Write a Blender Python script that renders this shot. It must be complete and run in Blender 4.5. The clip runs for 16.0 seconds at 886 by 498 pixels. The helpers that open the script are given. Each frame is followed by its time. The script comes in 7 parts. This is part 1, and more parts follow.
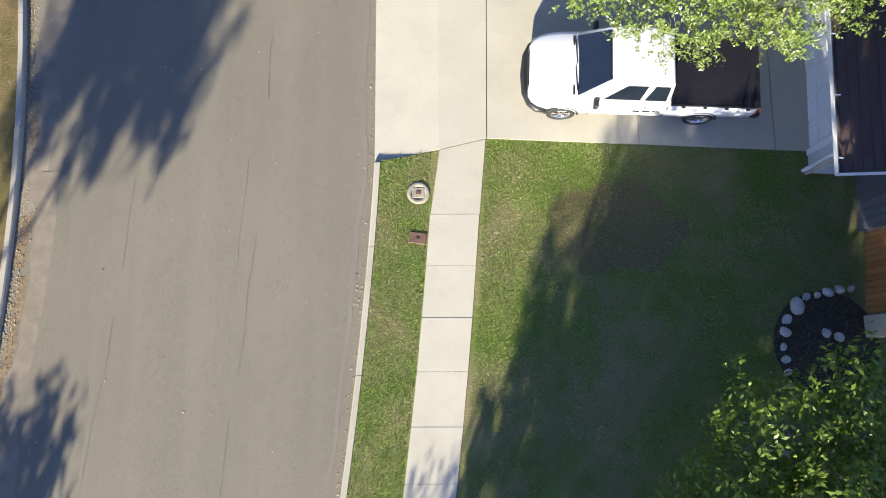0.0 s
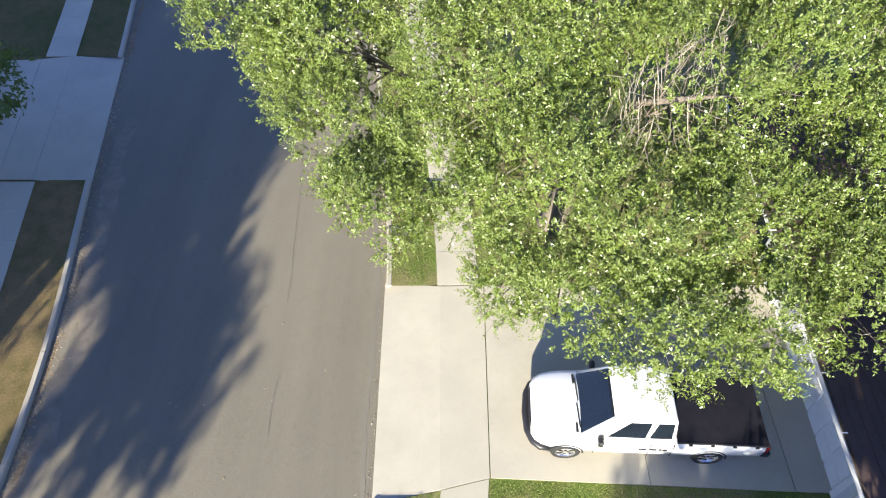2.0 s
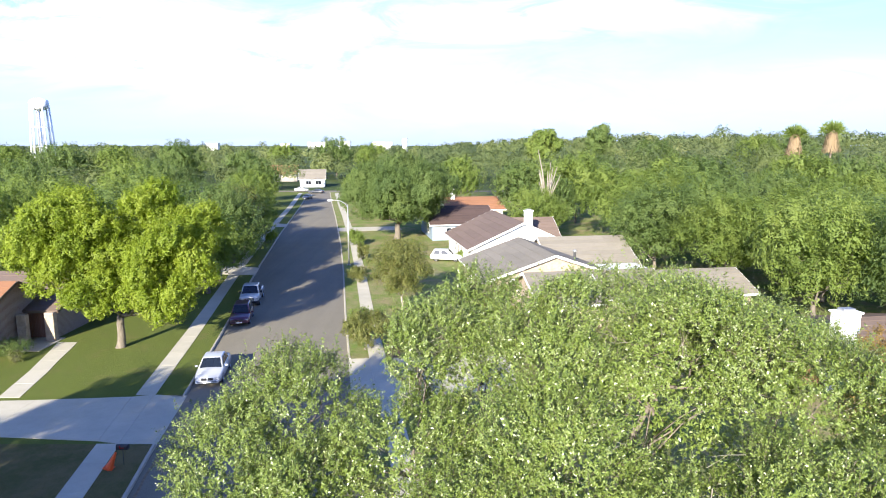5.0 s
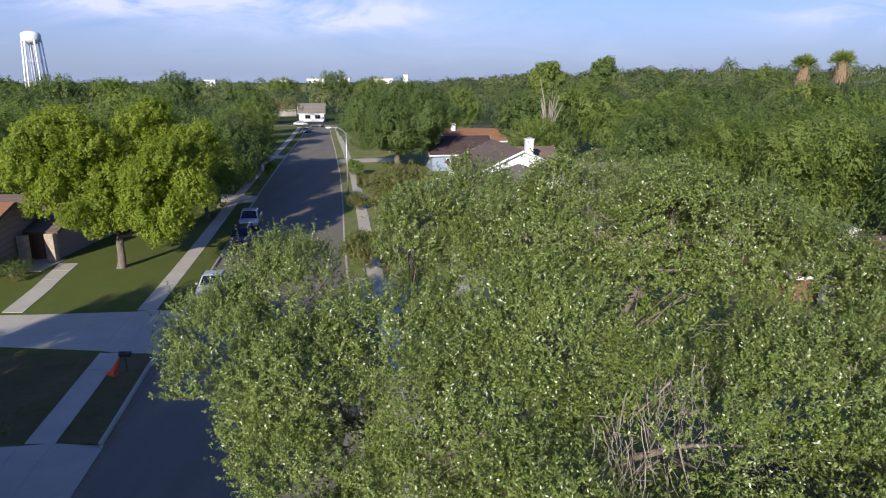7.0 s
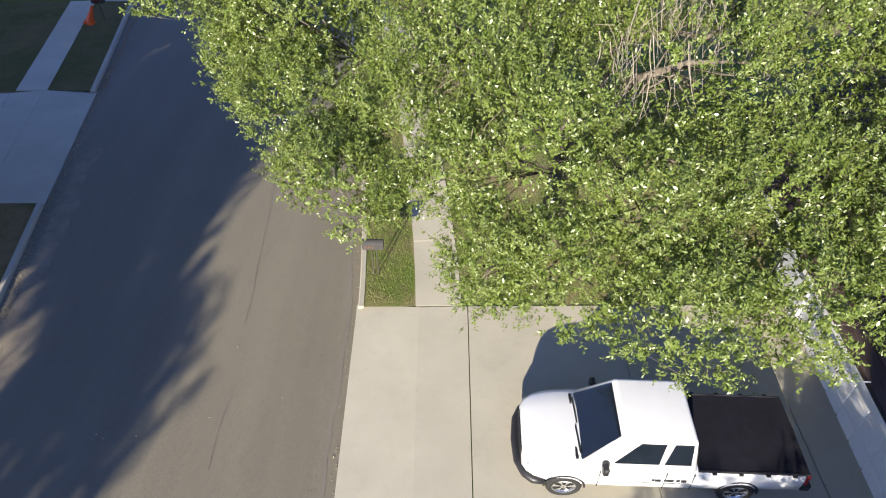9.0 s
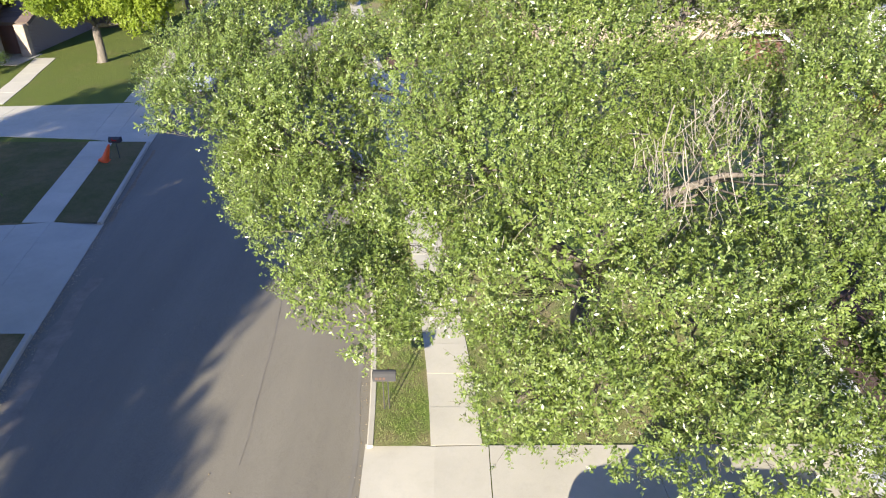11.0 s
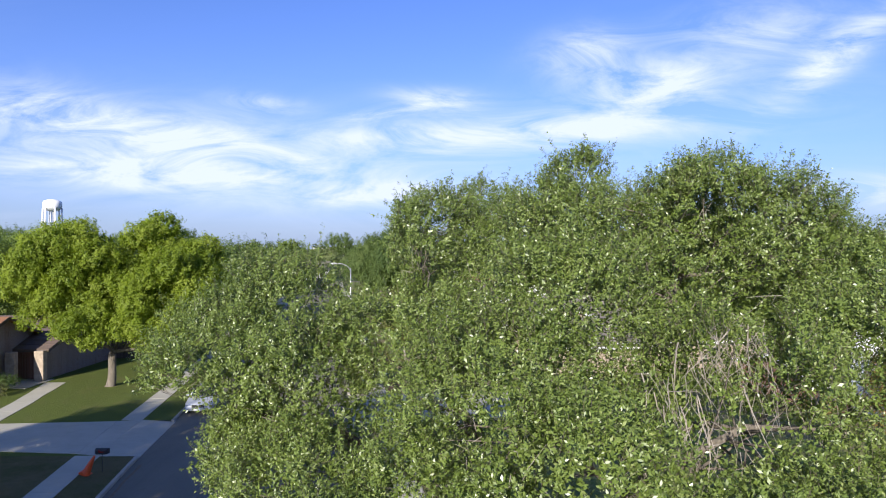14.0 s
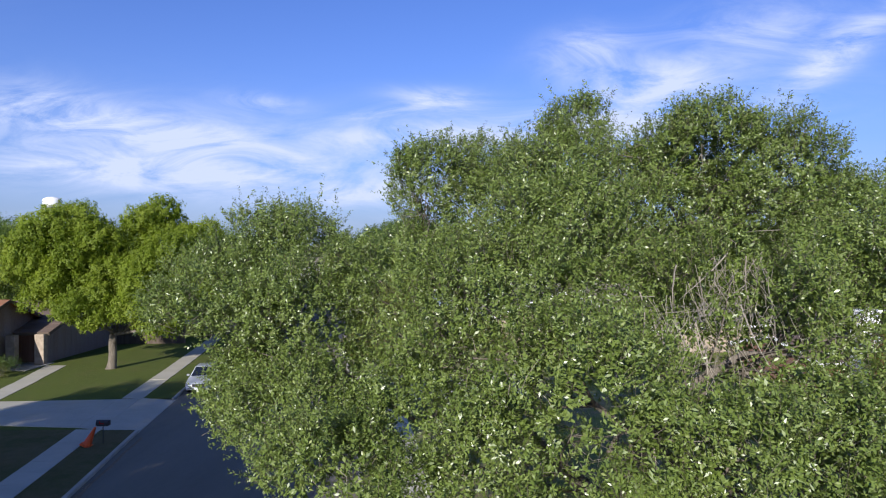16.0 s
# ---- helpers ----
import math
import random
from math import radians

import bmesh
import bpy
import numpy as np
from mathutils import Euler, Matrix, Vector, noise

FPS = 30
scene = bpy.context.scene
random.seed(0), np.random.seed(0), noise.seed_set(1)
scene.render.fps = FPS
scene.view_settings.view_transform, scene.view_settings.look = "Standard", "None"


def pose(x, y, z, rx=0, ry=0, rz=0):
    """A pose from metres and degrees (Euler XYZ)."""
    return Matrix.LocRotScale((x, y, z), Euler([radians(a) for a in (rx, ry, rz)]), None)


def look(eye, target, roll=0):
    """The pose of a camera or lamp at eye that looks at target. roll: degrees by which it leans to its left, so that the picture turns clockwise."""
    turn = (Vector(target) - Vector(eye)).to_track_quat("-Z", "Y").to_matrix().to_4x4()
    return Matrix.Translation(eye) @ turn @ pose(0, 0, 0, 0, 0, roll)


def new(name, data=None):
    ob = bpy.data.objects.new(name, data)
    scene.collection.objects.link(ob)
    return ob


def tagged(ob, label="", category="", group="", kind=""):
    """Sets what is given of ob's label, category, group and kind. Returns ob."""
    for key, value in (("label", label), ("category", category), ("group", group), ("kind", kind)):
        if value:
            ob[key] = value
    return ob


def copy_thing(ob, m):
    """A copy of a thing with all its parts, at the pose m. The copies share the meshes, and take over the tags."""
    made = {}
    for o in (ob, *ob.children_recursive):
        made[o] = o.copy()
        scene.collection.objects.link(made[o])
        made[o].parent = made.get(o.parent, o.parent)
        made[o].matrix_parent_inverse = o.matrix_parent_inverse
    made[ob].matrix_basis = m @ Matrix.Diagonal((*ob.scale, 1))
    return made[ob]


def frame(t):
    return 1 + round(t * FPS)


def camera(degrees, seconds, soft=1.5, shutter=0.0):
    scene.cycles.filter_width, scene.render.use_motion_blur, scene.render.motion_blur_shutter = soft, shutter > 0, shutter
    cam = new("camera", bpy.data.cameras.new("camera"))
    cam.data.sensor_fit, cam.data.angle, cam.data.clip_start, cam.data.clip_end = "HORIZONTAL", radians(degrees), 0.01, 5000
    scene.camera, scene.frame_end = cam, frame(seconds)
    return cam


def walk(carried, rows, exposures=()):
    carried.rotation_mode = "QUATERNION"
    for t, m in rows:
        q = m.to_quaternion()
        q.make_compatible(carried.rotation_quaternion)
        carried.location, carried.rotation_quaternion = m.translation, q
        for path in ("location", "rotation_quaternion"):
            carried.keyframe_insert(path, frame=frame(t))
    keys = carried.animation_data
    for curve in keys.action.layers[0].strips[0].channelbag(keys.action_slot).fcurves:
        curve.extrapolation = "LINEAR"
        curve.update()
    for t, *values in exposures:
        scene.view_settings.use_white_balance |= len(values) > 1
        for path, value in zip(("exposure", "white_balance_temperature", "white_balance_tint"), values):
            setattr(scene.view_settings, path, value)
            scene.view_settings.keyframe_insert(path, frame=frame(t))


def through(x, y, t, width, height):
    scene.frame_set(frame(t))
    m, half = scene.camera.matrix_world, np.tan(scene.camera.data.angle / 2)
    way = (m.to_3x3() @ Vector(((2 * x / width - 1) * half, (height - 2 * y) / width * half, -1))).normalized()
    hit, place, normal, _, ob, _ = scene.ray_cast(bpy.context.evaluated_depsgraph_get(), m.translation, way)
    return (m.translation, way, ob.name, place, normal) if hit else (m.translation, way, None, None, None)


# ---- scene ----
cam = camera(68.64, 16.0, soft=1.1)
PATH = [
    (0, pose(0.00, 0.00, 15.50, 9.70, 0.00, -0.13)),
    (0.5, pose(-0.01, -0.01, 15.49, 17.35, 0.00, -0.05)),
    (1, pose(-0.01, -0.01, 15.48, 24.81, 0.00, 0.01)),
    (1.5, pose(-0.01, -0.01, 15.47, 31.88, 0.00, 0.06)),
    (2, pose(-0.02, 0.00, 15.47, 38.84, 0.00, 0.05)),
    (2.5, pose(-0.02, -0.00, 15.45, 46.05, 0.00, 0.05)),
    (3, pose(0.01, -0.01, 15.45, 52.77, 0.00, -0.08)),
    (3.5, pose(0.05, -0.03, 15.42, 59.86, 0.00, -0.20)),
    (4, pose(0.09, -0.07, 15.39, 66.82, 0.00, -0.20)),
    (4.5, pose(0.13, -0.12, 15.34, 74.07, 0.00, -0.22)),
    (4.7, pose(0.13, -0.13, 15.33, 76.96, 0.00, -0.20)),
    (5.2, pose(0.20, -0.19, 15.08, 83.00, 0.00, -0.15)),
    (5.7, pose(0.29, -0.26, 14.75, 86.40, 0.00, -0.10)),
    (6.2, pose(0.37, -0.32, 14.40, 84.80, 0.00, -0.05)),
    (6.8, pose(0.45, -0.39, 13.96, 78.37, 0.00, 0.02)),
    (7, pose(0.45, -0.38, 13.83, 75.45, 0.00, 0.00)),
    (7.5, pose(0.47, -0.33, 13.49, 68.24, 0.00, -0.06)),
    (8, pose(0.49, -0.32, 13.16, 61.20, 0.00, -0.07)),
    (8.5, pose(0.50, -0.35, 12.84, 54.20, 0.00, -0.14)),
    (8.7, pose(0.50, -0.35, 12.72, 51.34, 0.00, -0.16)),
    (9.2, pose(0.45, -0.25, 12.45, 45.00, 0.00, -0.18)),
    (9.7, pose(0.32, -0.05, 12.20, 41.80, 0.00, -0.22)),
    (10.2, pose(0.16, 0.13, 11.95, 48.60, 0.00, -0.25)),
    (10.8, pose(0.05, 0.25, 11.64, 57.20, 0.00, -0.29)),
    (11, pose(0.05, 0.25, 11.54, 60.12, 0.00, -0.23)),
    (11.5, pose(0.07, 0.25, 11.28, 67.33, 0.00, -0.07)),
    (12, pose(0.08, 0.25, 10.98, 74.71, 0.00, 0.02)),
    (12.5, pose(0.09, 0.23, 10.72, 81.95, 0.00, 0.09)),
    (13, pose(0.10, 0.20, 10.43, 89.19, 0.00, 0.14)),
    (13.5, pose(0.11, 0.18, 10.11, 90.21, 0.00, 0.13)),
    (14, pose(0.12, 0.17, 9.83, 90.17, 0.00, 0.12)),
    (14.5, pose(0.12, 0.15, 9.54, 90.14, 0.00, 0.10)),
    (15, pose(0.12, 0.12, 9.24, 90.16, 0.00, 0.10)),
    (15.5, pose(0.12, 0.11, 8.95, 90.11, 0.00, 0.11)),
    (16, pose(0.12, 0.10, 8.64, 90.11, 0.00, 0.11)),
]
EXPOSURES = [(0.0, 1.68, 6700, 8), (2.0, 1.70, 6650, 8), (4.7, 1.80, 6550, 9), (6.8, 0.48, 6250, 16), (7.5, 0.88, 6500, 15), (8.0, 1.03, 6650, 13), (8.7, 1.15, 6750, 11), (10.8, 1.62, 6650, 11), (12.0, 1.68, 6500, 10), (12.7, 1.38, 6400, 11), (13.5, 0.97, 6350, 12), (14.6, 0.62, 6120, 12), (16.0, 0.46, 6060, 12)]
walk(cam, PATH, EXPOSURES)

# ---- daylight: low sun from behind the camera, thin high cloud ----
SUN_AZ, SUN_EL = 197.0, 20.0          # compass degrees from +y, clockwise; height
world = bpy.data.worlds.new("sky")
scene.world = world
world.use_nodes = True
wn, wl = world.node_tree.nodes, world.node_tree.links
bg = wn["Background"]
sky = wn.new("ShaderNodeTexSky")
sky.sky_type, sky.sun_disc = "NISHITA", False
sky.sun_elevation, sky.sun_rotation = radians(SUN_EL), radians(SUN_AZ)
sky.air_density, sky.dust_density, sky.ozone_density = 1.0, 0.6, 2.5
sep = wn.new("ShaderNodeSeparateXYZ")
coords = wn.new("ShaderNodeTexCoord")
wl.new(coords.outputs["Generated"], sep.inputs[0])


def wmath(op, a, b=0.0):
    n = wn.new("ShaderNodeMath")
    n.operation = op
    for i, v in enumerate((a, b)):
        if isinstance(v, (int, float)):
            n.inputs[i].default_value = v
        else:
            wl.new(v, n.inputs[i])
    return n.outputs[0]


up = wmath("ADD", wmath("MAXIMUM", sep.outputs[2], 0.0), 0.12)
flat = wn.new("ShaderNodeCombineXYZ")
wl.new(wmath("DIVIDE", sep.outputs[0], up), flat.inputs[0])
wl.new(wmath("DIVIDE", sep.outputs[1], up), flat.inputs[1])


def cloud_layer(turn, sx, sy, scale, lo, hi, detail, shift):
    m = wn.new("ShaderNodeMapping")
    m.inputs["Rotation"].default_value = (0, 0, radians(turn))
    m.inputs["Scale"].default_value = (sx, sy, 1)
    m.inputs["Location"].default_value = shift
    wl.new(flat.outputs[0], m.inputs[0])
    n = wn.new("ShaderNodeTexNoise")
    n.inputs["Scale"].default_value = scale
    n.inputs["Detail"].default_value = detail
    n.inputs["Roughness"].default_value = 0.55
    n.inputs["Distortion"].default_value = 0.6
    wl.new(m.outputs[0], n.inputs["Vector"])
    r = wn.new("ShaderNodeMapRange")
    r.interpolation_type = "SMOOTHSTEP"
    r.inputs["From Min"].default_value, r.inputs["From Max"].default_value = lo, hi
    wl.new(n.outputs[0], r.inputs["Value"])
    return r.outputs[0]


c1 = cloud_layer(12, 0.35, 1.0, 0.9, 0.52, 0.84, 7.0, (3.1, 1.7, 0))
# drawn-out cirrus to the north: (across, up, half length, half width, slope in degrees, weight), per unit of distance ahead
ahead = wmath("MAXIMUM", sep.outputs[1], 0.02)
su, sv = wmath("DIVIDE", sep.outputs[0], ahead), wmath("DIVIDE", sep.outputs[2], ahead)
wisp_in = wn.new("ShaderNodeCombineXYZ")
wl.new(wmath("MULTIPLY", su, 1.0), wisp_in.inputs[0])
wl.new(wmath("MULTIPLY", sv, 3.4), wisp_in.inputs[1])
wisp = wn.new("ShaderNodeTexNoise")
wisp.inputs["Scale"].default_value, wisp.inputs["Detail"].default_value = 5.0, 9.0
wisp.inputs["Roughness"].default_value, wisp.inputs["Distortion"].default_value = 0.62, 0.9
wl.new(wisp_in.outputs[0], wisp.inputs["Vector"])
STREAKS = [(-0.51, 0.190, 0.24, 0.036, -11, 0.95), (-0.46, 0.120, 0.30, 0.026, -4, 0.8), (-0.11, 0.088, 0.09, 0.013, 5, 1.0), (0.08, 0.182, 0.26, 0.022, 3, 0.9),
           (-0.28, 0.228, 0.05, 0.012, -6, 0.8), (-0.01, 0.232, 0.07, 0.016, -4, 0.75), (-0.10, 0.212, 0.06, 0.008, 8, 0.6), (0.22, 0.305, 0.07, 0.032, 10, 0.75), (0.33, 0.255, 0.10, 0.034, 4, 0.8), (0.60, 0.298, 0.13, 0.026, 37, 0.75),
           (0.48, 0.330, 0.14, 0.050, 8, 0.45), (0.64, 0.092, 0.14, 0.022, 0, 0.85), (-0.30, 0.135, 0.55, 0.075, -6, 0.30), (0.30, 0.205, 0.30, 0.05, 6, 0.22)]
veil = 0.0
for cx, cy, hl, hw, deg, amp in STREAKS:
    ca, sa = math.cos(radians(deg)), math.sin(radians(deg))
    du, dv = wmath("SUBTRACT", su, cx), wmath("SUBTRACT", sv, cy)
    lo = wmath("DIVIDE", wmath("ADD", wmath("MULTIPLY", du, ca), wmath("MULTIPLY", dv, sa)), hl)
    la = wmath("DIVIDE", wmath("SUBTRACT", wmath("MULTIPLY", dv, ca), wmath("MULTIPLY", du, sa)), hw)
    e = wmath("EXPONENT", wmath("MULTIPLY", wmath("ADD", wmath("MULTIPLY", lo, lo), wmath("MULTIPLY", la, la)), -1.0))
    veil = wmath("ADD", wmath("MULTIPLY", e, amp), veil)
frayed = wn.new("ShaderNodeMapRange")
frayed.inputs["From Min"].default_value, frayed.inputs["From Max"].default_value = 0.36, 0.66
frayed.inputs["To Min"].default_value, frayed.inputs["To Max"].default_value = 0.08, 1.35
wl.new(wisp.outputs[0], frayed.inputs["Value"])
veil = wmath("MULTIPLY", wmath("MULTIPLY", veil, 1.25), frayed.outputs[0])
north = wmath("MINIMUM", wmath("MULTIPLY", wmath("MAXIMUM", sep.outputs[1], 0.0), 4.0), 1.0)
cover = wmath("ADD", wmath("MULTIPLY", wmath("MINIMUM", veil, 1.0), north), wmath("MULTIPLY", c1, wmath("SUBTRACT", 1.0, wmath("MULTIPLY", north, 0.85))))
low_air = wmath("MULTIPLY", wmath("POWER", wmath("SUBTRACT", 1.0, wmath("MINIMUM", wmath("MAXIMUM", sep.outputs[2], 0.0), 1.0)), 8.0), 0.92)
cover = wmath("MINIMUM", wmath("MULTIPLY", cover, 1.0), 0.96)
tone = wn.new("ShaderNodeMix")
tone.data_type = "RGBA"
wl.new(cover, tone.inputs["Factor"])
tint = wn.new("ShaderNodeMix")
tint.data_type, tint.blend_type = "RGBA", "MULTIPLY"
tint.inputs["Factor"].default_value = 1.0
wl.new(sky.outputs[0], tint.inputs["A"])
tint.inputs["B"].default_value = (0.72, 0.86, 1.44, 1)
# pale haze low over the horizon
hazy = wn.new("ShaderNodeMix")
hazy.data_type = "RGBA"
wl.new(low_air, hazy.inputs["Factor"])
wl.new(tint.outputs["Result"], hazy.inputs["A"])
hazy.inputs["B"].default_value = (2.9, 3.6, 5.1, 1)
wl.new(hazy.outputs["Result"], tone.inputs["A"])
tone.inputs["B"].default_value = (6.3, 6.9, 8.8, 1)
wl.new(tone.outputs["Result"], bg.inputs["Color"])
bg.inputs["Strength"].default_value = 0.083

sun = new("sun", bpy.data.lights.new("sun", "SUN"))
sun.data.energy, sun.data.angle, sun.data.color = 5.0, radians(0.53), (1.0, 0.93, 0.80)
sun_from = Vector((math.sin(radians(SUN_AZ)) * math.cos(radians(SUN_EL)),
                   math.cos(radians(SUN_AZ)) * math.cos(radians(SUN_EL)), math.sin(radians(SUN_EL))))
sun.matrix_world = look(sun_from * 100, (0, 0, 0))


# ---- materials ----
class Mat:
    """A small builder for one node material."""

    def __init__(self, name, rough=0.8, metal=0.0, spec=0.5):
        self.m = bpy.data.materials.new(name)
        self.m.use_nodes = True
        self.n, self.l = self.m.node_tree.nodes, self.m.node_tree.links
        self.b = self.n["Principled BSDF"]
        self.b.inputs["Roughness"].default_value = rough
        self.b.inputs["Metallic"].default_value = metal
        self.b.inputs["Specular IOR Level"].default_value = spec
        self.co = self.n.new("ShaderNodeTexCoord").outputs["Object"]

    def world(self):
        self.co = self.n.new("ShaderNodeNewGeometry").outputs["Position"]
        return self

    def mapped(self, sx=1, sy=1, sz=1, rz=0):
        m = self.n.new("ShaderNodeMapping")
        m.inputs["Scale"].default_value = (sx, sy, sz)
        m.inputs["Rotation"].default_value = (0, 0, radians(rz))
        self.l.new(self.co, m.inputs[0])
        return m.outputs[0]

    def noise(self, scale, detail=5, rough=0.6, vec=None, distort=0.0):
        t = self.n.new("ShaderNodeTexNoise")
        t.inputs["Scale"].default_value = scale
        t.inputs["Detail"].default_value = detail
        t.inputs["Roughness"].default_value = rough
        t.inputs["Distortion"].default_value = distort
        self.l.new(vec or self.co, t.inputs["Vector"])
        return t.outputs[0]

    def ramp(self, fac, stops):
        r = self.n.new("ShaderNodeValToRGB")
        e = r.color_ramp.elements
        while len(e) < len(stops):
            e.new(0.5)
        for k, (p, c) in zip(e, stops):
            k.position = p
            k.color = (*c, 1) if len(c) == 3 else c
        self.l.new(fac, r.inputs[0])
        return r.outputs[0]

    def mix(self, fac, a, b, mode="MIX"):
        x = self.n.new("ShaderNodeMix")
        x.data_type, x.blend_type = "RGBA", mode
        for k, v in (("Factor", fac), ("A", a), ("B", b)):
            if isinstance(v, (int, float)):
                x.inputs[k].default_value = v
            elif isinstance(v, tuple):
                x.inputs[k].default_value = (*v, 1)
            else:
                self.l.new(v, x.inputs[k])
        return x.outputs["Result"]

    def math(self, op, a, b=0.0):
        x = self.n.new("ShaderNodeMath")
        x.operation = op
        for i, v in enumerate((a, b)):
            if isinstance(v, (int, float)):
                x.inputs[i].default_value = v
            else:
                self.l.new(v, x.inputs[i])
        return x.outputs[0]

    def island(self):
        return self.n.new("ShaderNodeNewGeometry").outputs["Random Per Island"]

    def each(self):
        return self.n.new("ShaderNodeObjectInfo").outputs["Random"]

    def color(self, c):
        if isinstance(c, tuple):
            self.b.inputs["Base Color"].default_value = (*c, 1)
        else:
            self.l.new(c, self.b.inputs["Base Color"])
        return self

    def bump(self, height, strength=0.3, dist=0.02):
        x = self.n.new("ShaderNodeBump")
        x.inputs["Strength"].default_value = strength
        x.inputs["Distance"].default_value = dist
        self.l.new(height, x.inputs["Height"])
        self.l.new(x.outputs[0], self.b.inputs["Normal"])
        return self

    def rough(self, fac, lo, hi):
        r = self.n.new("ShaderNodeMapRange")
        r.inputs["To Min"].default_value, r.inputs["To Max"].default_value = lo, hi
        self.l.new(fac, r.inputs["Value"])
        self.l.new(r.outputs[0], self.b.inputs["Roughness"])
        return self


def plain(name, c, rough=0.6, metal=0.0, var=0.12, scale=6.0, spec=0.5):
    """A surface of one paint or stuff with faint blotches and grain."""
    k = Mat(name, rough, metal, spec)
    dark = tuple(v * (1 - var) for v in c)
    lite = tuple(min(1, v * (1 + var * 0.6)) for v in c)
    n = k.noise(scale, 6, 0.65)
    k.color(k.ramp(n, [(0.3, dark), (0.7, lite)]))
    k.bump(k.noise(scale * 12, 3), 0.08, 0.004)
    return k.m


def m_asphalt():
    k = Mat("asphalt", 0.92, spec=0.25).world()
    big = k.noise(0.22, 4, 0.55)
    lanes = k.noise(0.55, 5, 0.6, k.mapped(1.1, 0.05, 1, 6))
    fine = k.noise(55, 3, 0.7)
    base = k.ramp(lanes, [(0.25, (0.118, 0.103, 0.074)), (0.55, (0.189, 0.167, 0.121)), (0.8, (0.243, 0.217, 0.155))])
    base = k.mix(0.45, base, k.ramp(big, [(0.3, (0.149, 0.131, 0.094)), (0.7, (0.215, 0.191, 0.136))]))
    worn = k.ramp(k.noise(0.9, 6, 0.7, k.mapped(1, 0.25, 1, 10)), [(0.6, (0, 0, 0)), (0.76, (0.4, 0.4, 0.4))])
    base = k.mix(worn, base, (0.113, 0.101, 0.081))
    crack = k.ramp(k.noise(0.35, 8, 0.75, k.mapped(1.3, 0.5, 1, 4), 1.5), [(0.492, (0, 0, 0)), (0.5, (0.35, 0.35, 0.35)), (0.508, (0, 0, 0))])
    base = k.mix(crack, base, (0.078, 0.070, 0.058))
    base = k.mix(0.35, base, k.ramp(fine, [(0.35, (0.088, 0.081, 0.067)), (0.65, (0.284, 0.259, 0.203))]))
    k.color(base).bump(fine, 0.35, 0.006)
    return k.m


def m_concrete(name, c, joint=0.0):
    k = Mat(name, 0.88, spec=0.3).world()
    a = k.noise(0.7, 6, 0.6)
    s = k.noise(3.2, 7, 0.72)
    f = k.noise(70, 3, 0.7)
    base = k.ramp(a, [(0.3, tuple(v * 0.86 for v in c)), (0.7, tuple(v * 1.06 for v in c))])
    base = k.mix(k.ramp(s, [(0.5, (0, 0, 0)), (0.78, (0.45, 0.45, 0.45))]), base, tuple(v * 0.7 for v in c))
    base = k.mix(0.25, base, k.ramp(f, [(0.3, tuple(v * 0.7 for v in c)), (0.7, tuple(v * 1.15 for v in c))]))
    tint = k.ramp(k.each(), [(0.0, (0.93, 0.93, 0.92)), (1.0, (1.0, 1.0, 1.0))])
    k.color(k.mix(1.0, base, tint, "MULTIPLY")).bump(k.math("ADD", f, s), 0.2, 0.006)
    return k.m


def m_lawn(name, green, dry, bias=0.5):
    k = Mat(name, 0.95, spec=0.15).world()
    patch = k.noise(0.35, 5, 0.6)
    mid = k.noise(2.2, 6, 0.7)
    fine = k.noise(34, 4, 0.75)
    g = k.ramp(fine, [(0.3, tuple(v * 0.45 for v in green)), (0.6, green), (0.8, tuple(min(1, v * 1.5) for v in green))])
    d = k.ramp(fine, [(0.3, tuple(v * 0.5 for v in dry)), (0.65, dry), (0.85, tuple(min(1, v * 1.35) for v in dry))])
    w = k.math("ADD", k.math("MULTIPLY", patch, 0.6), k.math("MULTIPLY", mid, 0.4))
    w = k.ramp(w, [(bias - 0.07, (0, 0, 0)), (bias + 0.09, (0.85, 0.85, 0.85))])
    k.color(k.mix(w, g, d)).bump(fine, 0.8, 0.05)
    return k.m


def m_leaf(name, dark, mid, lite, rough=0.45, through=0.35, calm=0.25, tuft=0.5, spec=0.45):
    k = Mat(name, rough, spec=spec)
    r = k.island()
    big = k.noise(tuft, 3, 0.5)
    c = k.ramp(r, [(0.0, dark), (0.45, mid), (0.86, mid), (1.0, lite)])
    c = k.mix(calm, c, k.ramp(big, [(0.3, dark), (0.5, mid), (0.7, lite)]))
    k.color(c)
    t = k.n.new("ShaderNodeBsdfTranslucent")
    k.l.new(k.mix(0.5, c, (mid[0] * 1.6, mid[1] * 1.7, mid[2] * 0.8)), t.inputs[0])
    s = k.n.new("ShaderNodeMixShader")
    s.inputs[0].default_value = through
    k.l.new(k.b.outputs[0], s.inputs[1])
    k.l.new(t.outputs[0], s.inputs[2])
    k.l.new(s.outputs[0], k.n["Material Output"].inputs["Surface"])
    return k.m


def m_bark(name, c):
    k = Mat(name, 0.95, spec=0.15)
    n = k.noise(9, 6, 0.7, k.mapped(1, 1, 0.25))
    k.color(k.ramp(n, [(0.3, tuple(v * 0.45 for v in c)), (0.7, c)])).bump(n, 0.9, 0.03)
    return k.m


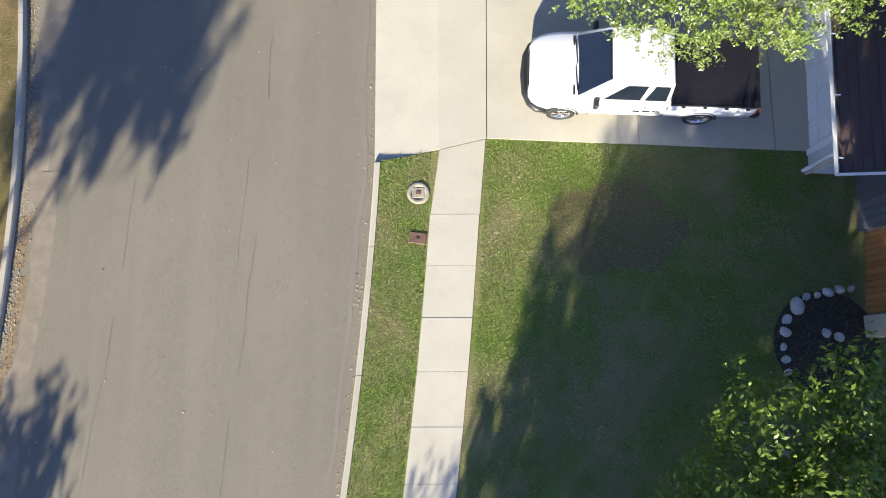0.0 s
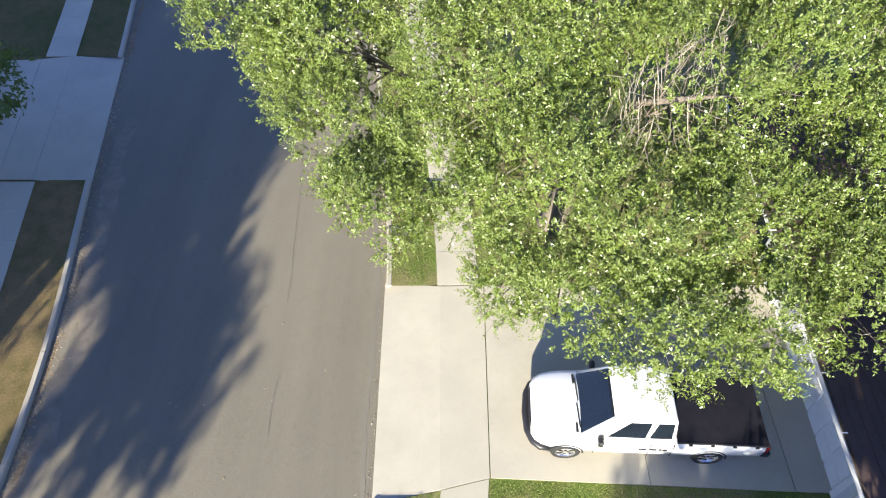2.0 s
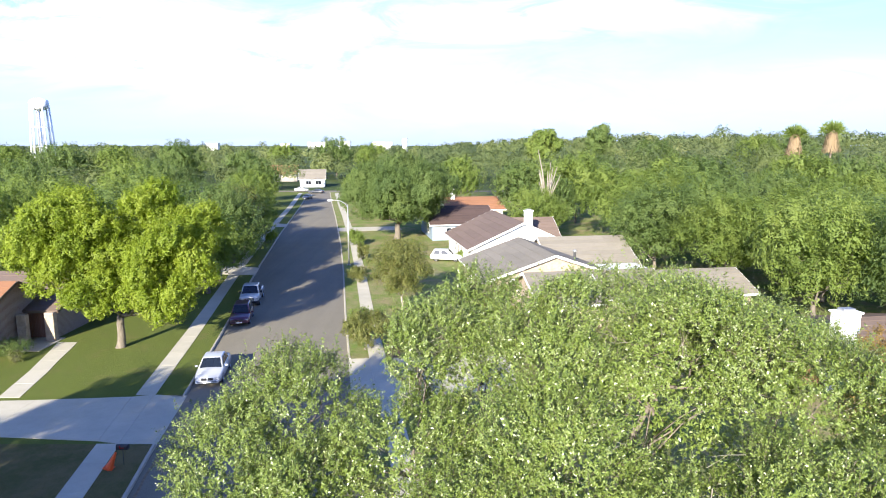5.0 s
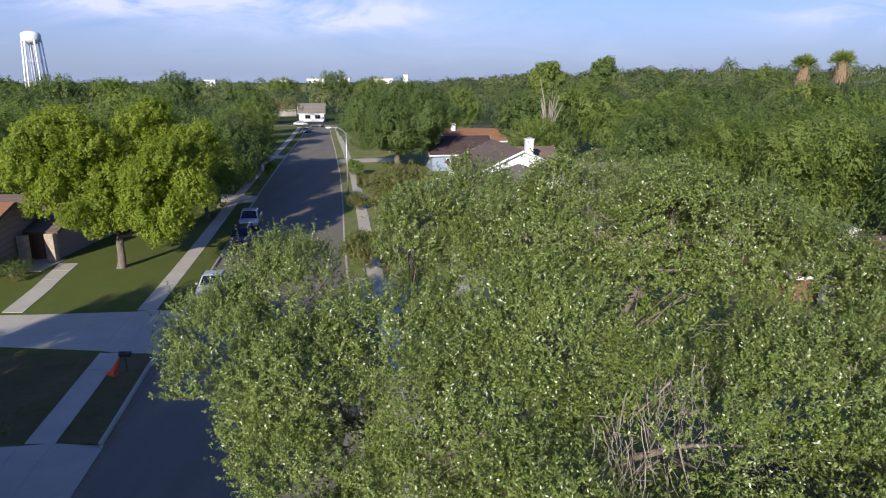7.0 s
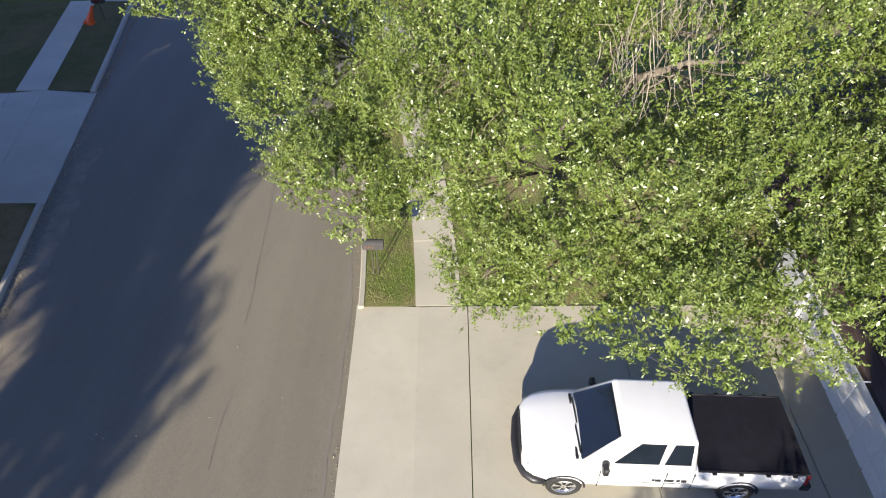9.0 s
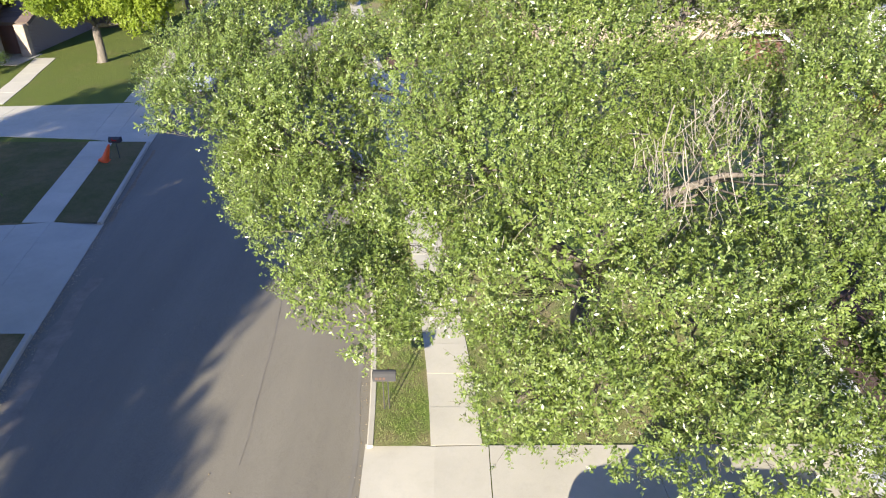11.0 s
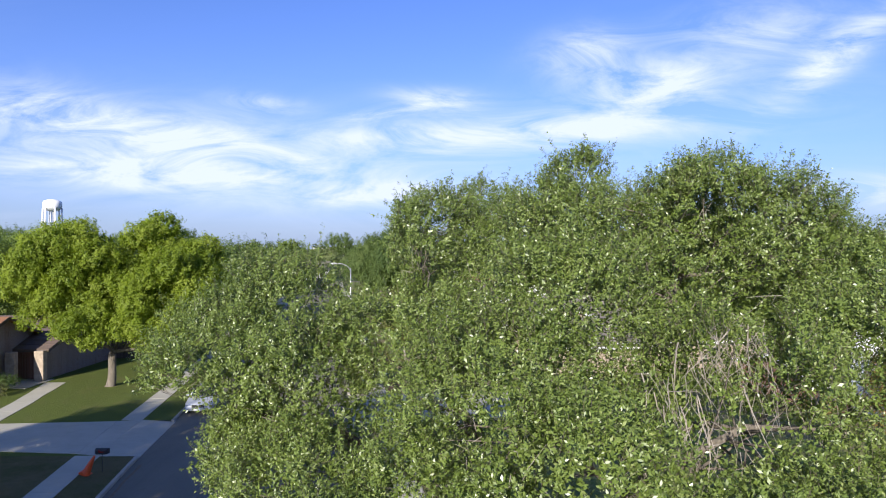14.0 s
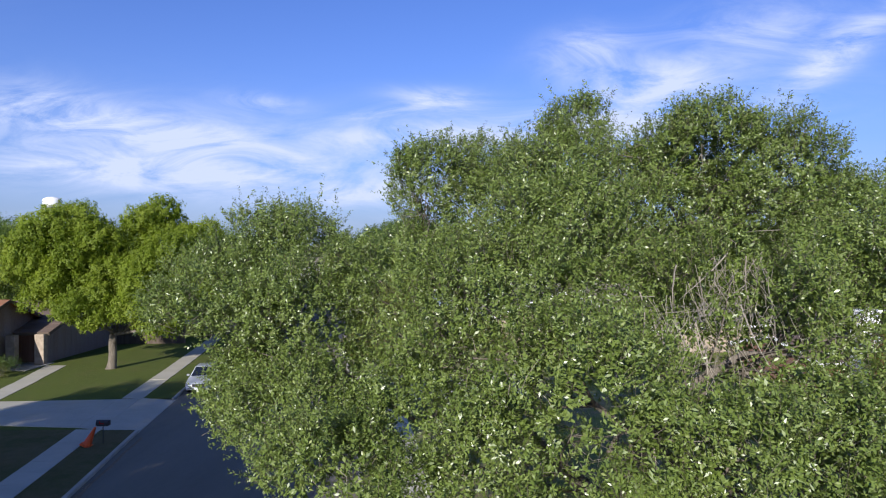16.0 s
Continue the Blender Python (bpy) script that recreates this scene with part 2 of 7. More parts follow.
def m_shingle(name, c):
    k = Mat(name, 0.93, spec=0.2)
    r = k.island()
    f = k.noise(30, 4, 0.75)
    b = k.noise(0.8, 5, 0.6)
    base = k.ramp(r, [(0, tuple(v * 0.78 for v in c)), (1, tuple(v * 1.15 for v in c))])
    base = k.mix(0.4, base, k.ramp(b, [(0.3, tuple(v * 0.7 for v in c)), (0.7, tuple(v * 1.1 for v in c))]))
    base = k.mix(0.3, base, k.ramp(f, [(0.3, tuple(v * 0.5 for v in c)), (0.7, tuple(v * 1.4 for v in c))]))
    k.color(base).bump(f, 0.5, 0.01)
    return k.m


def m_boards(name, c, var=0.3):
    k = Mat(name, 0.85, spec=0.2)
    g = k.noise(7, 6, 0.65, k.mapped(3, 3, 0.2))
    r = k.each()
    base = k.ramp(g, [(0.3, tuple(v * (1 - var) for v in c)), (0.7, c)])
    base = k.mix(1.0, base, k.ramp(r, [(0, (0.72, 0.7, 0.68)), (1, (1, 1, 1))]), "MULTIPLY")
    k.color(base).bump(g, 0.3, 0.01)
    return k.m


def m_brick(name, c):
    k = Mat(name, 0.9, spec=0.2)
    t = k.n.new("ShaderNodeTexBrick")
    t.inputs["Scale"].default_value = 4.2
    t.inputs["Mortar Size"].default_value = 0.015
    t.inputs["Color1"].default_value = (*c, 1)
    t.inputs["Color2"].default_value = (*(v * 0.7 for v in c), 1)
    t.inputs["Mortar"].default_value = (0.32, 0.29, 0.26, 1)
    k.l.new(k.mapped(1, 1, 1), t.inputs["Vector"])
    k.color(t.outputs[0]).bump(t.outputs[1], -0.3, 0.01)
    return k.m


def m_glass(name, c=(0.012, 0.017, 0.026)):
    k = Mat(name, 0.05, spec=0.5)
    k.color(k.ramp(k.noise(1.5, 3), [(0.3, tuple(v * 0.7 for v in c)), (0.7, c)]))
    return k.m


ASPHALT = m_asphalt()
CONCRETE = m_concrete("driveway_concrete", (0.46, 0.425, 0.335))
WALKWAY = m_concrete("sidewalk_concrete", (0.47, 0.435, 0.34))
KERB = m_concrete("kerb_concrete", (0.41, 0.375, 0.295))
LAWN = m_lawn("lawn_grass", (0.160, 0.225, 0.046), (0.33, 0.265, 0.14), 0.50)
LAWN_GREEN = m_lawn("green_lawn_grass", (0.125, 0.155, 0.030), (0.19, 0.17, 0.06), 0.60)
DRY = m_lawn("dry_grass", (0.125, 0.118, 0.038), (0.29, 0.205, 0.10), 0.46)
OLIVE_LAWN = m_lawn("olive_lawn_grass", (0.112, 0.112, 0.036), (0.19, 0.150, 0.07), 0.50)
BARE = m_lawn("worn_lawn", (0.165, 0.165, 0.058), (0.25, 0.185, 0.105), 0.40)
FIELD = m_lawn("far_ground", (0.05, 0.085, 0.02), (0.13, 0.12, 0.05), 0.55)
SOIL = plain("bed_soil", (0.045, 0.032, 0.022), 0.95, var=0.4)
FALLEN = m_leaf("fallen_leaf", (0.14, 0.09, 0.045), (0.36, 0.27, 0.15), (0.62, 0.55, 0.40), 0.8, 0.1)
MULCH = plain("bark_mulch", (0.11, 0.055, 0.035), 0.95, var=0.4, scale=9)
BLADE = m_leaf("grass_blade", (0.115, 0.175, 0.034), (0.205, 0.255, 0.070), (0.42, 0.36, 0.19), 0.75, 0.35, 0.6, 0.85, 0.25)
OAK = m_leaf("oak_leaf", (0.080, 0.118, 0.022), (0.152, 0.208, 0.042), (0.31, 0.355, 0.13), 0.36, 0.24, 0.2, 1.4, 0.6)
ASH = m_leaf("ash_leaf", (0.135, 0.19, 0.014), (0.215, 0.28, 0.022), (0.29, 0.345, 0.04), 0.6, 0.48, 0.8)
WOOD_A = m_leaf("tree_leaf_mid", (0.10, 0.15, 0.028), (0.17, 0.23, 0.045), (0.23, 0.285, 0.07), 0.7, 0.46, 0.85, 0.25)
WOOD_B = m_leaf("tree_leaf_dark", (0.07, 0.115, 0.03), (0.12, 0.175, 0.044), (0.175, 0.23, 0.066), 0.7, 0.44, 0.85, 0.25)
RUST = m_leaf("shrub_leaf_rust", (0.10, 0.08, 0.02), (0.20, 0.13, 0.03), (0.28, 0.17, 0.04), 0.6, 0.3)
YOUNG = m_leaf("young_leaf", (0.08, 0.14, 0.015), (0.15, 0.22, 0.03), (0.26, 0.31, 0.06), 0.5, 0.35)
OLIVE = m_leaf("tree_leaf_olive", (0.06, 0.08, 0.015), (0.13, 0.14, 0.03), (0.2, 0.17, 0.05), 0.6, 0.3)
BARK = m_bark("oak_bark", (0.21, 0.18, 0.145))
TWIG = m_bark("dry_twig", (0.36, 0.32, 0.26))
DRY_FROND = m_bark("dry_frond", (0.34, 0.25, 0.15))
PALE = m_bark("pale_bark", (0.36, 0.32, 0.27))
WHITE = plain("white_paint", (0.78, 0.78, 0.77), 0.5, var=0.06)
# siding in deep shade: the shade is put into this dark base colour
SHADED_SIDING = m_boards("siding_darkened_for_shade", (0.17, 0.17, 0.18))
SIDING = plain("painted_siding", (0.60, 0.62, 0.64), 0.6, var=0.1)
BLUE_WALL = plain("blue_grey_siding", (0.23, 0.29, 0.38), 0.7, var=0.15)
CREAM = plain("cream_wall", (0.50, 0.44, 0.36), 0.8, var=0.1)
BRICK_D = m_brick("dark_brick", (0.20, 0.10, 0.065))
STONEWALL = plain("tan_stone", (0.36, 0.29, 0.22), 0.9, var=0.35, scale=3)
ROOF_BROWN = m_shingle("brown_shingle", (0.155, 0.115, 0.095))
ROOF_DARK = m_shingle("dark_brown_shingle", (0.082, 0.056, 0.050))
ROOF_TAN = m_shingle("tan_shingle", (0.205, 0.185, 0.15))
ROOF_ORANGE = m_shingle("orange_shingle", (0.27, 0.135, 0.075))
FENCE_NEW = m_boards("cedar_board", (0.42, 0.20, 0.07))
FENCE_OLD = m_boards("weathered_board", (0.16, 0.125, 0.10))
STONE = plain("edging_stone", (0.42, 0.40, 0.37), 0.9, var=0.35, scale=5)
RUBBER = plain("rubber", (0.018, 0.018, 0.019), 0.8)
BLACK = plain("black_plastic", (0.02, 0.02, 0.023), 0.45)
VINYL = plain("black_vinyl", (0.010, 0.010, 0.016), 0.9, var=0.3, spec=0.2)
STEEL = plain("galvanised_steel", (0.50, 0.50, 0.49), 0.45, 0.8)
CHROME = plain("wheel_alloy", (0.68, 0.68, 0.68), 0.25, 0.9)
IRON = plain("rusty_iron", (0.15, 0.085, 0.06), 0.8, 0.2, var=0.35, scale=8)
POST_IRON = plain("dark_iron", (0.05, 0.045, 0.04), 0.8, 0.1, var=0.3)
GREY_METAL = plain("dull_grey_metal", (0.045, 0.044, 0.044), 0.85, 0.0)
LIDSTONE = plain("weathered_lid", (0.30, 0.265, 0.20), 0.9, var=0.35, scale=9)
ORANGE = plain("orange_plastic", (0.75, 0.10, 0.015), 0.5)
GLASS = m_glass("dark_glass")
LAMP_GLASS = plain("clear_lens", (0.30, 0.32, 0.34), 0.12)
RED_LENS = plain("red_lens", (0.35, 0.015, 0.012), 0.25)


def m_paint(name, c):
    k = Mat(name, 0.28, spec=0.5)
    k.b.inputs["Coat Weight"].default_value = 0.6
    k.b.inputs["Coat Roughness"].default_value = 0.08
    n = k.noise(2.0, 5, 0.6)
    k.color(k.ramp(n, [(0.3, tuple(v * 0.94 for v in c)), (0.7, c)]))
    return k.m


PAINT_WHITE = m_paint("white_car_paint", (0.74, 0.75, 0.76))
PAINT_SILVER = m_paint("silver_car_paint", (0.46, 0.47, 0.48))
PAINT_PLUM = m_paint("plum_car_paint", (0.075, 0.018, 0.05))
PAINT_DARK = m_paint("dark_car_paint", (0.03, 0.035, 0.045))


# ---- mesh helpers ----
def mesh(name, verts, faces, mat, smooth=False):
    me = bpy.data.meshes.new(name)
    me.from_pydata([tuple(v) for v in verts], [], [tuple(f) for f in faces])
    me.materials.append(mat)
    if smooth:
        me.polygons.foreach_set("use_smooth", [True] * len(me.polygons))
    me.update()
    return me


def from_bm(name, bm, mat, smooth=False):
    bmesh.ops.recalc_face_normals(bm, faces=bm.faces)
    me = bpy.data.meshes.new(name)
    bm.to_mesh(me)
    bm.free()
    me.materials.append(mat)
    if smooth:
        me.polygons.foreach_set("use_smooth", [True] * len(me.polygons))
    return me


def part(name, data, parent, label=""):
    """One mesh object under a thing or under a part."""
    ob = new(name, data)
    ob.parent = parent
    return tagged(ob, label)


def thing(name, m, label, category, group=""):
    """An empty at the base of a thing, which its parts hang on."""
    ob = new(name)
    ob.empty_display_size = 0.2
    ob.matrix_world = m
    return tagged(ob, label, category, group)


def add_box(bm, x0, y0, z0, x1, y1, z1, bevel=0.0, m=None):
    """A box with rounded edges, added to bm."""
    r = bmesh.ops.create_cube(bm, size=1.0)
    vs = r["verts"]
    for v in vs:
        v.co = Vector((x0 + (v.co.x + 0.5) * (x1 - x0), y0 + (v.co.y + 0.5) * (y1 - y0), z0 + (v.co.z + 0.5) * (z1 - z0)))
    if bevel:
        es = list({e for v in vs for e in v.link_edges})
        r2 = bmesh.ops.bevel(bm, geom=es, offset=bevel, segments=1, affect="EDGES", profile=0.5)
        vs = list({v for f in r2["faces"] for v in f.verts} | {v for v in vs if v.is_valid})
    if m is not None:
        bmesh.ops.transform(bm, matrix=m, verts=vs)
    return vs


def box_mesh(name, x0, y0, z0, x1, y1, z1, mat, bevel=0.0):
    bm = bmesh.new()
    add_box(bm, x0, y0, z0, x1, y1, z1, bevel)
    return from_bm(name, bm, mat)


def add_tube(verts, faces, pts, radii, sides=6):
    """A tapered tube along pts, added to the lists verts and faces."""
    pts = [Vector(p) for p in pts]
    start = len(verts)
    for i, p in enumerate(pts):
        d = (pts[min(i + 1, len(pts) - 1)] - pts[max(i - 1, 0)]).normalized()
        a = d.orthogonal().normalized() if abs(d.z) > 0.95 else d.cross(Vector((0, 0, 1))).normalized()
        b = d.cross(a)
        for k in range(sides):
            w = 2 * math.pi * k / sides
            verts.append(p + (a * math.cos(w) + b * math.sin(w)) * radii[i])
    for i in range(len(pts) - 1):
        for k in range(sides):
            p, q = start + i * sides + k, start + i * sides + (k + 1) % sides
            faces.append((p, q, q + sides, p + sides))
    faces.append(tuple(start + k for k in reversed(range(sides))))
    faces.append(tuple(start + (len(pts) - 1) * sides + k for k in range(sides)))


def tube_mesh(name, pts, radii, mat, sides=8, smooth=True):
    v, f = [], []
    add_tube(v, f, pts, radii, sides)
    return mesh(name, v, f, mat, smooth)


def lathe_mesh(name, profile, mat, sides=20, smooth=True):
    """A turned shape from rows of (radius, z)."""
    v, f = [], []
    for r, z in profile:
        for k in range(sides):
            w = 2 * math.pi * k / sides
            v.append((r * math.cos(w), r * math.sin(w), z))
    for i in range(len(profile) - 1):
        for k in range(sides):
            p, q = i * sides + k, i * sides + (k + 1) % sides
            f.append((p, q, q + sides, p + sides))
    f.append(tuple(reversed(range(sides))))
    f.append(tuple((len(profile) - 1) * sides + k for k in range(sides)))
    return mesh(name, v, f, mat, smooth)


# ---- the street and the ground ----
def curve_of(knots):
    ys = np.array([k[0] for k in knots], float)
    xs = np.array([k[1] for k in knots], float)
    fine = np.arange(ys[0], ys[-1] + 0.01, 0.5)
    v = np.interp(fine, ys, xs)
    pad = np.pad(v, 7, mode="reflect", reflect_type="odd")
    v = np.convolve(pad, np.hanning(17)[1:-1] / np.hanning(17)[1:-1].sum(), "valid")
    return lambda y: float(np.interp(y, fine, v))


XR = curve_of([(-60, -14), (-30, -6.6), (-15, -3.9), (-3.1, -2.34), (-0.5, -2.05), (2.1, -1.84), (4.8, -1.66), (7.5, -1.64), (9.6, -1.65),
               (12.7, -1.72), (20, -2.45), (30, -3.95), (38.7, -5.5), (44.2, -6.45), (55.7, -8.4), (76, -11.6), (97.6, -15.2),
               (135, -22), (166, -27.9), (205, -35), (260, -46)])
XL = curve_of([(-60, -22.5), (-30, -15.2), (-15, -12.4), (-0.5, -10.5), (3, -10.35), (6.1, -10.45), (9.2, -10.7), (11, -11.0), (15, -11.7),
               (22.4, -12.88), (26.9, -13.66), (30.6, -14.32), (37.6, -15.42), (49.7, -17.35), (77.8, -22.2), (110, -27.2), (156, -33.8), (205, -41.5), (260, -50)])
LAWN_Z, WALK_Z = 0.11, 0.135
Y_SOUTH, Y_NORTH = -40.0, 205.0


def ribbon(y0, y1, fa, fb, za, zb, step=1.0, under=0.0):
    """A strip between two edges x = fa(y) and x = fb(y), with a skirt of the depth under."""
    n = max(1, int(math.ceil((y1 - y0) / step)))
    v, f = [], []
    for i in range(n + 1):
        y = y0 + (y1 - y0) * i / n
        v += [(fa(y), y, za), (fb(y), y, zb)]
        if under:
            v += [(fa(y), y, za - under), (fb(y), y, zb - under)]
    w = 4 if under else 2
    for i in range(n):
        a, b = i * w, (i + 1) * w
        f.append((a, a + 1, b + 1, b))
        if under:
            f += [(a, b, b + 2, a + 2), (a + 1, a + 3, b + 3, b + 1)]
    if under:
        f += [(0, 2, 3, 1), (n * w, n * w + 1, n * w + 3, n * w + 2)]
    return v, f


# one sheet to the horizon
gv, gf = [], []
for i in range(41):
    for j in range(41):
        gx = math.copysign(abs(i - 20) ** 2.2 * 5.6, i - 20)
        gy = math.copysign(abs(j - 20) ** 2.2 * 5.6, j - 20)
        gv.append((gx, gy + 60, -0.06 + 1.2 * noise.noise((gx / 300, gy / 300, 0)) * min(1, max(0, (math.hypot(gx, gy) - 250) / 300))))
for i in range(40):
    for j in range(40):
        gf.append((i * 41 + j, (i + 1) * 41 + j, (i + 1) * 41 + j + 1, i * 41 + j + 1))
tagged(new("ground", mesh("ground", gv, gf, FIELD, True)), "green and tan suburban ground reaching the horizon", "ground", kind="structure")

# road, slightly crowned
rv, rf = [], []
NR = 246
for i in range(NR):
    y = Y_SOUTH + i
    a, b = XL(y) - 0.02, XR(y) + 0.02
    for k in range(9):
        u = k / 8
        rv.append((a + (b - a) * u, y, 0.07 * (1 - (2 * u - 1) ** 2) - 0.005))
for i in range(NR - 1):
    for k in range(8):
        p = i * 9 + k
        rf.append((p, p + 1, p + 10, p + 9))
road = tagged(new("road", mesh("road", rv, rf, ASPHALT, True)), "worn grey-brown asphalt residential street, gently curved", "road", kind="structure")
v, f = ribbon(205, 213, lambda y: -190, lambda y: 110, 0.0, 0.0, 8)
tagged(new("cross_road", mesh("cross_road", v, f, ASPHALT)), "grey asphalt cross street at the far end", "road", kind="structure")

# driveway mouths: (y0, y1) along each kerb
MOUTH_E = [(4.8, 11.0), (36.8, 44.2), (112, 117)]
MOUTH_W = [(15.3, 22.2), (30.9, 37.4), (74.0, 79.0), (118, 123)]


def kerb_runs(mouths):
    y, out = Y_SOUTH, []
    for a, b in mouths:
        out.append((y, a))
        y = b
    out.append((y, Y_NORTH))
    return out

# lawns either side, at kerb height, cut back behind the driveway mouths
for nm, fx, s, mouths, lab in (("lawn_east", XR, 1, MOUTH_E, "patchy green front lawns with dry brown spots"),
                               ("lawn_west", XL, -1, MOUTH_W, "shaded green and dry brown front lawns")):
    v, f = [], []
    for (y0, y1), inset in [(r, 0.14) for r in kerb_runs(mouths)] + [(m, 1.62) for m in mouths]:
        if s < 0 and y1 < 31:
            continue
        v2, f2 = ribbon(y0, y1, lambda y: fx(y) + s * inset, lambda y: fx(y) + s * 60, LAWN_Z, LAWN_Z, 1.0)
        f += [tuple(i + len(v) for i in q) for q in f2]
        v += v2
    tagged(new(nm, mesh(nm, v, f, LAWN if s > 0 else LAWN_GREEN)), lab, "lawn", kind="structure")
v, f = [], []
for y0, y1, inset in ((Y_SOUTH, MOUTH_W[0][0], 0.14), (*MOUTH_W[0], 1.62)):
    v2, f2 = ribbon(y0, y1, lambda y: XL(y) - 60, lambda y: XL(y) - inset, LAWN_Z, LAWN_Z, 1.0)
    f += [tuple(i + len(v) for i in q) for q in f2]
    v += v2
tagged(new("dry_lawn_west", mesh("dry_lawn_west", v, f, DRY)), "dry brown and olive verge and lawn", "lawn", kind="structure")
v, f = ribbon(MOUTH_W[0][1], MOUTH_W[1][0], lambda y: XL(y) - 60, lambda y: XL(y) - 0.14, LAWN_Z, LAWN_Z, 1.0)
tagged(new("olive_lawn_west", mesh("olive_lawn_west", v, f, OLIVE_LAWN)), "shaded olive green lawn between two driveways", "lawn", kind="structure")
# the lawn's slanting edge along the first driveway
edge = [(-1.5, 4.8), (-0.06, 4.8), (-0.06, 5.105), (-1.5, 4.84)]
tagged(new("lawn_edge", mesh("lawn_edge", [(x, y, LAWN_Z) for x, y in edge], [tuple(range(len(edge)))], LAWN)), "lawn edge along the concrete driveway", "lawn", kind="structure")
# the worn brown patch in the near lawn, with a ragged rim, flush in the grass
rim = []
for k in range(64):
    w = k * math.pi / 32
    q = 1 + 0.30 * noise.noise((math.cos(w) * 1.6, math.sin(w) * 1.6, 4.0)) + 0.16 * noise.noise((math.cos(w) * 6, math.sin(w) * 6, 1.0))
    rim.append((4.1 + math.cos(w) * 1.55 * q, 3.15 + math.sin(w) * 1.25 * q, LAWN_Z + 0.004))
tagged(new("bare_patch", mesh("bare_patch", rim, [tuple(range(64))], BARE)), "worn brown patch of thin grass", "lawn", kind="structure")
# tar seams along the road and the paler gutter edge
def seam(name, off, y0, y1, w, mat, label, wob=0.05):
    vs, fs = [], []
    n = int((y1 - y0) / 0.4)
    for i in range(n + 1):
        y = y0 + (y1 - y0) * i / n
        x = XR(y) - off + wob * noise.noise((off * 7, y * 0.5, 0)) + 0.3 * wob * noise.noise((off, y * 3, 1))
        u = (x - XL(y)) / (XR(y) - XL(y))
        z = 0.07 * (1 - (2 * u - 1) ** 2) - 0.001
        ww = w * (0.6 + 0.8 * abs(noise.noise((off, y * 1.3, 5))))
        vs += [(x - ww / 2, y, z), (x + ww / 2, y, z)]
    fs = [(2 * i, 2 * i + 1, 2 * i + 3, 2 * i + 2) for i in range(n)]
    part(name, mesh(name, vs, fs, mat), road, label)


TAR = plain("road_tar", (0.150, 0.134, 0.106), 0.9, var=0.4, scale=1.5)
LITTER = plain("leaf_litter", (0.20, 0.145, 0.085), 0.95, var=0.5, scale=7)
SILT = m_concrete("gutter_silt", (0.195, 0.176, 0.138))
for off, y0, y1, w in ((2.75, -6, -1.2, 0.018), (2.74, -0.4, 3.0, 0.022), (2.72, 6.5, 8.2, 0.04), (2.8, 10.5, 21, 0.02), (2.8, 23, 34, 0.02), (3.1, 2.0, 5.0, 0.014), (5.9, -4, 1.0, 0.012), (5.86, 2.2, 7, 0.012), (5.7, 20, 60, 0.015)):
    seam("tar_seam", off, y0, y1, w, TAR, "faint dark seam", 0.10)
for y0, y1, w in ((-6.0, 2.0, 0.30), (2.2, 6.0, 0.5), (6.3, 14.5, 0.35), (22.5, 30, 0.2)):
    seam("leaf_litter", XR((y0 + y1) / 2) - XL((y0 + y1) / 2) - 0.28, y0, y1, w, LITTER, "brown leaf litter along the kerb", 0.12)
DUST = plain("road_dust", (0.215, 0.180, 0.130), 0.95, var=0.25, scale=2)
for y0, y1, o, w in ((-8, -1.0, 0.75, 0.55), (-3.0, 4.6, 0.60, 0.8), (3.5, 10.4, 0.66, 0.95), (9.2, 15.6, 0.70, 1.0), (14.8, 18.4, 0.85, 0.9)):
    seam("kerb_dust", XR((y0 + y1) / 2) - XL((y0 + y1) / 2) - o, y0, y1, w, DUST, "tan dust washed along the kerb", 0.3)
# fallen leaves and grit, thick in the west gutter and a few across the road
lr = random.Random(8)
lv, lf = [], []
for k in range(3200):
    y = lr.uniform(-9, 24)
    x = XL(y) + 0.03 + abs(lr.gauss(0, 0.16)) if k < 2700 else lr.uniform(XL(y), XR(y)) if k < 2860 else XR(y) - 0.03 - abs(lr.gauss(0, 0.10))
    u = (x - XL(y)) / (XR(y) - XL(y))
    z = 0.07 * (1 - (2 * u - 1) ** 2) + 0.004
    a, q = lr.uniform(0, 6.28), lr.uniform(0.012, 0.034)
    n = len(lv)
    lv += [(x + math.cos(a + t) * q * (1.0 if j % 2 else 0.55), y + math.sin(a + t) * q * (1.0 if j % 2 else 0.55), z + 0.012 * lr.random()) for j, t in enumerate((0, 1.57, 3.14, 4.71))]
    lf.append((n, n + 1, n + 2, n + 3))
tagged(part("fallen_leaf", mesh("fallen_leaf", lv, lf, FALLEN), road, "tan fallen leaves along the kerb"), kind="stuff")
seam("gutter_silt", 0.26, -8, 22, 0.13, SILT, "pale silt along the kerb", 0.16)


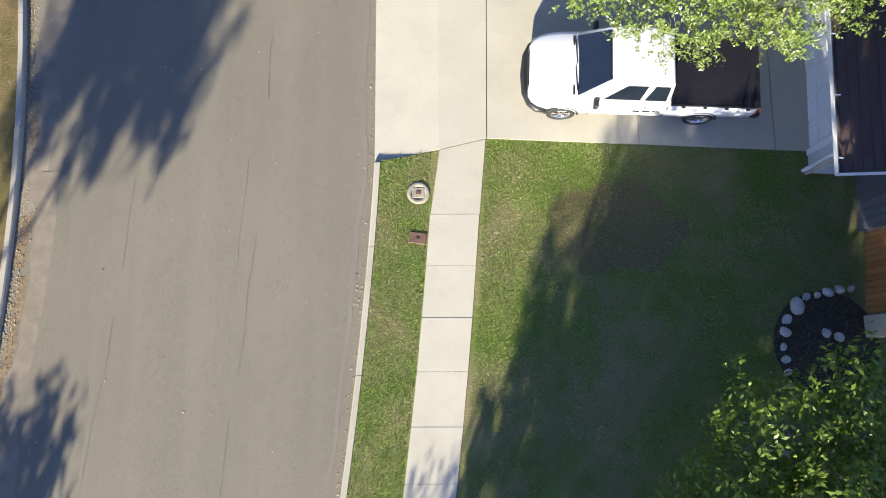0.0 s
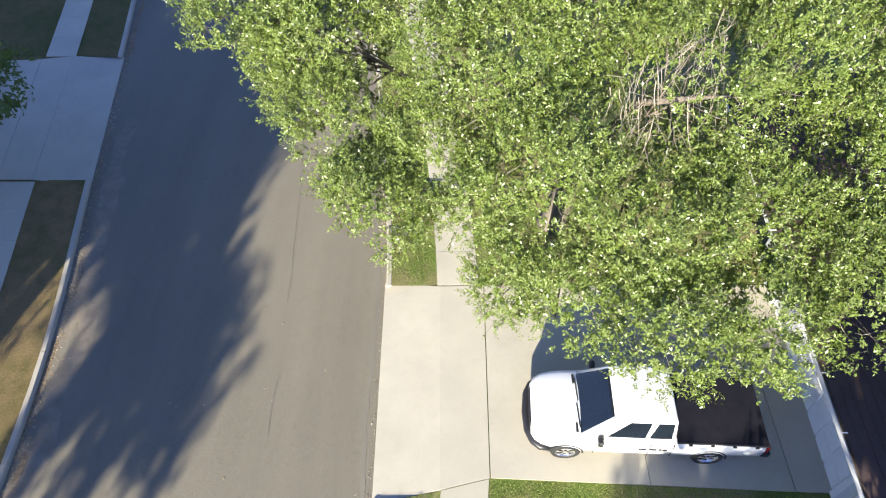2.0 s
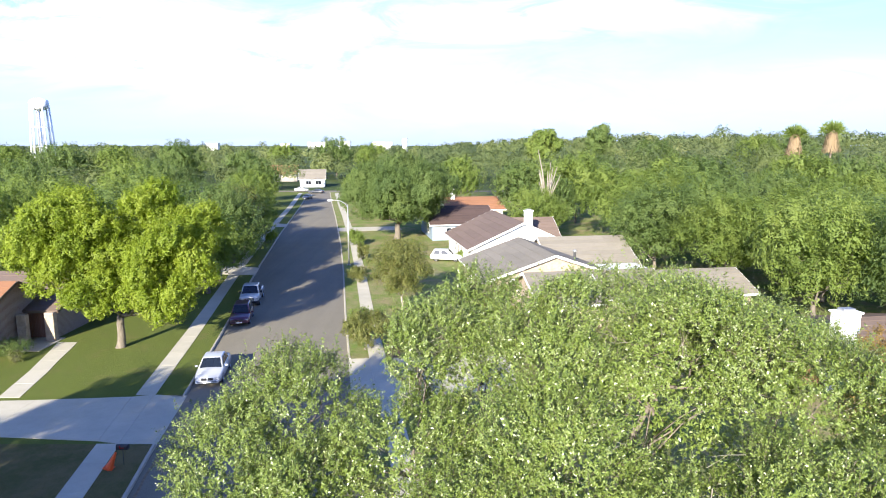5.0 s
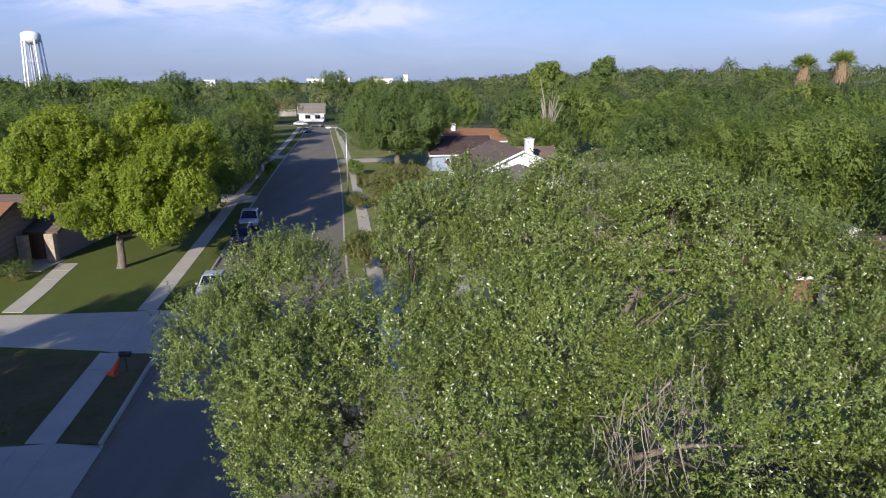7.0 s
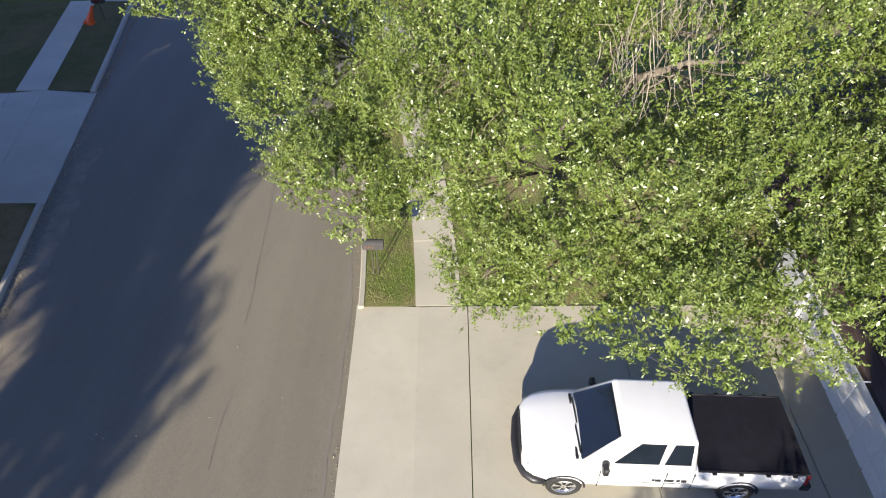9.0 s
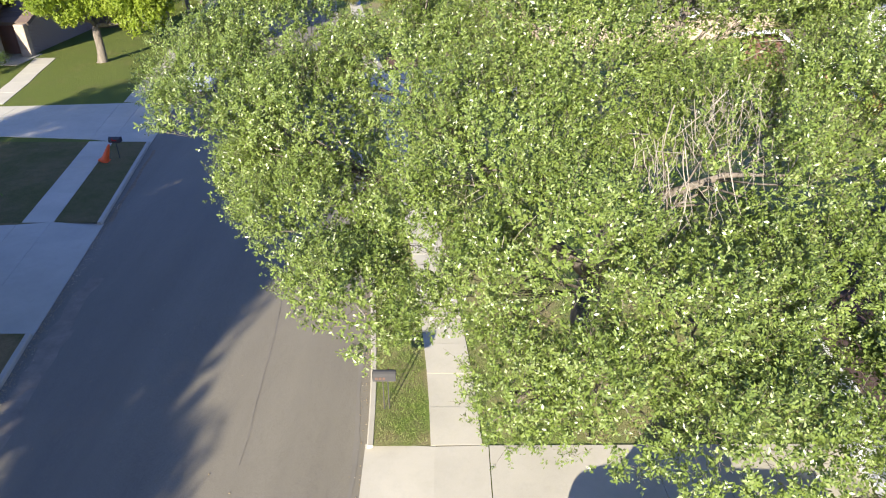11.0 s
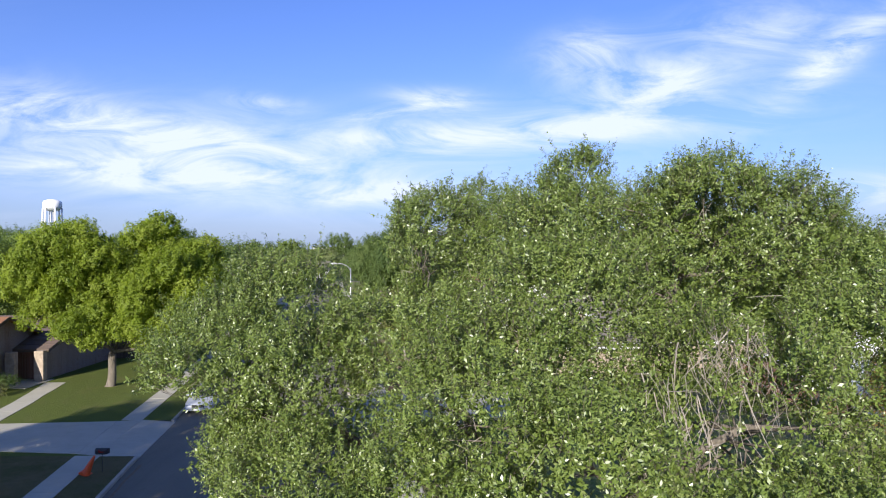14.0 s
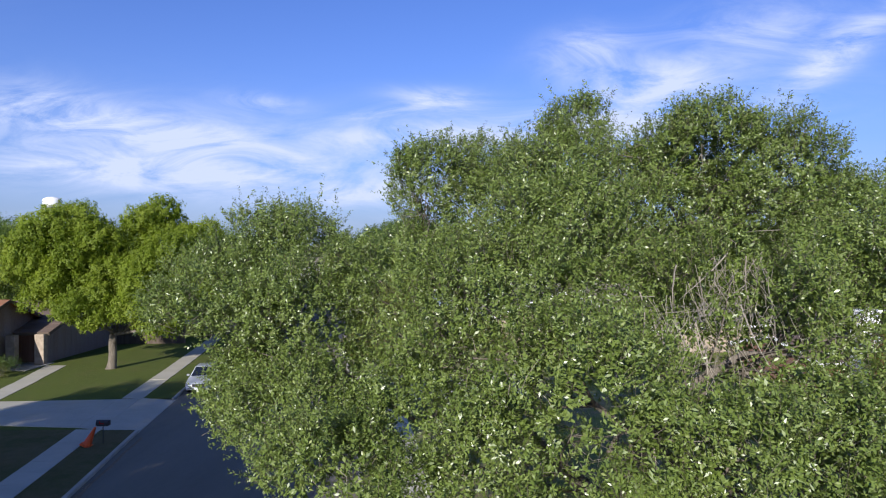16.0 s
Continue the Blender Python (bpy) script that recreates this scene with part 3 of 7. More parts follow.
def kerb(name, fx, side, mouths):
    """A concrete kerb in cast lengths, each a piece of its own."""
    top = tagged(new(name), "pale concrete kerb along the street edge", "kerb", kind="structure")
    for a, b in kerb_runs(mouths):
        y = a
        while y < b - 0.05:
            e = min(y + (3.05 if y < 70 else 15.0), b)
            v, f = [], []
            n = max(1, int((e - y) / 1.0))
            prof = [(0.0, -0.05), (0.015, LAWN_Z - 0.01), (0.045, LAWN_Z + 0.02), (0.16, LAWN_Z + 0.025), (0.175, LAWN_Z - 0.03)]
            for i in range(n + 1):
                yy = y + 0.006 + (e - y - 0.012) * i / n
                for px, pz in prof:
                    v.append((fx(yy) + side * px, yy, pz))
            m = len(prof)
            for i in range(n):
                for k in range(m - 1):
                    f.append((i * m + k, i * m + k + 1, (i + 1) * m + k + 1, (i + 1) * m + k))
            f += [tuple(range(m)), tuple(n * m + k for k in reversed(range(m)))]
            part("kerb_length", mesh("kerb_length", v, f, KERB), top)
            y = e
    return top


kerb("kerb_east", XR, 1, MOUTH_E)
kerb("kerb_west", XL, -1, MOUTH_W)


def slab(poly, z, mat, parent, name="slab", th=0.11):
    """One concrete slab with softened edges from a plan polygon."""
    bm = bmesh.new()
    vs = [bm.verts.new((x, y, z if not isinstance(z, (list, tuple)) else z[i])) for i, (x, y) in enumerate(poly)]
    face = bm.faces.new(vs)
    if face.normal.z < 0:
        face.normal_flip()
    r = bmesh.ops.extrude_face_region(bm, geom=[face])
    bmesh.ops.translate(bm, vec=(0, 0, -th), verts=[v for v in r["geom"] if isinstance(v, bmesh.types.BMVert)])
    return part(name, from_bm(name, bm, mat), parent)


def sidewalk(name, fx, o0, o1, runs, pitch):
    top = tagged(new(name), "pale concrete sidewalk in jointed slabs", "sidewalk", kind="structure")
    for a, b in runs:
        y = a
        while y < b - 0.05:
            step = pitch if y < 60 else 6.0
            e = min(y + step, b)
            if b - e < 0.4:
                e = b
            g = 0.004
            slab([(fx(y) + o0, y + g), (fx(y) + o1, y + g), (fx(e) + o1, e - g), (fx(e) + o0, e - g)], WALK_Z + random.uniform(-0.006, 0.006), WALKWAY, top)
            y = e
    return top


path_e = sidewalk("sidewalk_east", lambda y: XR(y) + 0.06 * min(1, max(0, (y - 2) / 6)), 1.44, 2.63, [(-39.02, 3.48), (11.0, 37.0), (44.2, 112), (117, 200)], 1.25)
slab([(XR(3.48) + 1.465, 3.484), (XR(3.48) + 2.655, 3.484), (1.06, 5.375), (-0.07, 5.105)], WALK_Z, WALKWAY, path_e)
sidewalk("sidewalk_west", XL, -3.02, -1.83, [(-39.6, 15.2), (22.2, 30.9), (37.4, 74.0), (79.0, 118), (123, 200)], 1.34)


def driveway(name, slabs, label):
    top = tagged(new(name), label, "driveway", kind="structure")
    for poly, z in slabs:
        slab(poly, z, CONCRETE, top)
    return top


A, W = 0.02, WALK_Z + 0.004
driveway("driveway_1", [
    ([(-1.68, 4.82), (-0.10, 5.12), (-0.10, 10.95), (-1.72, 11.15)], [A, W, W, A]),
    ([(-0.10, 5.12), (1.08, 5.40), (1.14, 10.98), (-0.10, 10.95)], W),
    ([(1.105, 5.405), (4.85, 5.24), (4.85, 10.99), (1.165, 10.98)], W),
    ([(4.865, 5.24), (8.2, 5.09), (8.25, 11.0), (4.865, 10.99)], W),
    ([(8.22, 5.09), (9.5, 5.04), (9.5, 11.0), (8.27, 11.0)], W)],
    "pale concrete driveway with dark joints leading to the garage")
driveway("driveway_2", [
    ([(XL(22.2) + 0.03, 22.3), (XL(15.3) + 0.03, 15.1), (XL(15.3) - 1.9, 15.3), (XL(22.2) - 1.9, 22.2)], [A, A, W, W]),
    ([(XL(22.2) - 1.91, 22.2), (XL(15.3) - 1.91, 15.3), (XL(15.3) - 3.1, 15.3), (XL(22.2) - 3.1, 22.0)], W),
    ([(XL(22.2) - 3.115, 22.0), (XL(15.3) - 3.115, 15.3), (-24.0, 14.6), (-24.0, 21.3)], W)],
    "shaded pale concrete driveway across the street")
driveway("driveway_3", [
    ([(XL(37.4) + 0.03, 37.6), (XL(30.9) + 0.03, 30.7), (XL(30.9) - 1.9, 30.9), (XL(37.4) - 1.9, 37.4)], [A, A, W, W]),
    ([(XL(37.4) - 1.91, 37.4), (XL(30.9) - 1.91, 30.9), (XL(30.9) - 3.1, 31.2), (XL(37.4) - 3.1, 37.1)], W),
    ([(XL(37.4) - 3.115, 37.1), (XL(30.9) - 3.115, 31.2), (-24.0, 31.8), (-24.0, 36.6)], W),
    ([(-24.015, 36.6), (-24.015, 31.8), (-34.0, 32.4), (-34.0, 36.0)], W)],
    "half sunlit concrete driveway across the street")
driveway("driveway_4", [
    ([(XR(36.8) - 0.03, 36.6), (XR(36.8) + 1.5, 36.8), (XR(44.2) + 1.5, 44.2), (XR(44.2) - 0.03, 44.4)], [A, W, W, A]),
    ([(XR(36.8) + 1.51, 36.8), (XR(36.8) + 2.7, 36.8), (XR(44.2) + 2.7, 44.2), (XR(44.2) + 1.51, 44.2)], W),
    ([(XR(36.8) + 2.72, 36.8), (5.0, 38.5), (5.0, 45.0), (XR(44.2) + 2.72, 44.2)], W)],
    "grey shaded concrete driveway of the next house")
for k, (fx, s, y0, y1) in enumerate(((XL, -1, 74.0, 79.0), (XR, 1, 112, 117), (XL, -1, 118, 123))):
    driveway("driveway_%d" % (k + 5), [([(fx(y0) - s * 0.03, y0), (fx(y0) + s * 2, y0), (fx(y1) + s * 2, y1), (fx(y1) - s * 0.03, y1)], [A, W, W, A]),
             ([(fx(y0) + s * 2.02, y0), (fx(y0) + s * 11, y0 + 2), (fx(y1) + s * 11, y1 + 2), (fx(y1) + s * 2.02, y1)], W)],
             "pale concrete driveway further down the street")
# front walk of the house across the street
walk_w = tagged(new("garden_path"), "pale concrete garden path curving to the porch", "path", kind="structure")
pw = [(-25.2, -26.5, 37.0), (-25.7, -27.0, 39.3), (-26.2, -27.5, 41.6), (-26.8, -28.1, 43.8), (-27.3, -28.7, 46.0), (-27.8, -29.3, 48.0)]
for (a0, b0, y0), (a1, b1, y1) in zip(pw, pw[1:]):
    slab([(a0, y0 + 0.01), (a1, y1 - 0.01), (b1, y1 - 0.01), (b0, y0 + 0.01)], WALK_Z, WALKWAY, walk_w)


# ---- trees ----
def leaf_mesh(name, pos, nrm, size, mat, rng, slim=0.5, along=None, soft=None, kite=False):
    """Many small leaves, each a face of its own; along: the way each one points."""
    n = len(pos)
    nrm = nrm / np.maximum(np.linalg.norm(nrm, axis=1, keepdims=True), 1e-6)
    t = rng.normal(size=(n, 3)) if along is None else along + rng.normal(size=(n, 3)) * 0.45
    t -= nrm * (t * nrm).sum(1, keepdims=True)
    t /= np.maximum(np.linalg.norm(t, axis=1, keepdims=True), 1e-6)
    b = np.cross(nrm, t)
    L = (size * rng.uniform(0.75, 1.25, n))[:, None]
    Wd = L * slim
    fold = nrm * L * 0.12
    c = 4 if kite else 3
    v = np.empty((n, c, 3), np.float32)
    if kite:
        v[:, 0] = pos - t * L * 0.5
        v[:, 1] = pos - b * Wd * 0.5 + fold
        v[:, 2] = pos + t * L * 0.5
        v[:, 3] = pos + b * Wd * 0.5 + fold
    else:
        v[:, 0] = pos - t * L * 0.4 - b * Wd * 0.5 + fold
        v[:, 1] = pos + t * L * 0.6
        v[:, 2] = pos - t * L * 0.4 + b * Wd * 0.5 + fold
    me = bpy.data.meshes.new(name)
    me.vertices.add(n * c)
    me.vertices.foreach_set("co", v.ravel())
    me.loops.add(n * c)
    me.loops.foreach_set("vertex_index", np.arange(n * c, dtype=np.int32))
    me.polygons.add(n)
    me.polygons.foreach_set("loop_start", np.arange(0, n * c, c, dtype=np.int32))
    me.update(calc_edges=True)
    me.materials.append(mat)
    if soft is not None:
        # leaf sprays too small to tell apart shade as the rounded tuft they make up
        q = soft / np.maximum(np.linalg.norm(soft, axis=1, keepdims=True), 1e-6)
        me.polygons.foreach_set("use_smooth", np.ones(n, bool))
        me.normals_split_custom_set_from_vertices(np.repeat(q, c, axis=0).astype(np.float32))
    return me


def ball(rng, n):
    d = rng.normal(size=(n, 3))
    return d / np.linalg.norm(d, axis=1, keepdims=True)


def crown_points(rng, lobes, per_m2, clump_r, leaves, lump=0.22, low=-0.75, inner=0.25, bare=(), ragged=0.0, thin_north=1.0, flutter=0.5):
    """Leaf places, facings and pointings: lobes hold sprigs near their skin, sprigs hold leaves along their stems."""
    P, N, A, C = [], [], [], []
    for cx, cy, cz, rx, ry, rz in lobes:
        c, r = np.array((cx, cy, cz)), np.array((rx, ry, rz))
        area = 4 * math.pi * ((rx * ry) ** 1.6 / 3 + (rx * rz) ** 1.6 / 3 + (ry * rz) ** 1.6 / 3) ** (1 / 1.6)
        n = max(6, int(area * per_m2))
        d = ball(rng, n)
        d[:, 2] = np.where(d[:, 2] < low, -d[:, 2], d[:, 2])
        deep = rng.random(n) < inner
        rad = np.where(deep, rng.uniform(0.35, 0.8, n), rng.normal(0.89, 0.08, n))
        bumps = np.array([noise.noise(Vector(q) * 2.4 + Vector((cx, cy, cz))) + 0.6 * noise.noise(Vector(q * r) * 2.2 + Vector((cz, cx, cy))) for q in d])
        rad = rad * (1 + lump * bumps)
        cc = c + d * r * rad[:, None]
        keep = np.ones(n, bool)
        if ragged:
            keep &= deep | (bumps > -ragged + rng.normal(size=n) * 0.12)
        for o in lobes:
            if o != (cx, cy, cz, rx, ry, rz):
                sunk = (((cc - np.array(o[:3])) / np.array(o[3:])) ** 2).sum(1) < 0.42
                keep &= ~sunk | (rng.random(n) < 0.12)
        if thin_north < 1:
            keep &= (d[:, 1] < 0.35) | (rng.random(n) < thin_north)
        for bx, by, bz, br in bare:
            hole = ((cc - np.array((bx, by, bz))) ** 2).sum(1) < br * br
            keep &= ~hole | (rng.random(n) < 0.10)
        cc, d = cc[keep], d[keep]
        n = len(cc)
        C.append(cc)
        stem = d * 0.35 + np.array((0, 0, 0.85)) + rng.normal(size=(n, 3)) * 0.35
        stem /= np.linalg.norm(stem, axis=1, keepdims=True)
        k = rng.poisson(leaves, n)
        idx = np.repeat(np.arange(n), k)
        u = rng.uniform(-1.0, 1.0, len(idx))
        off = rng.normal(size=(len(idx), 3)) * clump_r * 0.34
        P.append(cc[idx] + stem[idx] * (u * clump_r * 1.05)[:, None] + off)
        A.append(stem[idx] + off / clump_r * 1.3)
        N.append(d[idx] * 0.8 + off / clump_r * 0.6 + np.array((0, -0.1, 0.2)) + rng.normal(size=(len(idx), 3)) * flutter)
    return np.concatenate(P), np.concatenate(N), np.concatenate(A), np.concatenate(C)


def limb_mesh(name, rng, base, fork, lobes, mat, r0, twigs=3, sprigs=None, twig_r=0.012):
    """Trunk, limbs out to each lobe and twigs within it, as one mesh."""
    v, f = [], []
    base, fork = Vector(base), Vector(fork)
    lean = [base + (fork - base) * t + Vector((math.sin(t * 5) * 0.06, math.cos(t * 4) * 0.05, 0)) for t in (0, 0.06, 0.25, 0.5, 0.75, 1)]
    add_tube(v, f, lean, [r0 * 1.5, r0 * 1.15, r0, r0 * 0.92, r0 * 0.9, r0 * 0.8], 9)
    nodes = [(fork, r0 * 0.75, 0.0)]
    for cx, cy, cz, rx, ry, rz in sorted(lobes, key=lambda l: (Vector(l[:3]) - fork).length):
        end = Vector((cx, cy, cz - rz * 0.25))
        start, rs, run = min(nodes, key=lambda q: (end - q[0]).length * 1.0 + q[2] * 0.55 + max(0, q[0].z - end.z) * 0.8)
        way = end - start
        side = Vector(rng.normal(size=3)) * way.length * 0.10
        mid = start.lerp(end, 0.5) + side + Vector((0, 0, -0.08 * way.length))
        pts = [start, start.lerp(mid, 0.5) - side * 0.3, mid, mid.lerp(end, 0.5) + Vector(rng.normal(size=3)) * way.length * 0.05, end]
        rr = min(rs * 0.72, 0.03 + way.length * 0.035 + r0 * 0.12)
        add_tube(v, f, pts, [rr, rr * 0.85, rr * 0.68, rr * 0.5, rr * 0.3], 6)
        for q, k in zip(pts[1:], (0.85, 0.68, 0.5, 0.35)):
            nodes.append((q, rr * k, run + (q - start).length))
        for k in range(twigs):
            s = pts[2].lerp(end, rng.uniform(0.1, 1.0))
            q = ball(rng, 1)[0]
            tip = end + Vector((q[0] * rx * 0.85, q[1] * ry * 0.85, q[2] * rz * 0.85))
            m1 = s.lerp(tip, 0.5) + Vector(rng.normal(size=3) * 0.15)
            add_tube(v, f, [s, m1, tip], [min(rr * 0.3, 0.03), min(rr * 0.2, 0.018), twig_r * 0.6], 4)
    return mesh(name, v, f, mat, True)


def tree(name, at, lobes, label, leaf, bark, rng, fork_h, r0, per_m2, clump_r, leaves, size, lump=0.22, inner=0.25, slim=0.5, twigs=3, low=-0.75, group="", category="tree", bare=(), ragged=0.0, thin_north=1.0, flutter=0.5, fill=0.0, soft=False, kite=False, core=()):
    """A tree from lobes that are given about its base."""
    top = thing(name, pose(*at), label, category, group)
    P, N, A, C = crown_points(rng, lobes, per_m2, clump_r, leaves, lump, low, inner, bare, ragged, thin_north, flutter)
    cx = np.mean([l[0] for l in lobes]) * 0.3
    cy = np.mean([l[1] for l in lobes]) * 0.3
    part("trunk", limb_mesh("trunk", rng, (0, 0, -0.1), (cx, cy, fork_h), lobes, bark, r0, twigs), top)
    if fill:
        small = [(x, y, z, a * 0.8, b * 0.8, c * 0.8) for x, y, z, a, b, c in lobes]
        P2, N2, A2, _ = crown_points(rng, small, fill, clump_r * 1.3, 12, lump, low, 0.5, bare)
        P, N, A = np.concatenate([P, P2]), np.concatenate([N, N2]), np.concatenate([A, A2])
        size = np.concatenate([np.full(len(P) - len(P2), size), np.full(len(P2), size * 1.25)])
    if core:
        P3, N3, A3, _ = crown_points(rng, core, 3.2, 0.35, 22, 0.3, -0.9, 0.75)
        P, N, A = np.concatenate([P, P3]), np.concatenate([N, N3]), np.concatenate([A, A3])
        size = np.concatenate([size, np.full(len(P3), 0.17)])
    part("crown", leaf_mesh("crown", P, N, size, leaf, rng, slim, A, N + rng.normal(size=N.shape) * 0.25 if soft else None, kite), top)
    return top


def round_lobes(rng, rx, ry, z0, z1, n, lobe):
    """Lobes over a rounded crown, with an uneven outline."""
    out = []
    zc, rz = (z0 + z1) / 2, (z1 - z0) / 2
    for i in range(n):
        h = 1 - 2 * (i + 0.5) / n
        w = i * 2.39996 + rng.uniform(-0.4, 0.4)
        s = math.sqrt(1 - h * h)
        k = rng.uniform(0.55, 0.82)
        q = lobe * rng.uniform(0.75, 1.25)
        out.append((math.cos(w) * s * rx * k, math.sin(w) * s * ry * k, zc + h * rz * 0.72, q, q, q * 0.8))
    return out


def oak_shoots(rng, lobes, per_m2, leaves, size, bare, gaps):
    """Upright leafy shoots over the skin of the lobes: leaf places, facings, pointings and sizes, and the stems."""
    P, N, A, S, T = [], [], [], [], []
    for lobe in lobes:
        c, r = np.array(lobe[:3]), np.array(lobe[3:])
        rx, ry, rz = lobe[3:]
        area = 4 * math.pi * ((rx * ry) ** 1.6 / 3 + (rx * rz) ** 1.6 / 3 + (ry * rz) ** 1.6 / 3) ** (1 / 1.6)
        n = int(area * per_m2)
        d = ball(rng, n)
        d[:, 2] = np.where(d[:, 2] < -0.55, -d[:, 2], d[:, 2])
        q = c + d * r
        broad = np.array([noise.noise(Vector(v) * 0.75) for v in q])
        fine = np.array([noise.noise(Vector(v) * 2.1 + Vector((7, 3, 1))) for v in q])
        rad = rng.normal(0.87, 0.07, n) * (1 + 0.30 * broad + 0.40 * fine)
        deep = rng.random(n) < 0.10
        rad = np.where(deep, rng.uniform(0.45, 0.8, n), rad)
        base = c + d * r * rad[:, None]
        keep = (deep & (gaps > 0.3)) | (1.0 * broad + 0.8 * fine > -gaps + rng.normal(size=n) * 0.09)
        for o in lobes:
            if o is not lobe:
                sunk = (((base - np.array(o[:3])) / np.array(o[3:])) ** 2).sum(1) < 0.45
                keep &= ~sunk | (rng.random(n) < 0.08)
        keep &= (d[:, 1] < 0.4) | (d[:, 2] > 0.35) | (rng.random(n) < 0.35)
        for bx, by, bz, br in bare:
            hole = ((base - np.array((bx, by, bz))) ** 2).sum(1) < br * br
            keep &= ~hole | (rng.random(n) < 0.08)
        base, d, rad = base[keep], d[keep], rad[keep]
        n = len(base)
        stem = d * 0.65 + np.array((0, 0, 0.62)) + rng.normal(size=(n, 3)) * 0.38
        stem /= np.linalg.norm(stem, axis=1, keepdims=True)
        ln = rng.uniform(0.18, 0.44, n) * np.where(rng.random(n) < 0.09, 1.8, 1.0)
        T.append(np.concatenate([base - stem * 0.12, base + stem * ln[:, None]], 1))
        k = rng.poisson(leaves * ln / 0.30)
        i = np.repeat(np.arange(n), k)
        m = len(i)
        side = rng.normal(size=(m, 3))
        side -= stem[i] * (side * stem[i]).sum(1, keepdims=True)
        side /= np.maximum(np.linalg.norm(side, axis=1, keepdims=True), 1e-6)
        u = rng.uniform(0.05, 1.0, m)
        way = stem[i] * 0.75 + side * 0.8 + rng.normal(size=(m, 3)) * 0.15
        way /= np.linalg.norm(way, axis=1, keepdims=True)
        L = size * rng.uniform(0.7, 1.25, m)
        P.append(base[i] + stem[i] * (u * ln[i])[:, None] + side * 0.012 + way * (L * 0.5)[:, None])
        A.append(way)
        N.append(stem[i] * 0.9 - side * 0.55 + d[i] * 0.25 + np.array((-0.06, -0.28, 0.10)) + rng.normal(size=(m, 3)) * 0.62)
        S.append(L)
    return [np.concatenate(q) for q in (P, N, A, S, T)]


def stem_mesh(name, ends, r, mat):
    """Thin three-sided stems, each from one end to the other."""
    a, b = ends[:, :3], ends[:, 3:]
    w = b - a
    w /= np.linalg.norm(w, axis=1, keepdims=True)
    p = np.cross(w, np.array((0.31, 0.87, 0.38)))
    p /= np.maximum(np.linalg.norm(p, axis=1, keepdims=True), 1e-6)
    q = np.cross(w, p)
    n = len(a)
    v = np.empty((n, 6, 3), np.float32)
    for k in range(3):
        o = p * math.cos(k * 2.0944) + q * math.sin(k * 2.0944)
        v[:, k] = a + o * r
        v[:, k + 3] = b + o * r * 0.5
    side = np.array([(0, 1, 4, 3), (1, 2, 5, 4), (2, 0, 3, 5)])
    idx = (np.arange(n)[:, None, None] * 6 + side[None]).reshape(-1)
    me = bpy.data.meshes.new(name)
    me.vertices.add(n * 6)
    me.vertices.foreach_set("co", v.ravel())
    me.loops.add(n * 12)
    me.loops.foreach_set("vertex_index", idx.astype(np.int32))
    me.polygons.add(n * 3)
    me.polygons.foreach_set("loop_start", np.arange(0, n * 12, 4, dtype=np.int32))
    me.update(calc_edges=True)
    me.materials.append(mat)
    return me


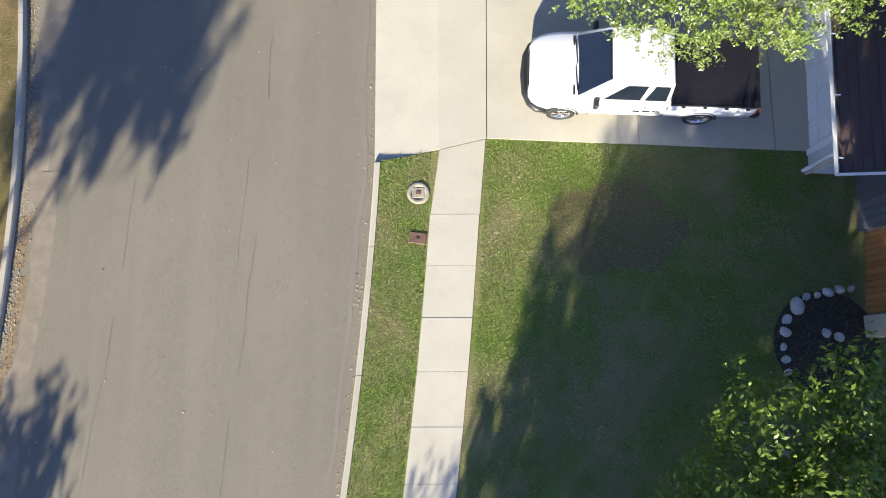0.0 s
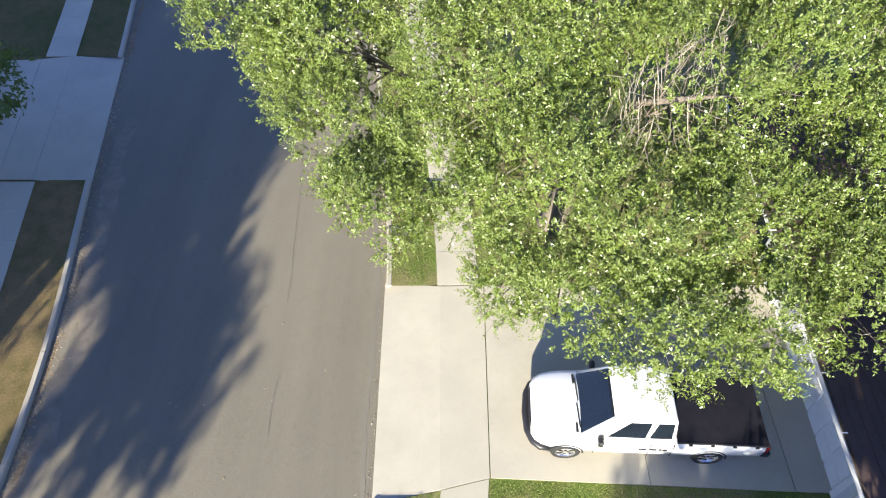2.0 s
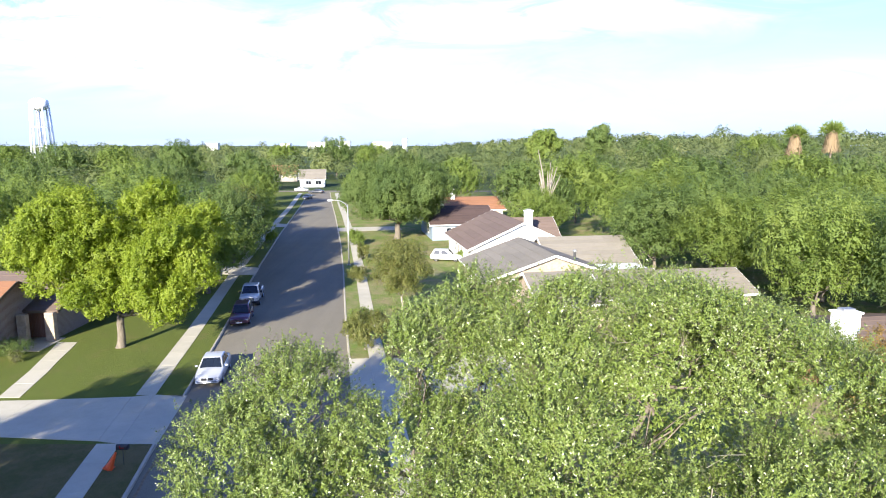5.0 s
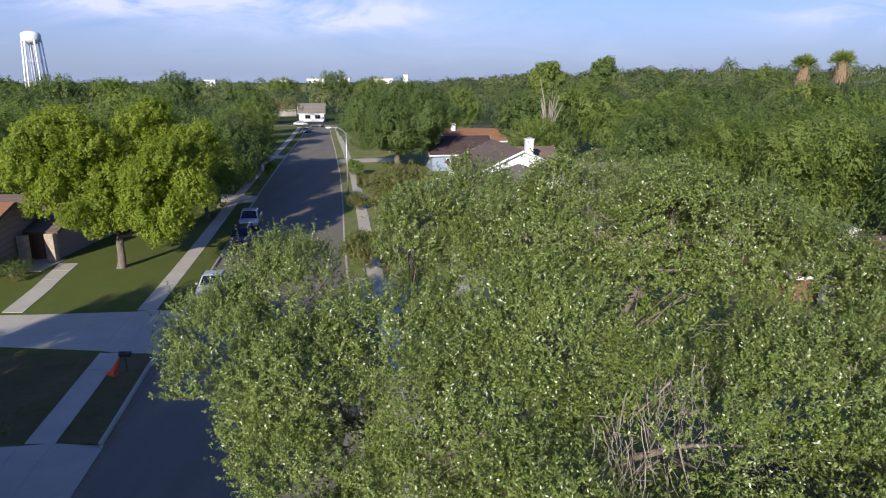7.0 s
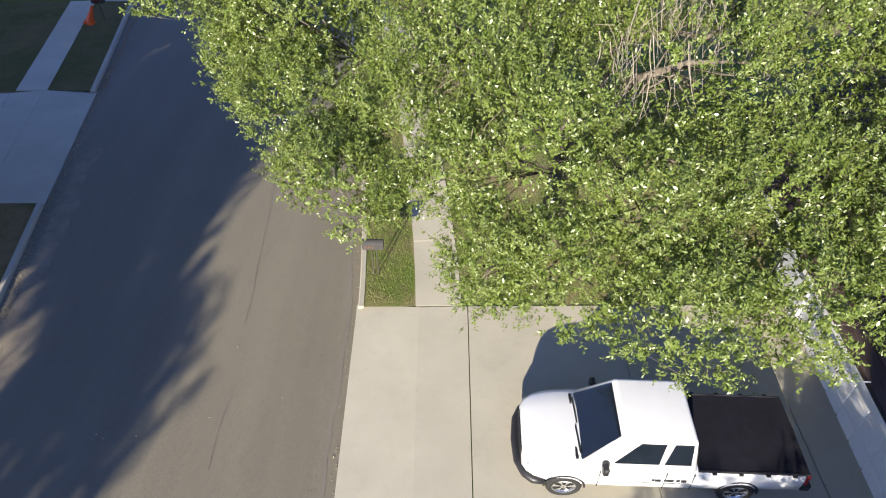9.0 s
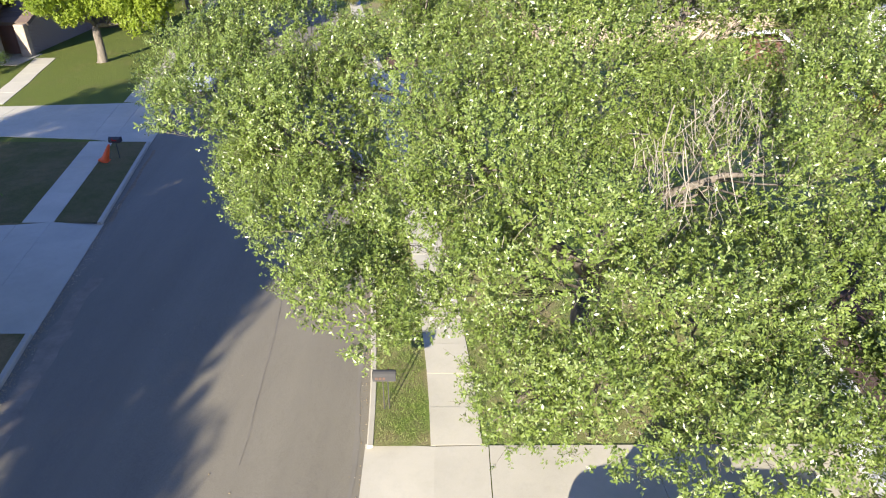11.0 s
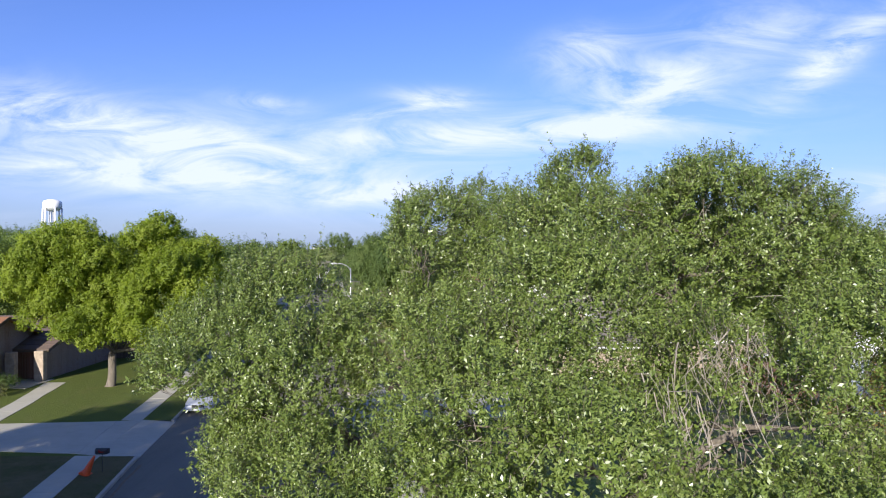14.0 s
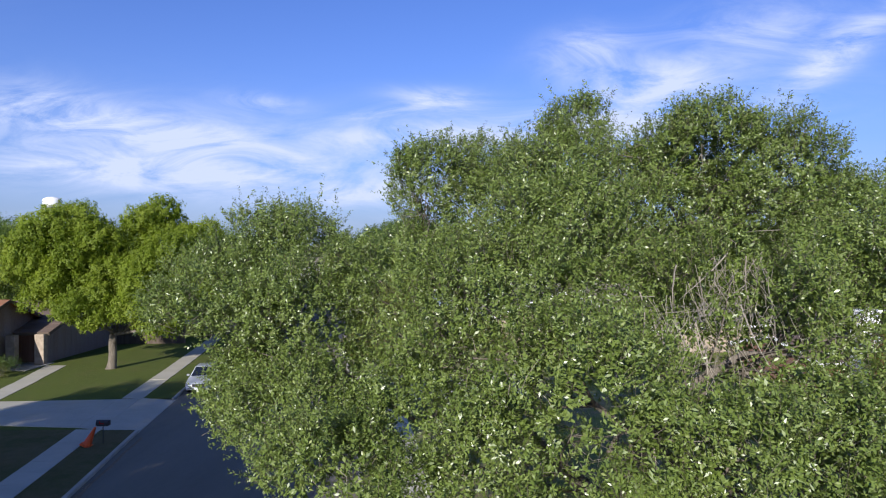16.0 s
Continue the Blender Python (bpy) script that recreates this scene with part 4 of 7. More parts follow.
# the big live oak beside the driveway
OAK_DENSITY = 74
OAK_AT = (3.4, 13.4, LAWN_Z)
OAK_LOBES = [
    (-5.0, 15.3, 7.5, 1.6, 2.0, 1.05), (-4.6, 14.3, 5.2, 0.75, 0.9, 0.75), (-4.85, 12.7, 7.35, 0.8, 0.8, 0.5), (-3.9, 13.5, 7.25, 1.0, 1.1, 0.8), (-4.0, 14.2, 5.6, 0.9, 1.0, 0.8), (-3.7, 16.3, 8.2, 1.8, 1.8, 1.4), (-2.7, 13.9, 6.8, 1.6, 1.7, 1.5),
    (-2.3, 11.7, 5.6, 1.2, 1.4, 0.9), (-3.3, 12.8, 5.4, 0.9, 1.0, 0.9), (-1.3, 10.2, 5.3, 0.9, 1.1, 0.7), (-1.3, 9.0, 5.4, 0.95, 0.9, 0.75), (-2.0, 10.0, 5.3, 0.8, 0.8, 0.65), (-0.5, 9.5, 5.2, 0.7, 0.7, 0.6), (-0.4, 11.0, 5.7, 1.2, 1.3, 1.0),
    (-0.6, 14.6, 7.6, 2.0, 1.9, 1.6), (-0.1, 15.9, 10.25, 0.95, 0.8, 0.95), (-0.45, 15.4, 9.9, 0.7, 0.7, 0.8), (1.2, 11.6, 7.2, 1.9, 2.0, 1.6),
    (0.9, 9.6, 5.6, 1.1, 1.1, 0.9), (1.3, 8.2, 4.5, 0.8, 1.1, 0.9), (2.0, 9.3, 6.5, 1.6, 1.6, 1.2), (2.7, 7.7, 4.9, 1.1, 1.2, 1.0),
    (3.0, 14.6, 9.9, 1.9, 1.7, 1.3), (3.3, 14.9, 11.35, 0.75, 0.6, 0.6), (2.6, 14.7, 10.9, 0.45, 0.45, 0.4), (5.1, 14.5, 10.6, 0.95, 0.9, 0.9), (6.3, 14.8, 10.5, 1.5, 1.5, 1.25),
    (7.4, 14.4, 10.05, 1.3, 1.5, 1.3), (5.6, 15.2, 9.6, 2.0, 1.8, 1.4), (9.8, 16.9, 9.0, 1.6, 1.6, 1.3), (9.2, 14.6, 9.0, 1.8, 1.8, 1.5), (5.1, 10.9, 7.3, 2.0, 2.0, 1.5),
    (7.8, 11.6, 7.6, 2.1, 2.0, 1.7), (4.0, 8.3, 5.8, 1.6, 1.5, 1.1), (6.3, 8.7, 5.8, 1.6, 1.6, 1.1), (4.4, 6.4, 5.1, 1.3, 1.2, 0.9),
    (6.2, 6.4, 5.2, 1.3, 1.1, 0.9), (8.2, 6.9, 5.5, 1.5, 1.5, 1.1), (6.5, 8.5, 5.4, 1.1, 1.0, 0.8), (6.3, 7.2, 5.2, 1.1, 1.0, 0.8), (9.0, 9.6, 6.4, 2.0, 2.0, 1.5), (10.6, 8.4, 6.0, 1.8, 1.9, 1.4), (11.4, 13.2, 8.0, 2.2, 2.4, 1.9),
    (1.4, 17.6, 9.5, 2.2, 2.2, 1.8), (6.0, 18.0, 9.5, 2.5, 2.4, 2.0), (8.4, 18.2, 9.0, 2.0, 2.0, 1.7), (2.6, 12.7, 8.7, 1.8, 1.6, 1.3)]
OAK_BARE = [(5.9, 12.6, 7.4, 0.5), (6.8, 13.0, 7.0, 0.6), (3.7, 9.6, 6.9, 0.8), (4.4, 10.0, 6.3, 0.8), (0.3, 12.2, 6.0, 0.8), (7.6, 9.6, 6.6, 0.8), (-1.6, 13.2, 6.2, 0.7), (2.4, 12.4, 7.4, 0.8), (2.9, 8.3, 6.1, 0.5)]
rng = np.random.default_rng(5)
# the open window of bare branches in the crown's face
OAK_WINDOW = [(3.2, 9.6, 7.1, 0.5), (3.6, 10.0, 7.6, 0.5), (4.3, 10.2, 8.1, 0.5), (4.9, 10.4, 8.3, 0.6), (5.4, 11.0, 8.2, 0.6), (4.3, 10.8, 7.4, 0.65), (5.0, 9.9, 7.6, 0.45), (4.0, 9.6, 7.0, 0.45)]
OAK_BARE += OAK_WINDOW + [ (0.7, 10.6, 6.6, 0.55), (0.2, 11.6, 6.9, 0.5), (-2.2, 12.6, 7.6, 0.5), (-1.9, 13.0, 8.0, 0.45), (6.2, 9.8, 7.0, 0.55), (-0.5, 14.0, 9.2, 0.5), (1.0, 14.6, 9.4, 0.45)]
OAK_BARE += [(4.6, 10.6, 8.2, 0.45), (5.2, 11.0, 7.9, 0.55), (5.6, 11.6, 8.5, 0.5), (5.0, 10.6, 7.3, 0.5), (6.2, 11.8, 8.7, 0.45), (0.6, 10.0, 6.9, 0.4)]
for k in range(40):
    lx, ly, lz, la, lb, lc = OAK_LOBES[(k * 7) % len(OAK_LOBES)]
    w = rng.uniform(-2.9, 0.3)
    OAK_BARE.append((lx + math.cos(w) * la * 0.85, ly + math.sin(w) * lb * 0.75, lz + lc * rng.uniform(0.1, 0.75), rng.uniform(0.22, 0.42)))
# spires of young growth that break the outline
for k in range(70):
    lx, ly, lz, la, lb, lc = OAK_LOBES[(k * 11) % 47]
    w, e = rng.uniform(0, 6.283), rng.uniform(0.2, 1.3)
    OAK_LOBES.append((lx + math.cos(w) * math.cos(e) * la, ly + math.sin(w) * math.cos(e) * lb, lz + math.sin(e) * lc * 1.02, rng.uniform(0.16, 0.30), rng.uniform(0.16, 0.30), rng.uniform(0.22, 0.42)))
oak_lobes = [(x - OAK_AT[0], y - OAK_AT[1], z - OAK_AT[2], a, b, c) for x, y, z, a, b, c in OAK_LOBES]
# the shaded inner mass behind the outer sprays
OAK_CORE = [(2.4, 14.6, 7.0, 3.2, 2.2, 2.0), (7.0, 14.8, 7.6, 3.4, 2.2, 2.2), (5.4, 10.8, 5.6, 3.2, 2.4, 1.4), (-2.2, 14.8, 6.1, 2.2, 1.9, 1.2), (9.4, 11.2, 5.8, 2.2, 2.2, 1.6), (1.2, 11.6, 5.6, 1.8, 1.8, 1.1),
            (5.4, 7.6, 4.7, 2.2, 1.2, 0.8), (4.6, 15.4, 9.0, 2.6, 1.4, 1.2), (8.6, 8.2, 4.9, 1.6, 1.6, 1.0), (4.4, 12.3, 7.3, 2.4, 0.9, 1.5), (-2.6, 14.4, 6.6, 2.0, 1.2, 1.1), (0.2, 12.6, 6.0, 1.6, 1.2, 1.0), (3.5, 14.9, 8.6, 2.6, 1.0, 1.0), (-4.6, 15.4, 6.7, 1.2, 1.4, 0.7)]
oak_core = [(x - OAK_AT[0], y - OAK_AT[1] + 0.4, z - OAK_AT[2] - 0.2, a * 0.86, b * 0.86, c * 0.86) for x, y, z, a, b, c in OAK_CORE]
oak_bare = [(x - OAK_AT[0], y - OAK_AT[1], z - OAK_AT[2], r) for x, y, z, r in OAK_BARE]
oak = thing("live_oak", pose(*OAK_AT), "large spreading live oak with small glossy leaves", "tree")
part("trunk", limb_mesh("trunk", rng, (0, 0, -0.1), (0.3, 0.0, 3.1), oak_lobes[:47], BARK, 0.36, 12), oak)
P, N, A, S, T = oak_shoots(rng, oak_lobes, OAK_DENSITY, 13, 0.064, oak_bare, 0.16)
inner_lobes = [(x, y, z, a * 0.74, b * 0.74, c * 0.74) for x, y, z, a, b, c in oak_lobes[:47]]
P2, N2, A2, S2, _ = oak_shoots(rng, inner_lobes, 17, 18, 0.085, oak_bare, 0.55)
P3, N3, A3, _ = crown_points(rng, oak_core, 3.0, 0.35, 22, 0.3, -0.9, 0.75)
part("crown", leaf_mesh("crown", np.concatenate([P, P2, P3]), np.concatenate([N, N2, N3]), np.concatenate([S, S2, np.full(len(P3), 0.13)]), OAK, rng, 0.42, np.concatenate([A * 3, A2 * 3, A3]), None, True), oak)
tagged(part("twig", stem_mesh("twig", T[::3], 0.0035, BARK), oak, "thin grey-brown shoots under the leaves"), kind="stuff")
# dry bare twigs that show through the gaps
v, f = [], []
for bx, by, bz, br in [q for q in oak_bare if q[0] + OAK_AT[0] > -1.5]:
    for k in range(int(5 * min(1, br / 0.45))):
        q = ball(rng, 1)[0] * br * rng.uniform(0.2, 1.0)
        s0 = Vector((bx + q[0], by + q[1] + 0.25, bz + q[2]))
        w = Vector((rng.normal() * 0.28, -0.1 + rng.normal() * 0.2, -0.15 + rng.normal() * 0.28))
        add_tube(v, f, [s0, s0 + w * 0.45 + Vector(rng.normal(size=3) * 0.07), s0 + w], [0.006, 0.005, 0.002], 4)
# bundles of dead strands that hang in the open window of the crown
for bx, by, bz, br in OAK_WINDOW:
    for k in range(11):
        p = Vector((bx - OAK_AT[0] + rng.normal() * br * 0.7, by - OAK_AT[1] + 0.15 + rng.normal() * 0.25, bz - OAK_AT[2] + br * rng.uniform(-0.1, 0.9)))
        w = Vector((rng.normal() * 0.35, -0.25 + rng.normal() * 0.2, -0.9)).normalized() * rng.uniform(0.10, 0.22)
        pts = [p]
        for j in range(5):
            w = w + Vector((rng.normal() * 0.035, rng.normal() * 0.03, -0.012))
            p = p + w
            pts.append(p)
        r = 0.013 if k % 8 == 0 else 0.0055
        add_tube(v, f, pts, [r, r * 0.95, r * 0.85, r * 0.7, r * 0.5, r * 0.3], 4)
tagged(part("twig_tangle", mesh("twig_tangle", v, f, TWIG), oak, "pale dry twigs in the crown's gaps"), kind="stuff")

# yellow-green ash on the lawn across the street
rng = np.random.default_rng(11)
ash_lobes = []
for cx, cy, cz, rx, ry, rz, n, q in ((-26.9, 46.6, 7.7, 4.3, 3.6, 4.1, 22, 1.55), (-19.4, 45.0, 6.0, 3.0, 2.6, 3.7, 16, 1.3), (-21.6, 48.4, 10.4, 2.3, 2.2, 1.8, 7, 1.2), (-18.2, 48.2, 8.6, 2.2, 2.2, 2.2, 8, 1.2), (-23.6, 47.6, 6.8, 2.0, 2.0, 2.4, 6, 1.2), (-24.6, 44.6, 4.6, 2.2, 1.6, 1.3, 6, 1.0)):
    ash_lobes += [(x + cx + 23.9, y + cy - 46.8, z, a, b, c) for x, y, z, a, b, c in round_lobes(rng, rx, ry, cz - rz, cz + rz, n, q)]
tree("ash_tree", (-23.9, 46.8, LAWN_Z), ash_lobes, "yellow-green rounded ash with a short brown trunk", ASH, BARK, rng, 2.5, 0.30,
     per_m2=7, clump_r=0.30, leaves=24, size=0.19, lump=0.35, slim=0.5, twigs=3, ragged=0.5, flutter=0.45, soft=True)

# dark oak past the street lamp
rng = np.random.default_rng(12)
tree("live_oak", (-6.9, 103.0, LAWN_Z), round_lobes(rng, 8.6, 7.5, 3.4, 12.6, 20, 3.0), "dark green broad live oak with forked trunk", WOOD_B, BARK, rng, 2.4, 0.5,
     per_m2=2.2, clump_r=0.6, leaves=44, size=0.26, lump=0.4, ragged=0.45, flutter=0.22, soft=True)
# small tree in front of the tan-roofed house
rng = np.random.default_rng(13)
tree("crape_myrtle", (-3.4, 57.8, LAWN_Z), round_lobes(rng, 3.1, 2.6, 1.6, 6.2, 13, 1.25), "small olive and rust-tinted flowering tree", OLIVE, PALE, rng, 1.3, 0.10,
     per_m2=5.0, clump_r=0.36, leaves=20, size=0.15, lump=0.4, soft=True)


# ---- vehicles ----
def shell(stations, mat, name="body", crown=0.03):
    """A car body lofted through (x, z bottom, z top, half width) stations."""
    v, f = [], []
    for x, zb, zt, w in stations:
        h = zt - zb
        ring = [(0.6 * w, zb), (0.93 * w, zb + 0.02), (w, zb + 0.18 * h), (1.015 * w, zb + 0.5 * h), (0.985 * w, zb + 0.8 * h),
                (0.94 * w, zt - 0.035), (0.84 * w, zt), (0.45 * w, zt + crown * 0.8), (0, zt + crown)]
        full = [(-y, z) for y, z in ring] + [(y, z) for y, z in reversed(ring[:-1])]
        v += [(x, y, z) for y, z in full]
    m = 17
    for i in range(len(stations) - 1):
        for k in range(m):
            a, b = i * m + k, i * m + (k + 1) % m
            f.append((a, b, b + m, a + m))
    f += [tuple(reversed(range(m))), tuple((len(stations) - 1) * m + k for k in range(m))]
    return mesh(name, v, f, mat, True)


def cabin(x0, x1, t0, t1, zb, zt, wb, wt, mat, name="cab"):
    """The glasshouse as a rounded frustum: base x0..x1, roof t0..t1."""
    bm = bmesh.new()
    low = [bm.verts.new((x, y, zb)) for x, y in ((x0, -wb), (x1, -wb), (x1, wb), (x0, wb))]
    top = [bm.verts.new((x, y, zt)) for x, y in ((t0, -wt), (t1, -wt), (t1, wt), (t0, wt))]
    for k in range(4):
        bm.faces.new((low[k], low[(k + 1) % 4], top[(k + 1) % 4], top[k]))
    bm.faces.new(top)
    bm.faces.new(list(reversed(low)))
    es = [e for e in bm.edges if not (e.verts[0] in low and e.verts[1] in low)]
    bmesh.ops.bevel(bm, geom=es, offset=0.075, segments=3, affect="EDGES", profile=0.6)
    return from_bm(name, bm, mat, True)


def pane(name, q, u0, u1, v0, v1, parent, mat, off=0.012, skew=0.0):
    """A glass pane on the quad q (four corners), from u0..u1, v0..v1 of it, a little proud."""
    q = [Vector(p) for p in q]
    n = (q[1] - q[0]).cross(q[3] - q[0]).normalized()

    def at(u, w):
        return q[0].lerp(q[1], u).lerp(q[3].lerp(q[2], u), w)
    c = [at(u0, v0), at(u1, v0), at(u1 - skew, v1), at(u0 + skew * 0.4, v1)]
    mid = sum(c, Vector()) / 4
    rim = []
    for p in c:
        rim.append(p + n * off)
    inner = [mid.lerp(p, 0.9) + n * (off + 0.006) for p in c]
    vs = rim + inner + [p - n * 0.01 for p in c]
    fs = [(4, 5, 6, 7)] + [(k, (k + 1) % 4, 4 + (k + 1) % 4, 4 + k) for k in range(4)] + [(8 + k, 8 + (k + 1) % 4, (k + 1) % 4, k) for k in range(4)]
    return part(name, mesh(name, vs, fs, mat), parent)


def wheel(parent, x, y, r, w, side):
    ob = part("wheel", mesh("hub", *hub_shape(r, w), BLACK), parent)
    ob.matrix_local = pose(x, y, r) @ pose(0, 0, 0, -90 * side, 0, 0)
    part("tyre", lathe_mesh("tyre", [(r * 0.66, -w / 2), (r * 0.93, -w / 2), (r, -w * 0.33), (r, w * 0.33), (r * 0.93, w / 2), (r * 0.66, w / 2), (r * 0.62, w * 0.3)], RUBBER, 24), ob)
    v, f = [], []
    for k in range(6):
        a = k * math.pi / 3
        for s, rr in ((-0.2, 0.15), (0.2, 0.15), (0.26, 0.63), (-0.26, 0.63)):
            v.append((math.cos(a + s * 0.9) * rr * r, math.sin(a + s * 0.9) * rr * r, w * 0.42 if rr < 0.3 else w * 0.36))
        b = k * 4
        f.append((b, b + 1, b + 2, b + 3))
    n0 = len(v)
    for rr, z in ((0.58, w * 0.3), (0.62, w * 0.48), (0.67, w * 0.48)):
        for k in range(24):
            a = 2 * math.pi * k / 24
            v.append((math.cos(a) * rr * r, math.sin(a) * rr * r, z))
    for i in range(2):
        for k in range(24):
            p, q = n0 + i * 24 + k, n0 + i * 24 + (k + 1) % 24
            f.append((p, q, q + 24, p + 24))
    n1 = len(v)
    v += [(math.cos(k * math.pi / 6) * 0.17 * r, math.sin(k * math.pi / 6) * 0.17 * r, w * 0.44) for k in range(12)]
    f.append(tuple(range(n1, n1 + 12)))
    part("rim", mesh("rim", v, f, CHROME), ob)
    return ob


def hub_shape(r, w):
    v, f = [], []
    add_tube(v, f, [(0, 0, -w * 0.4), (0, 0, w * 0.28)], [r * 0.64, r * 0.64], 20)
    return v, f


def arch(parent, x, y, r, side):
    """A dark wheel housing lip."""
    v, f = [], []
    for k in range(13):
        a = math.pi * k / 12
        for rr, dy in ((r * 1.02, -0.1), (r * 1.02, 0.012), (r * 1.14, 0.012)):
            v.append((x + math.cos(a) * rr, y + side * dy, r + math.sin(a) * rr))
    for k in range(12):
        for i in range(2):
            p = k * 3 + i
            f.append((p, p + 1, p + 4, p + 3))
    part("wheel_arch", mesh("wheel_arch", v, f, BLACK), parent)


def side_quad(x0, x1, t0, t1, zb, zt, wb, wt, s):
    if s < 0:
        return [(x0, -wb, zb), (x1, -wb, zb), (t1, -wt, zt), (t0, -wt, zt)]
    return [(x1, wb, zb), (x0, wb, zb), (t0, wt, zt), (t1, wt, zt)]


def pickup(at, rz, paint, label, near=True, tonneau=True, group=""):
    top = thing("pickup_truck", pose(*at, 0, 0, rz), label, "pickup truck", group)
    body = part("body", shell([(0.04, 0.55, 0.98, 0.84), (0.12, 0.42, 1.00, 0.90), (1.2, 0.40, 1.01, 0.925), (2.2, 0.38, 1.02, 0.93), (3.4, 0.36, 1.05, 0.93), (4.25, 0.36, 1.10, 0.925),
                               (4.7, 0.38, 1.08, 0.915), (5.0, 0.42, 1.05, 0.885), (5.2, 0.45, 1.02, 0.83), (5.34, 0.48, 0.97, 0.74), (5.43, 0.52, 0.90, 0.60)], paint), top)
    X = (2.16, 4.42, 2.26, 3.60, 1.0, 1.74, 0.875, 0.70)
    cab = part("cab", cabin(*X, paint), top)
    front = [(X[1], -X[6], X[4]), (X[1], X[6], X[4]), (X[3], X[7], X[5]), (X[3], -X[7], X[5])]
    back = [(X[0], X[6], X[4]), (X[0], -X[6], X[4]), (X[2], -X[7], X[5]), (X[2], X[7], X[5])]
    pane("windscreen", front, 0.06, 0.94, 0.06, 0.93, cab, GLASS, skew=0.03)
    pane("rear_window", back, 0.1, 0.9, 0.3, 0.9, cab, GLASS, skew=0.03)
    for s in (-1, 1):
        q = side_quad(*X, s)
        if s < 0:
            pane("rear_side_window", q, 0.06, 0.30, 0.22, 0.90, cab, GLASS)
            pane("door_window", q, 0.35, 0.80, 0.22, 0.90, cab, GLASS, skew=0.13)
        else:
            pane("rear_side_window", q, 0.70, 0.94, 0.22, 0.90, cab, GLASS)
            pane("door_window", q, 0.24, 0.65, 0.22, 0.90, cab, GLASS, skew=0.06)
    # mirrors on arms, handles, seams, trim
    for s in (-1, 1):
        bm = bmesh.new()
        add_box(bm, 3.86, s * 0.98 - 0.10, 1.06, 3.98, s * 0.98 + 0.10, 1.26, 0.03)
        add_box(bm, 3.90, s * 0.90 - 0.05, 1.10, 3.95, s * 0.90 + 0.05, 1.14, 0.01)
        part("mirror", from_bm("mirror", bm, BLACK), top, "black door mirror")
        bm = bmesh.new()
        add_box(bm, 2.88, s * 0.945 - 0.015, 0.86, 3.02, s * 0.945 + 0.015, 0.90, 0.006)
        part("door_handle", from_bm("door_handle", bm, paint), top)
        for xx in (2.72, 3.98, 2.2):
            part("door_seam", box_mesh("door_seam", xx - 0.006, s * 0.925 - 0.02, 0.45, xx + 0.006, s * 0.925 + 0.018, 0.99, BLACK), top)
        bm = bmesh.new()
        for k, wd in enumerate((0.10, 0.07, 0.12, 0.06, 0.11, 0.05)):
            xx = 2.32 + k * 0.12
            add_box(bm, xx, s * 0.94 - 0.004, 0.72 + 0.01 * (k % 2), xx + wd, s * 0.94 + 0.010, 0.79)
        add_box(bm, 2.25, s * 0.94 - 0.004, 0.66, 3.15, s * 0.94 + 0.008, 0.675)
        part("side_lettering", from_bm("side_lettering", bm, BLACK), top, "dark decal bars on the door")
        bm = bmesh.new()
        add_box(bm, 5.02, s * 0.66 - 0.13, 0.72, 5.36, s * 0.66 + 0.13, 0.90, 0.04)
        part("headlight", from_bm("headlight", bm, LAMP_GLASS), top)
        bm = bmesh.new()
        add_box(bm, 0.0, s * 0.82 - 0.06, 0.66, 0.06, s * 0.82 + 0.06, 0.96, 0.015)
        part("tail_light", from_bm("tail_light", bm, RED_LENS), top)
        for x in (4.60, 1.27):
            wheel(top, x, s * 0.82, 0.36, 0.24, s)
            arch(top, x, s * 0.925, 0.37, s)
    pts = [(4.98, -0.90, 0.5), (5.20, -0.86, 0.5), (5.36, -0.74, 0.5), (5.48, -0.48, 0.5), (5.52, 0, 0.5), (5.48, 0.48, 0.5), (5.36, 0.74, 0.5), (5.20, 0.86, 0.5), (4.98, 0.90, 0.5)]
    part("front_bumper", tube_mesh("front_bumper", pts, [0.07] + [0.095] * 7 + [0.07], BLACK, 8), top, "dark curved front bumper")
    part("cowl", box_mesh("cowl", 4.38, -0.74, 1.085, 4.44, 0.74, 1.112, BLACK, 0.01), top, "dark cowl strip under the windscreen")
    bm = bmesh.new()
    for k in range(4):
        add_box(bm, 5.36, -0.40, 0.64 + k * 0.065, 5.46, 0.40, 0.67 + k * 0.065, 0.006)
    add_box(bm, 5.34, -0.44, 0.61, 5.45, -0.40, 0.90)
    add_box(bm, 5.34, 0.40, 0.61, 5.45, 0.44, 0.90)
    part("grille", from_bm("grille", bm, BLACK), top)
    bm = bmesh.new()
    add_box(bm, -0.14, -0.88, 0.42, 0.06, 0.88, 0.60, 0.03)
    part("rear_bumper", from_bm("rear_bumper", bm, BLACK if tonneau else CHROME), top)
    if tonneau:
        v, f = [], []
        for i in range(10):
            x = 0.06 + 2.08 * i / 9
            for j in range(5):
                y = -0.86 + 1.72 * j / 4
                v.append((x, y, 1.035 + 0.022 * (1 - abs(j - 2) / 2) + (0.010 if i % 3 == 0 else 0)))
        for i in range(9):
            for j in range(4):
                p = i * 5 + j
                f.append((p, p + 5, p + 6, p + 1))
        part("bed_cover", mesh("bed_cover", v, f, VINYL, True), top, "black soft bed cover")
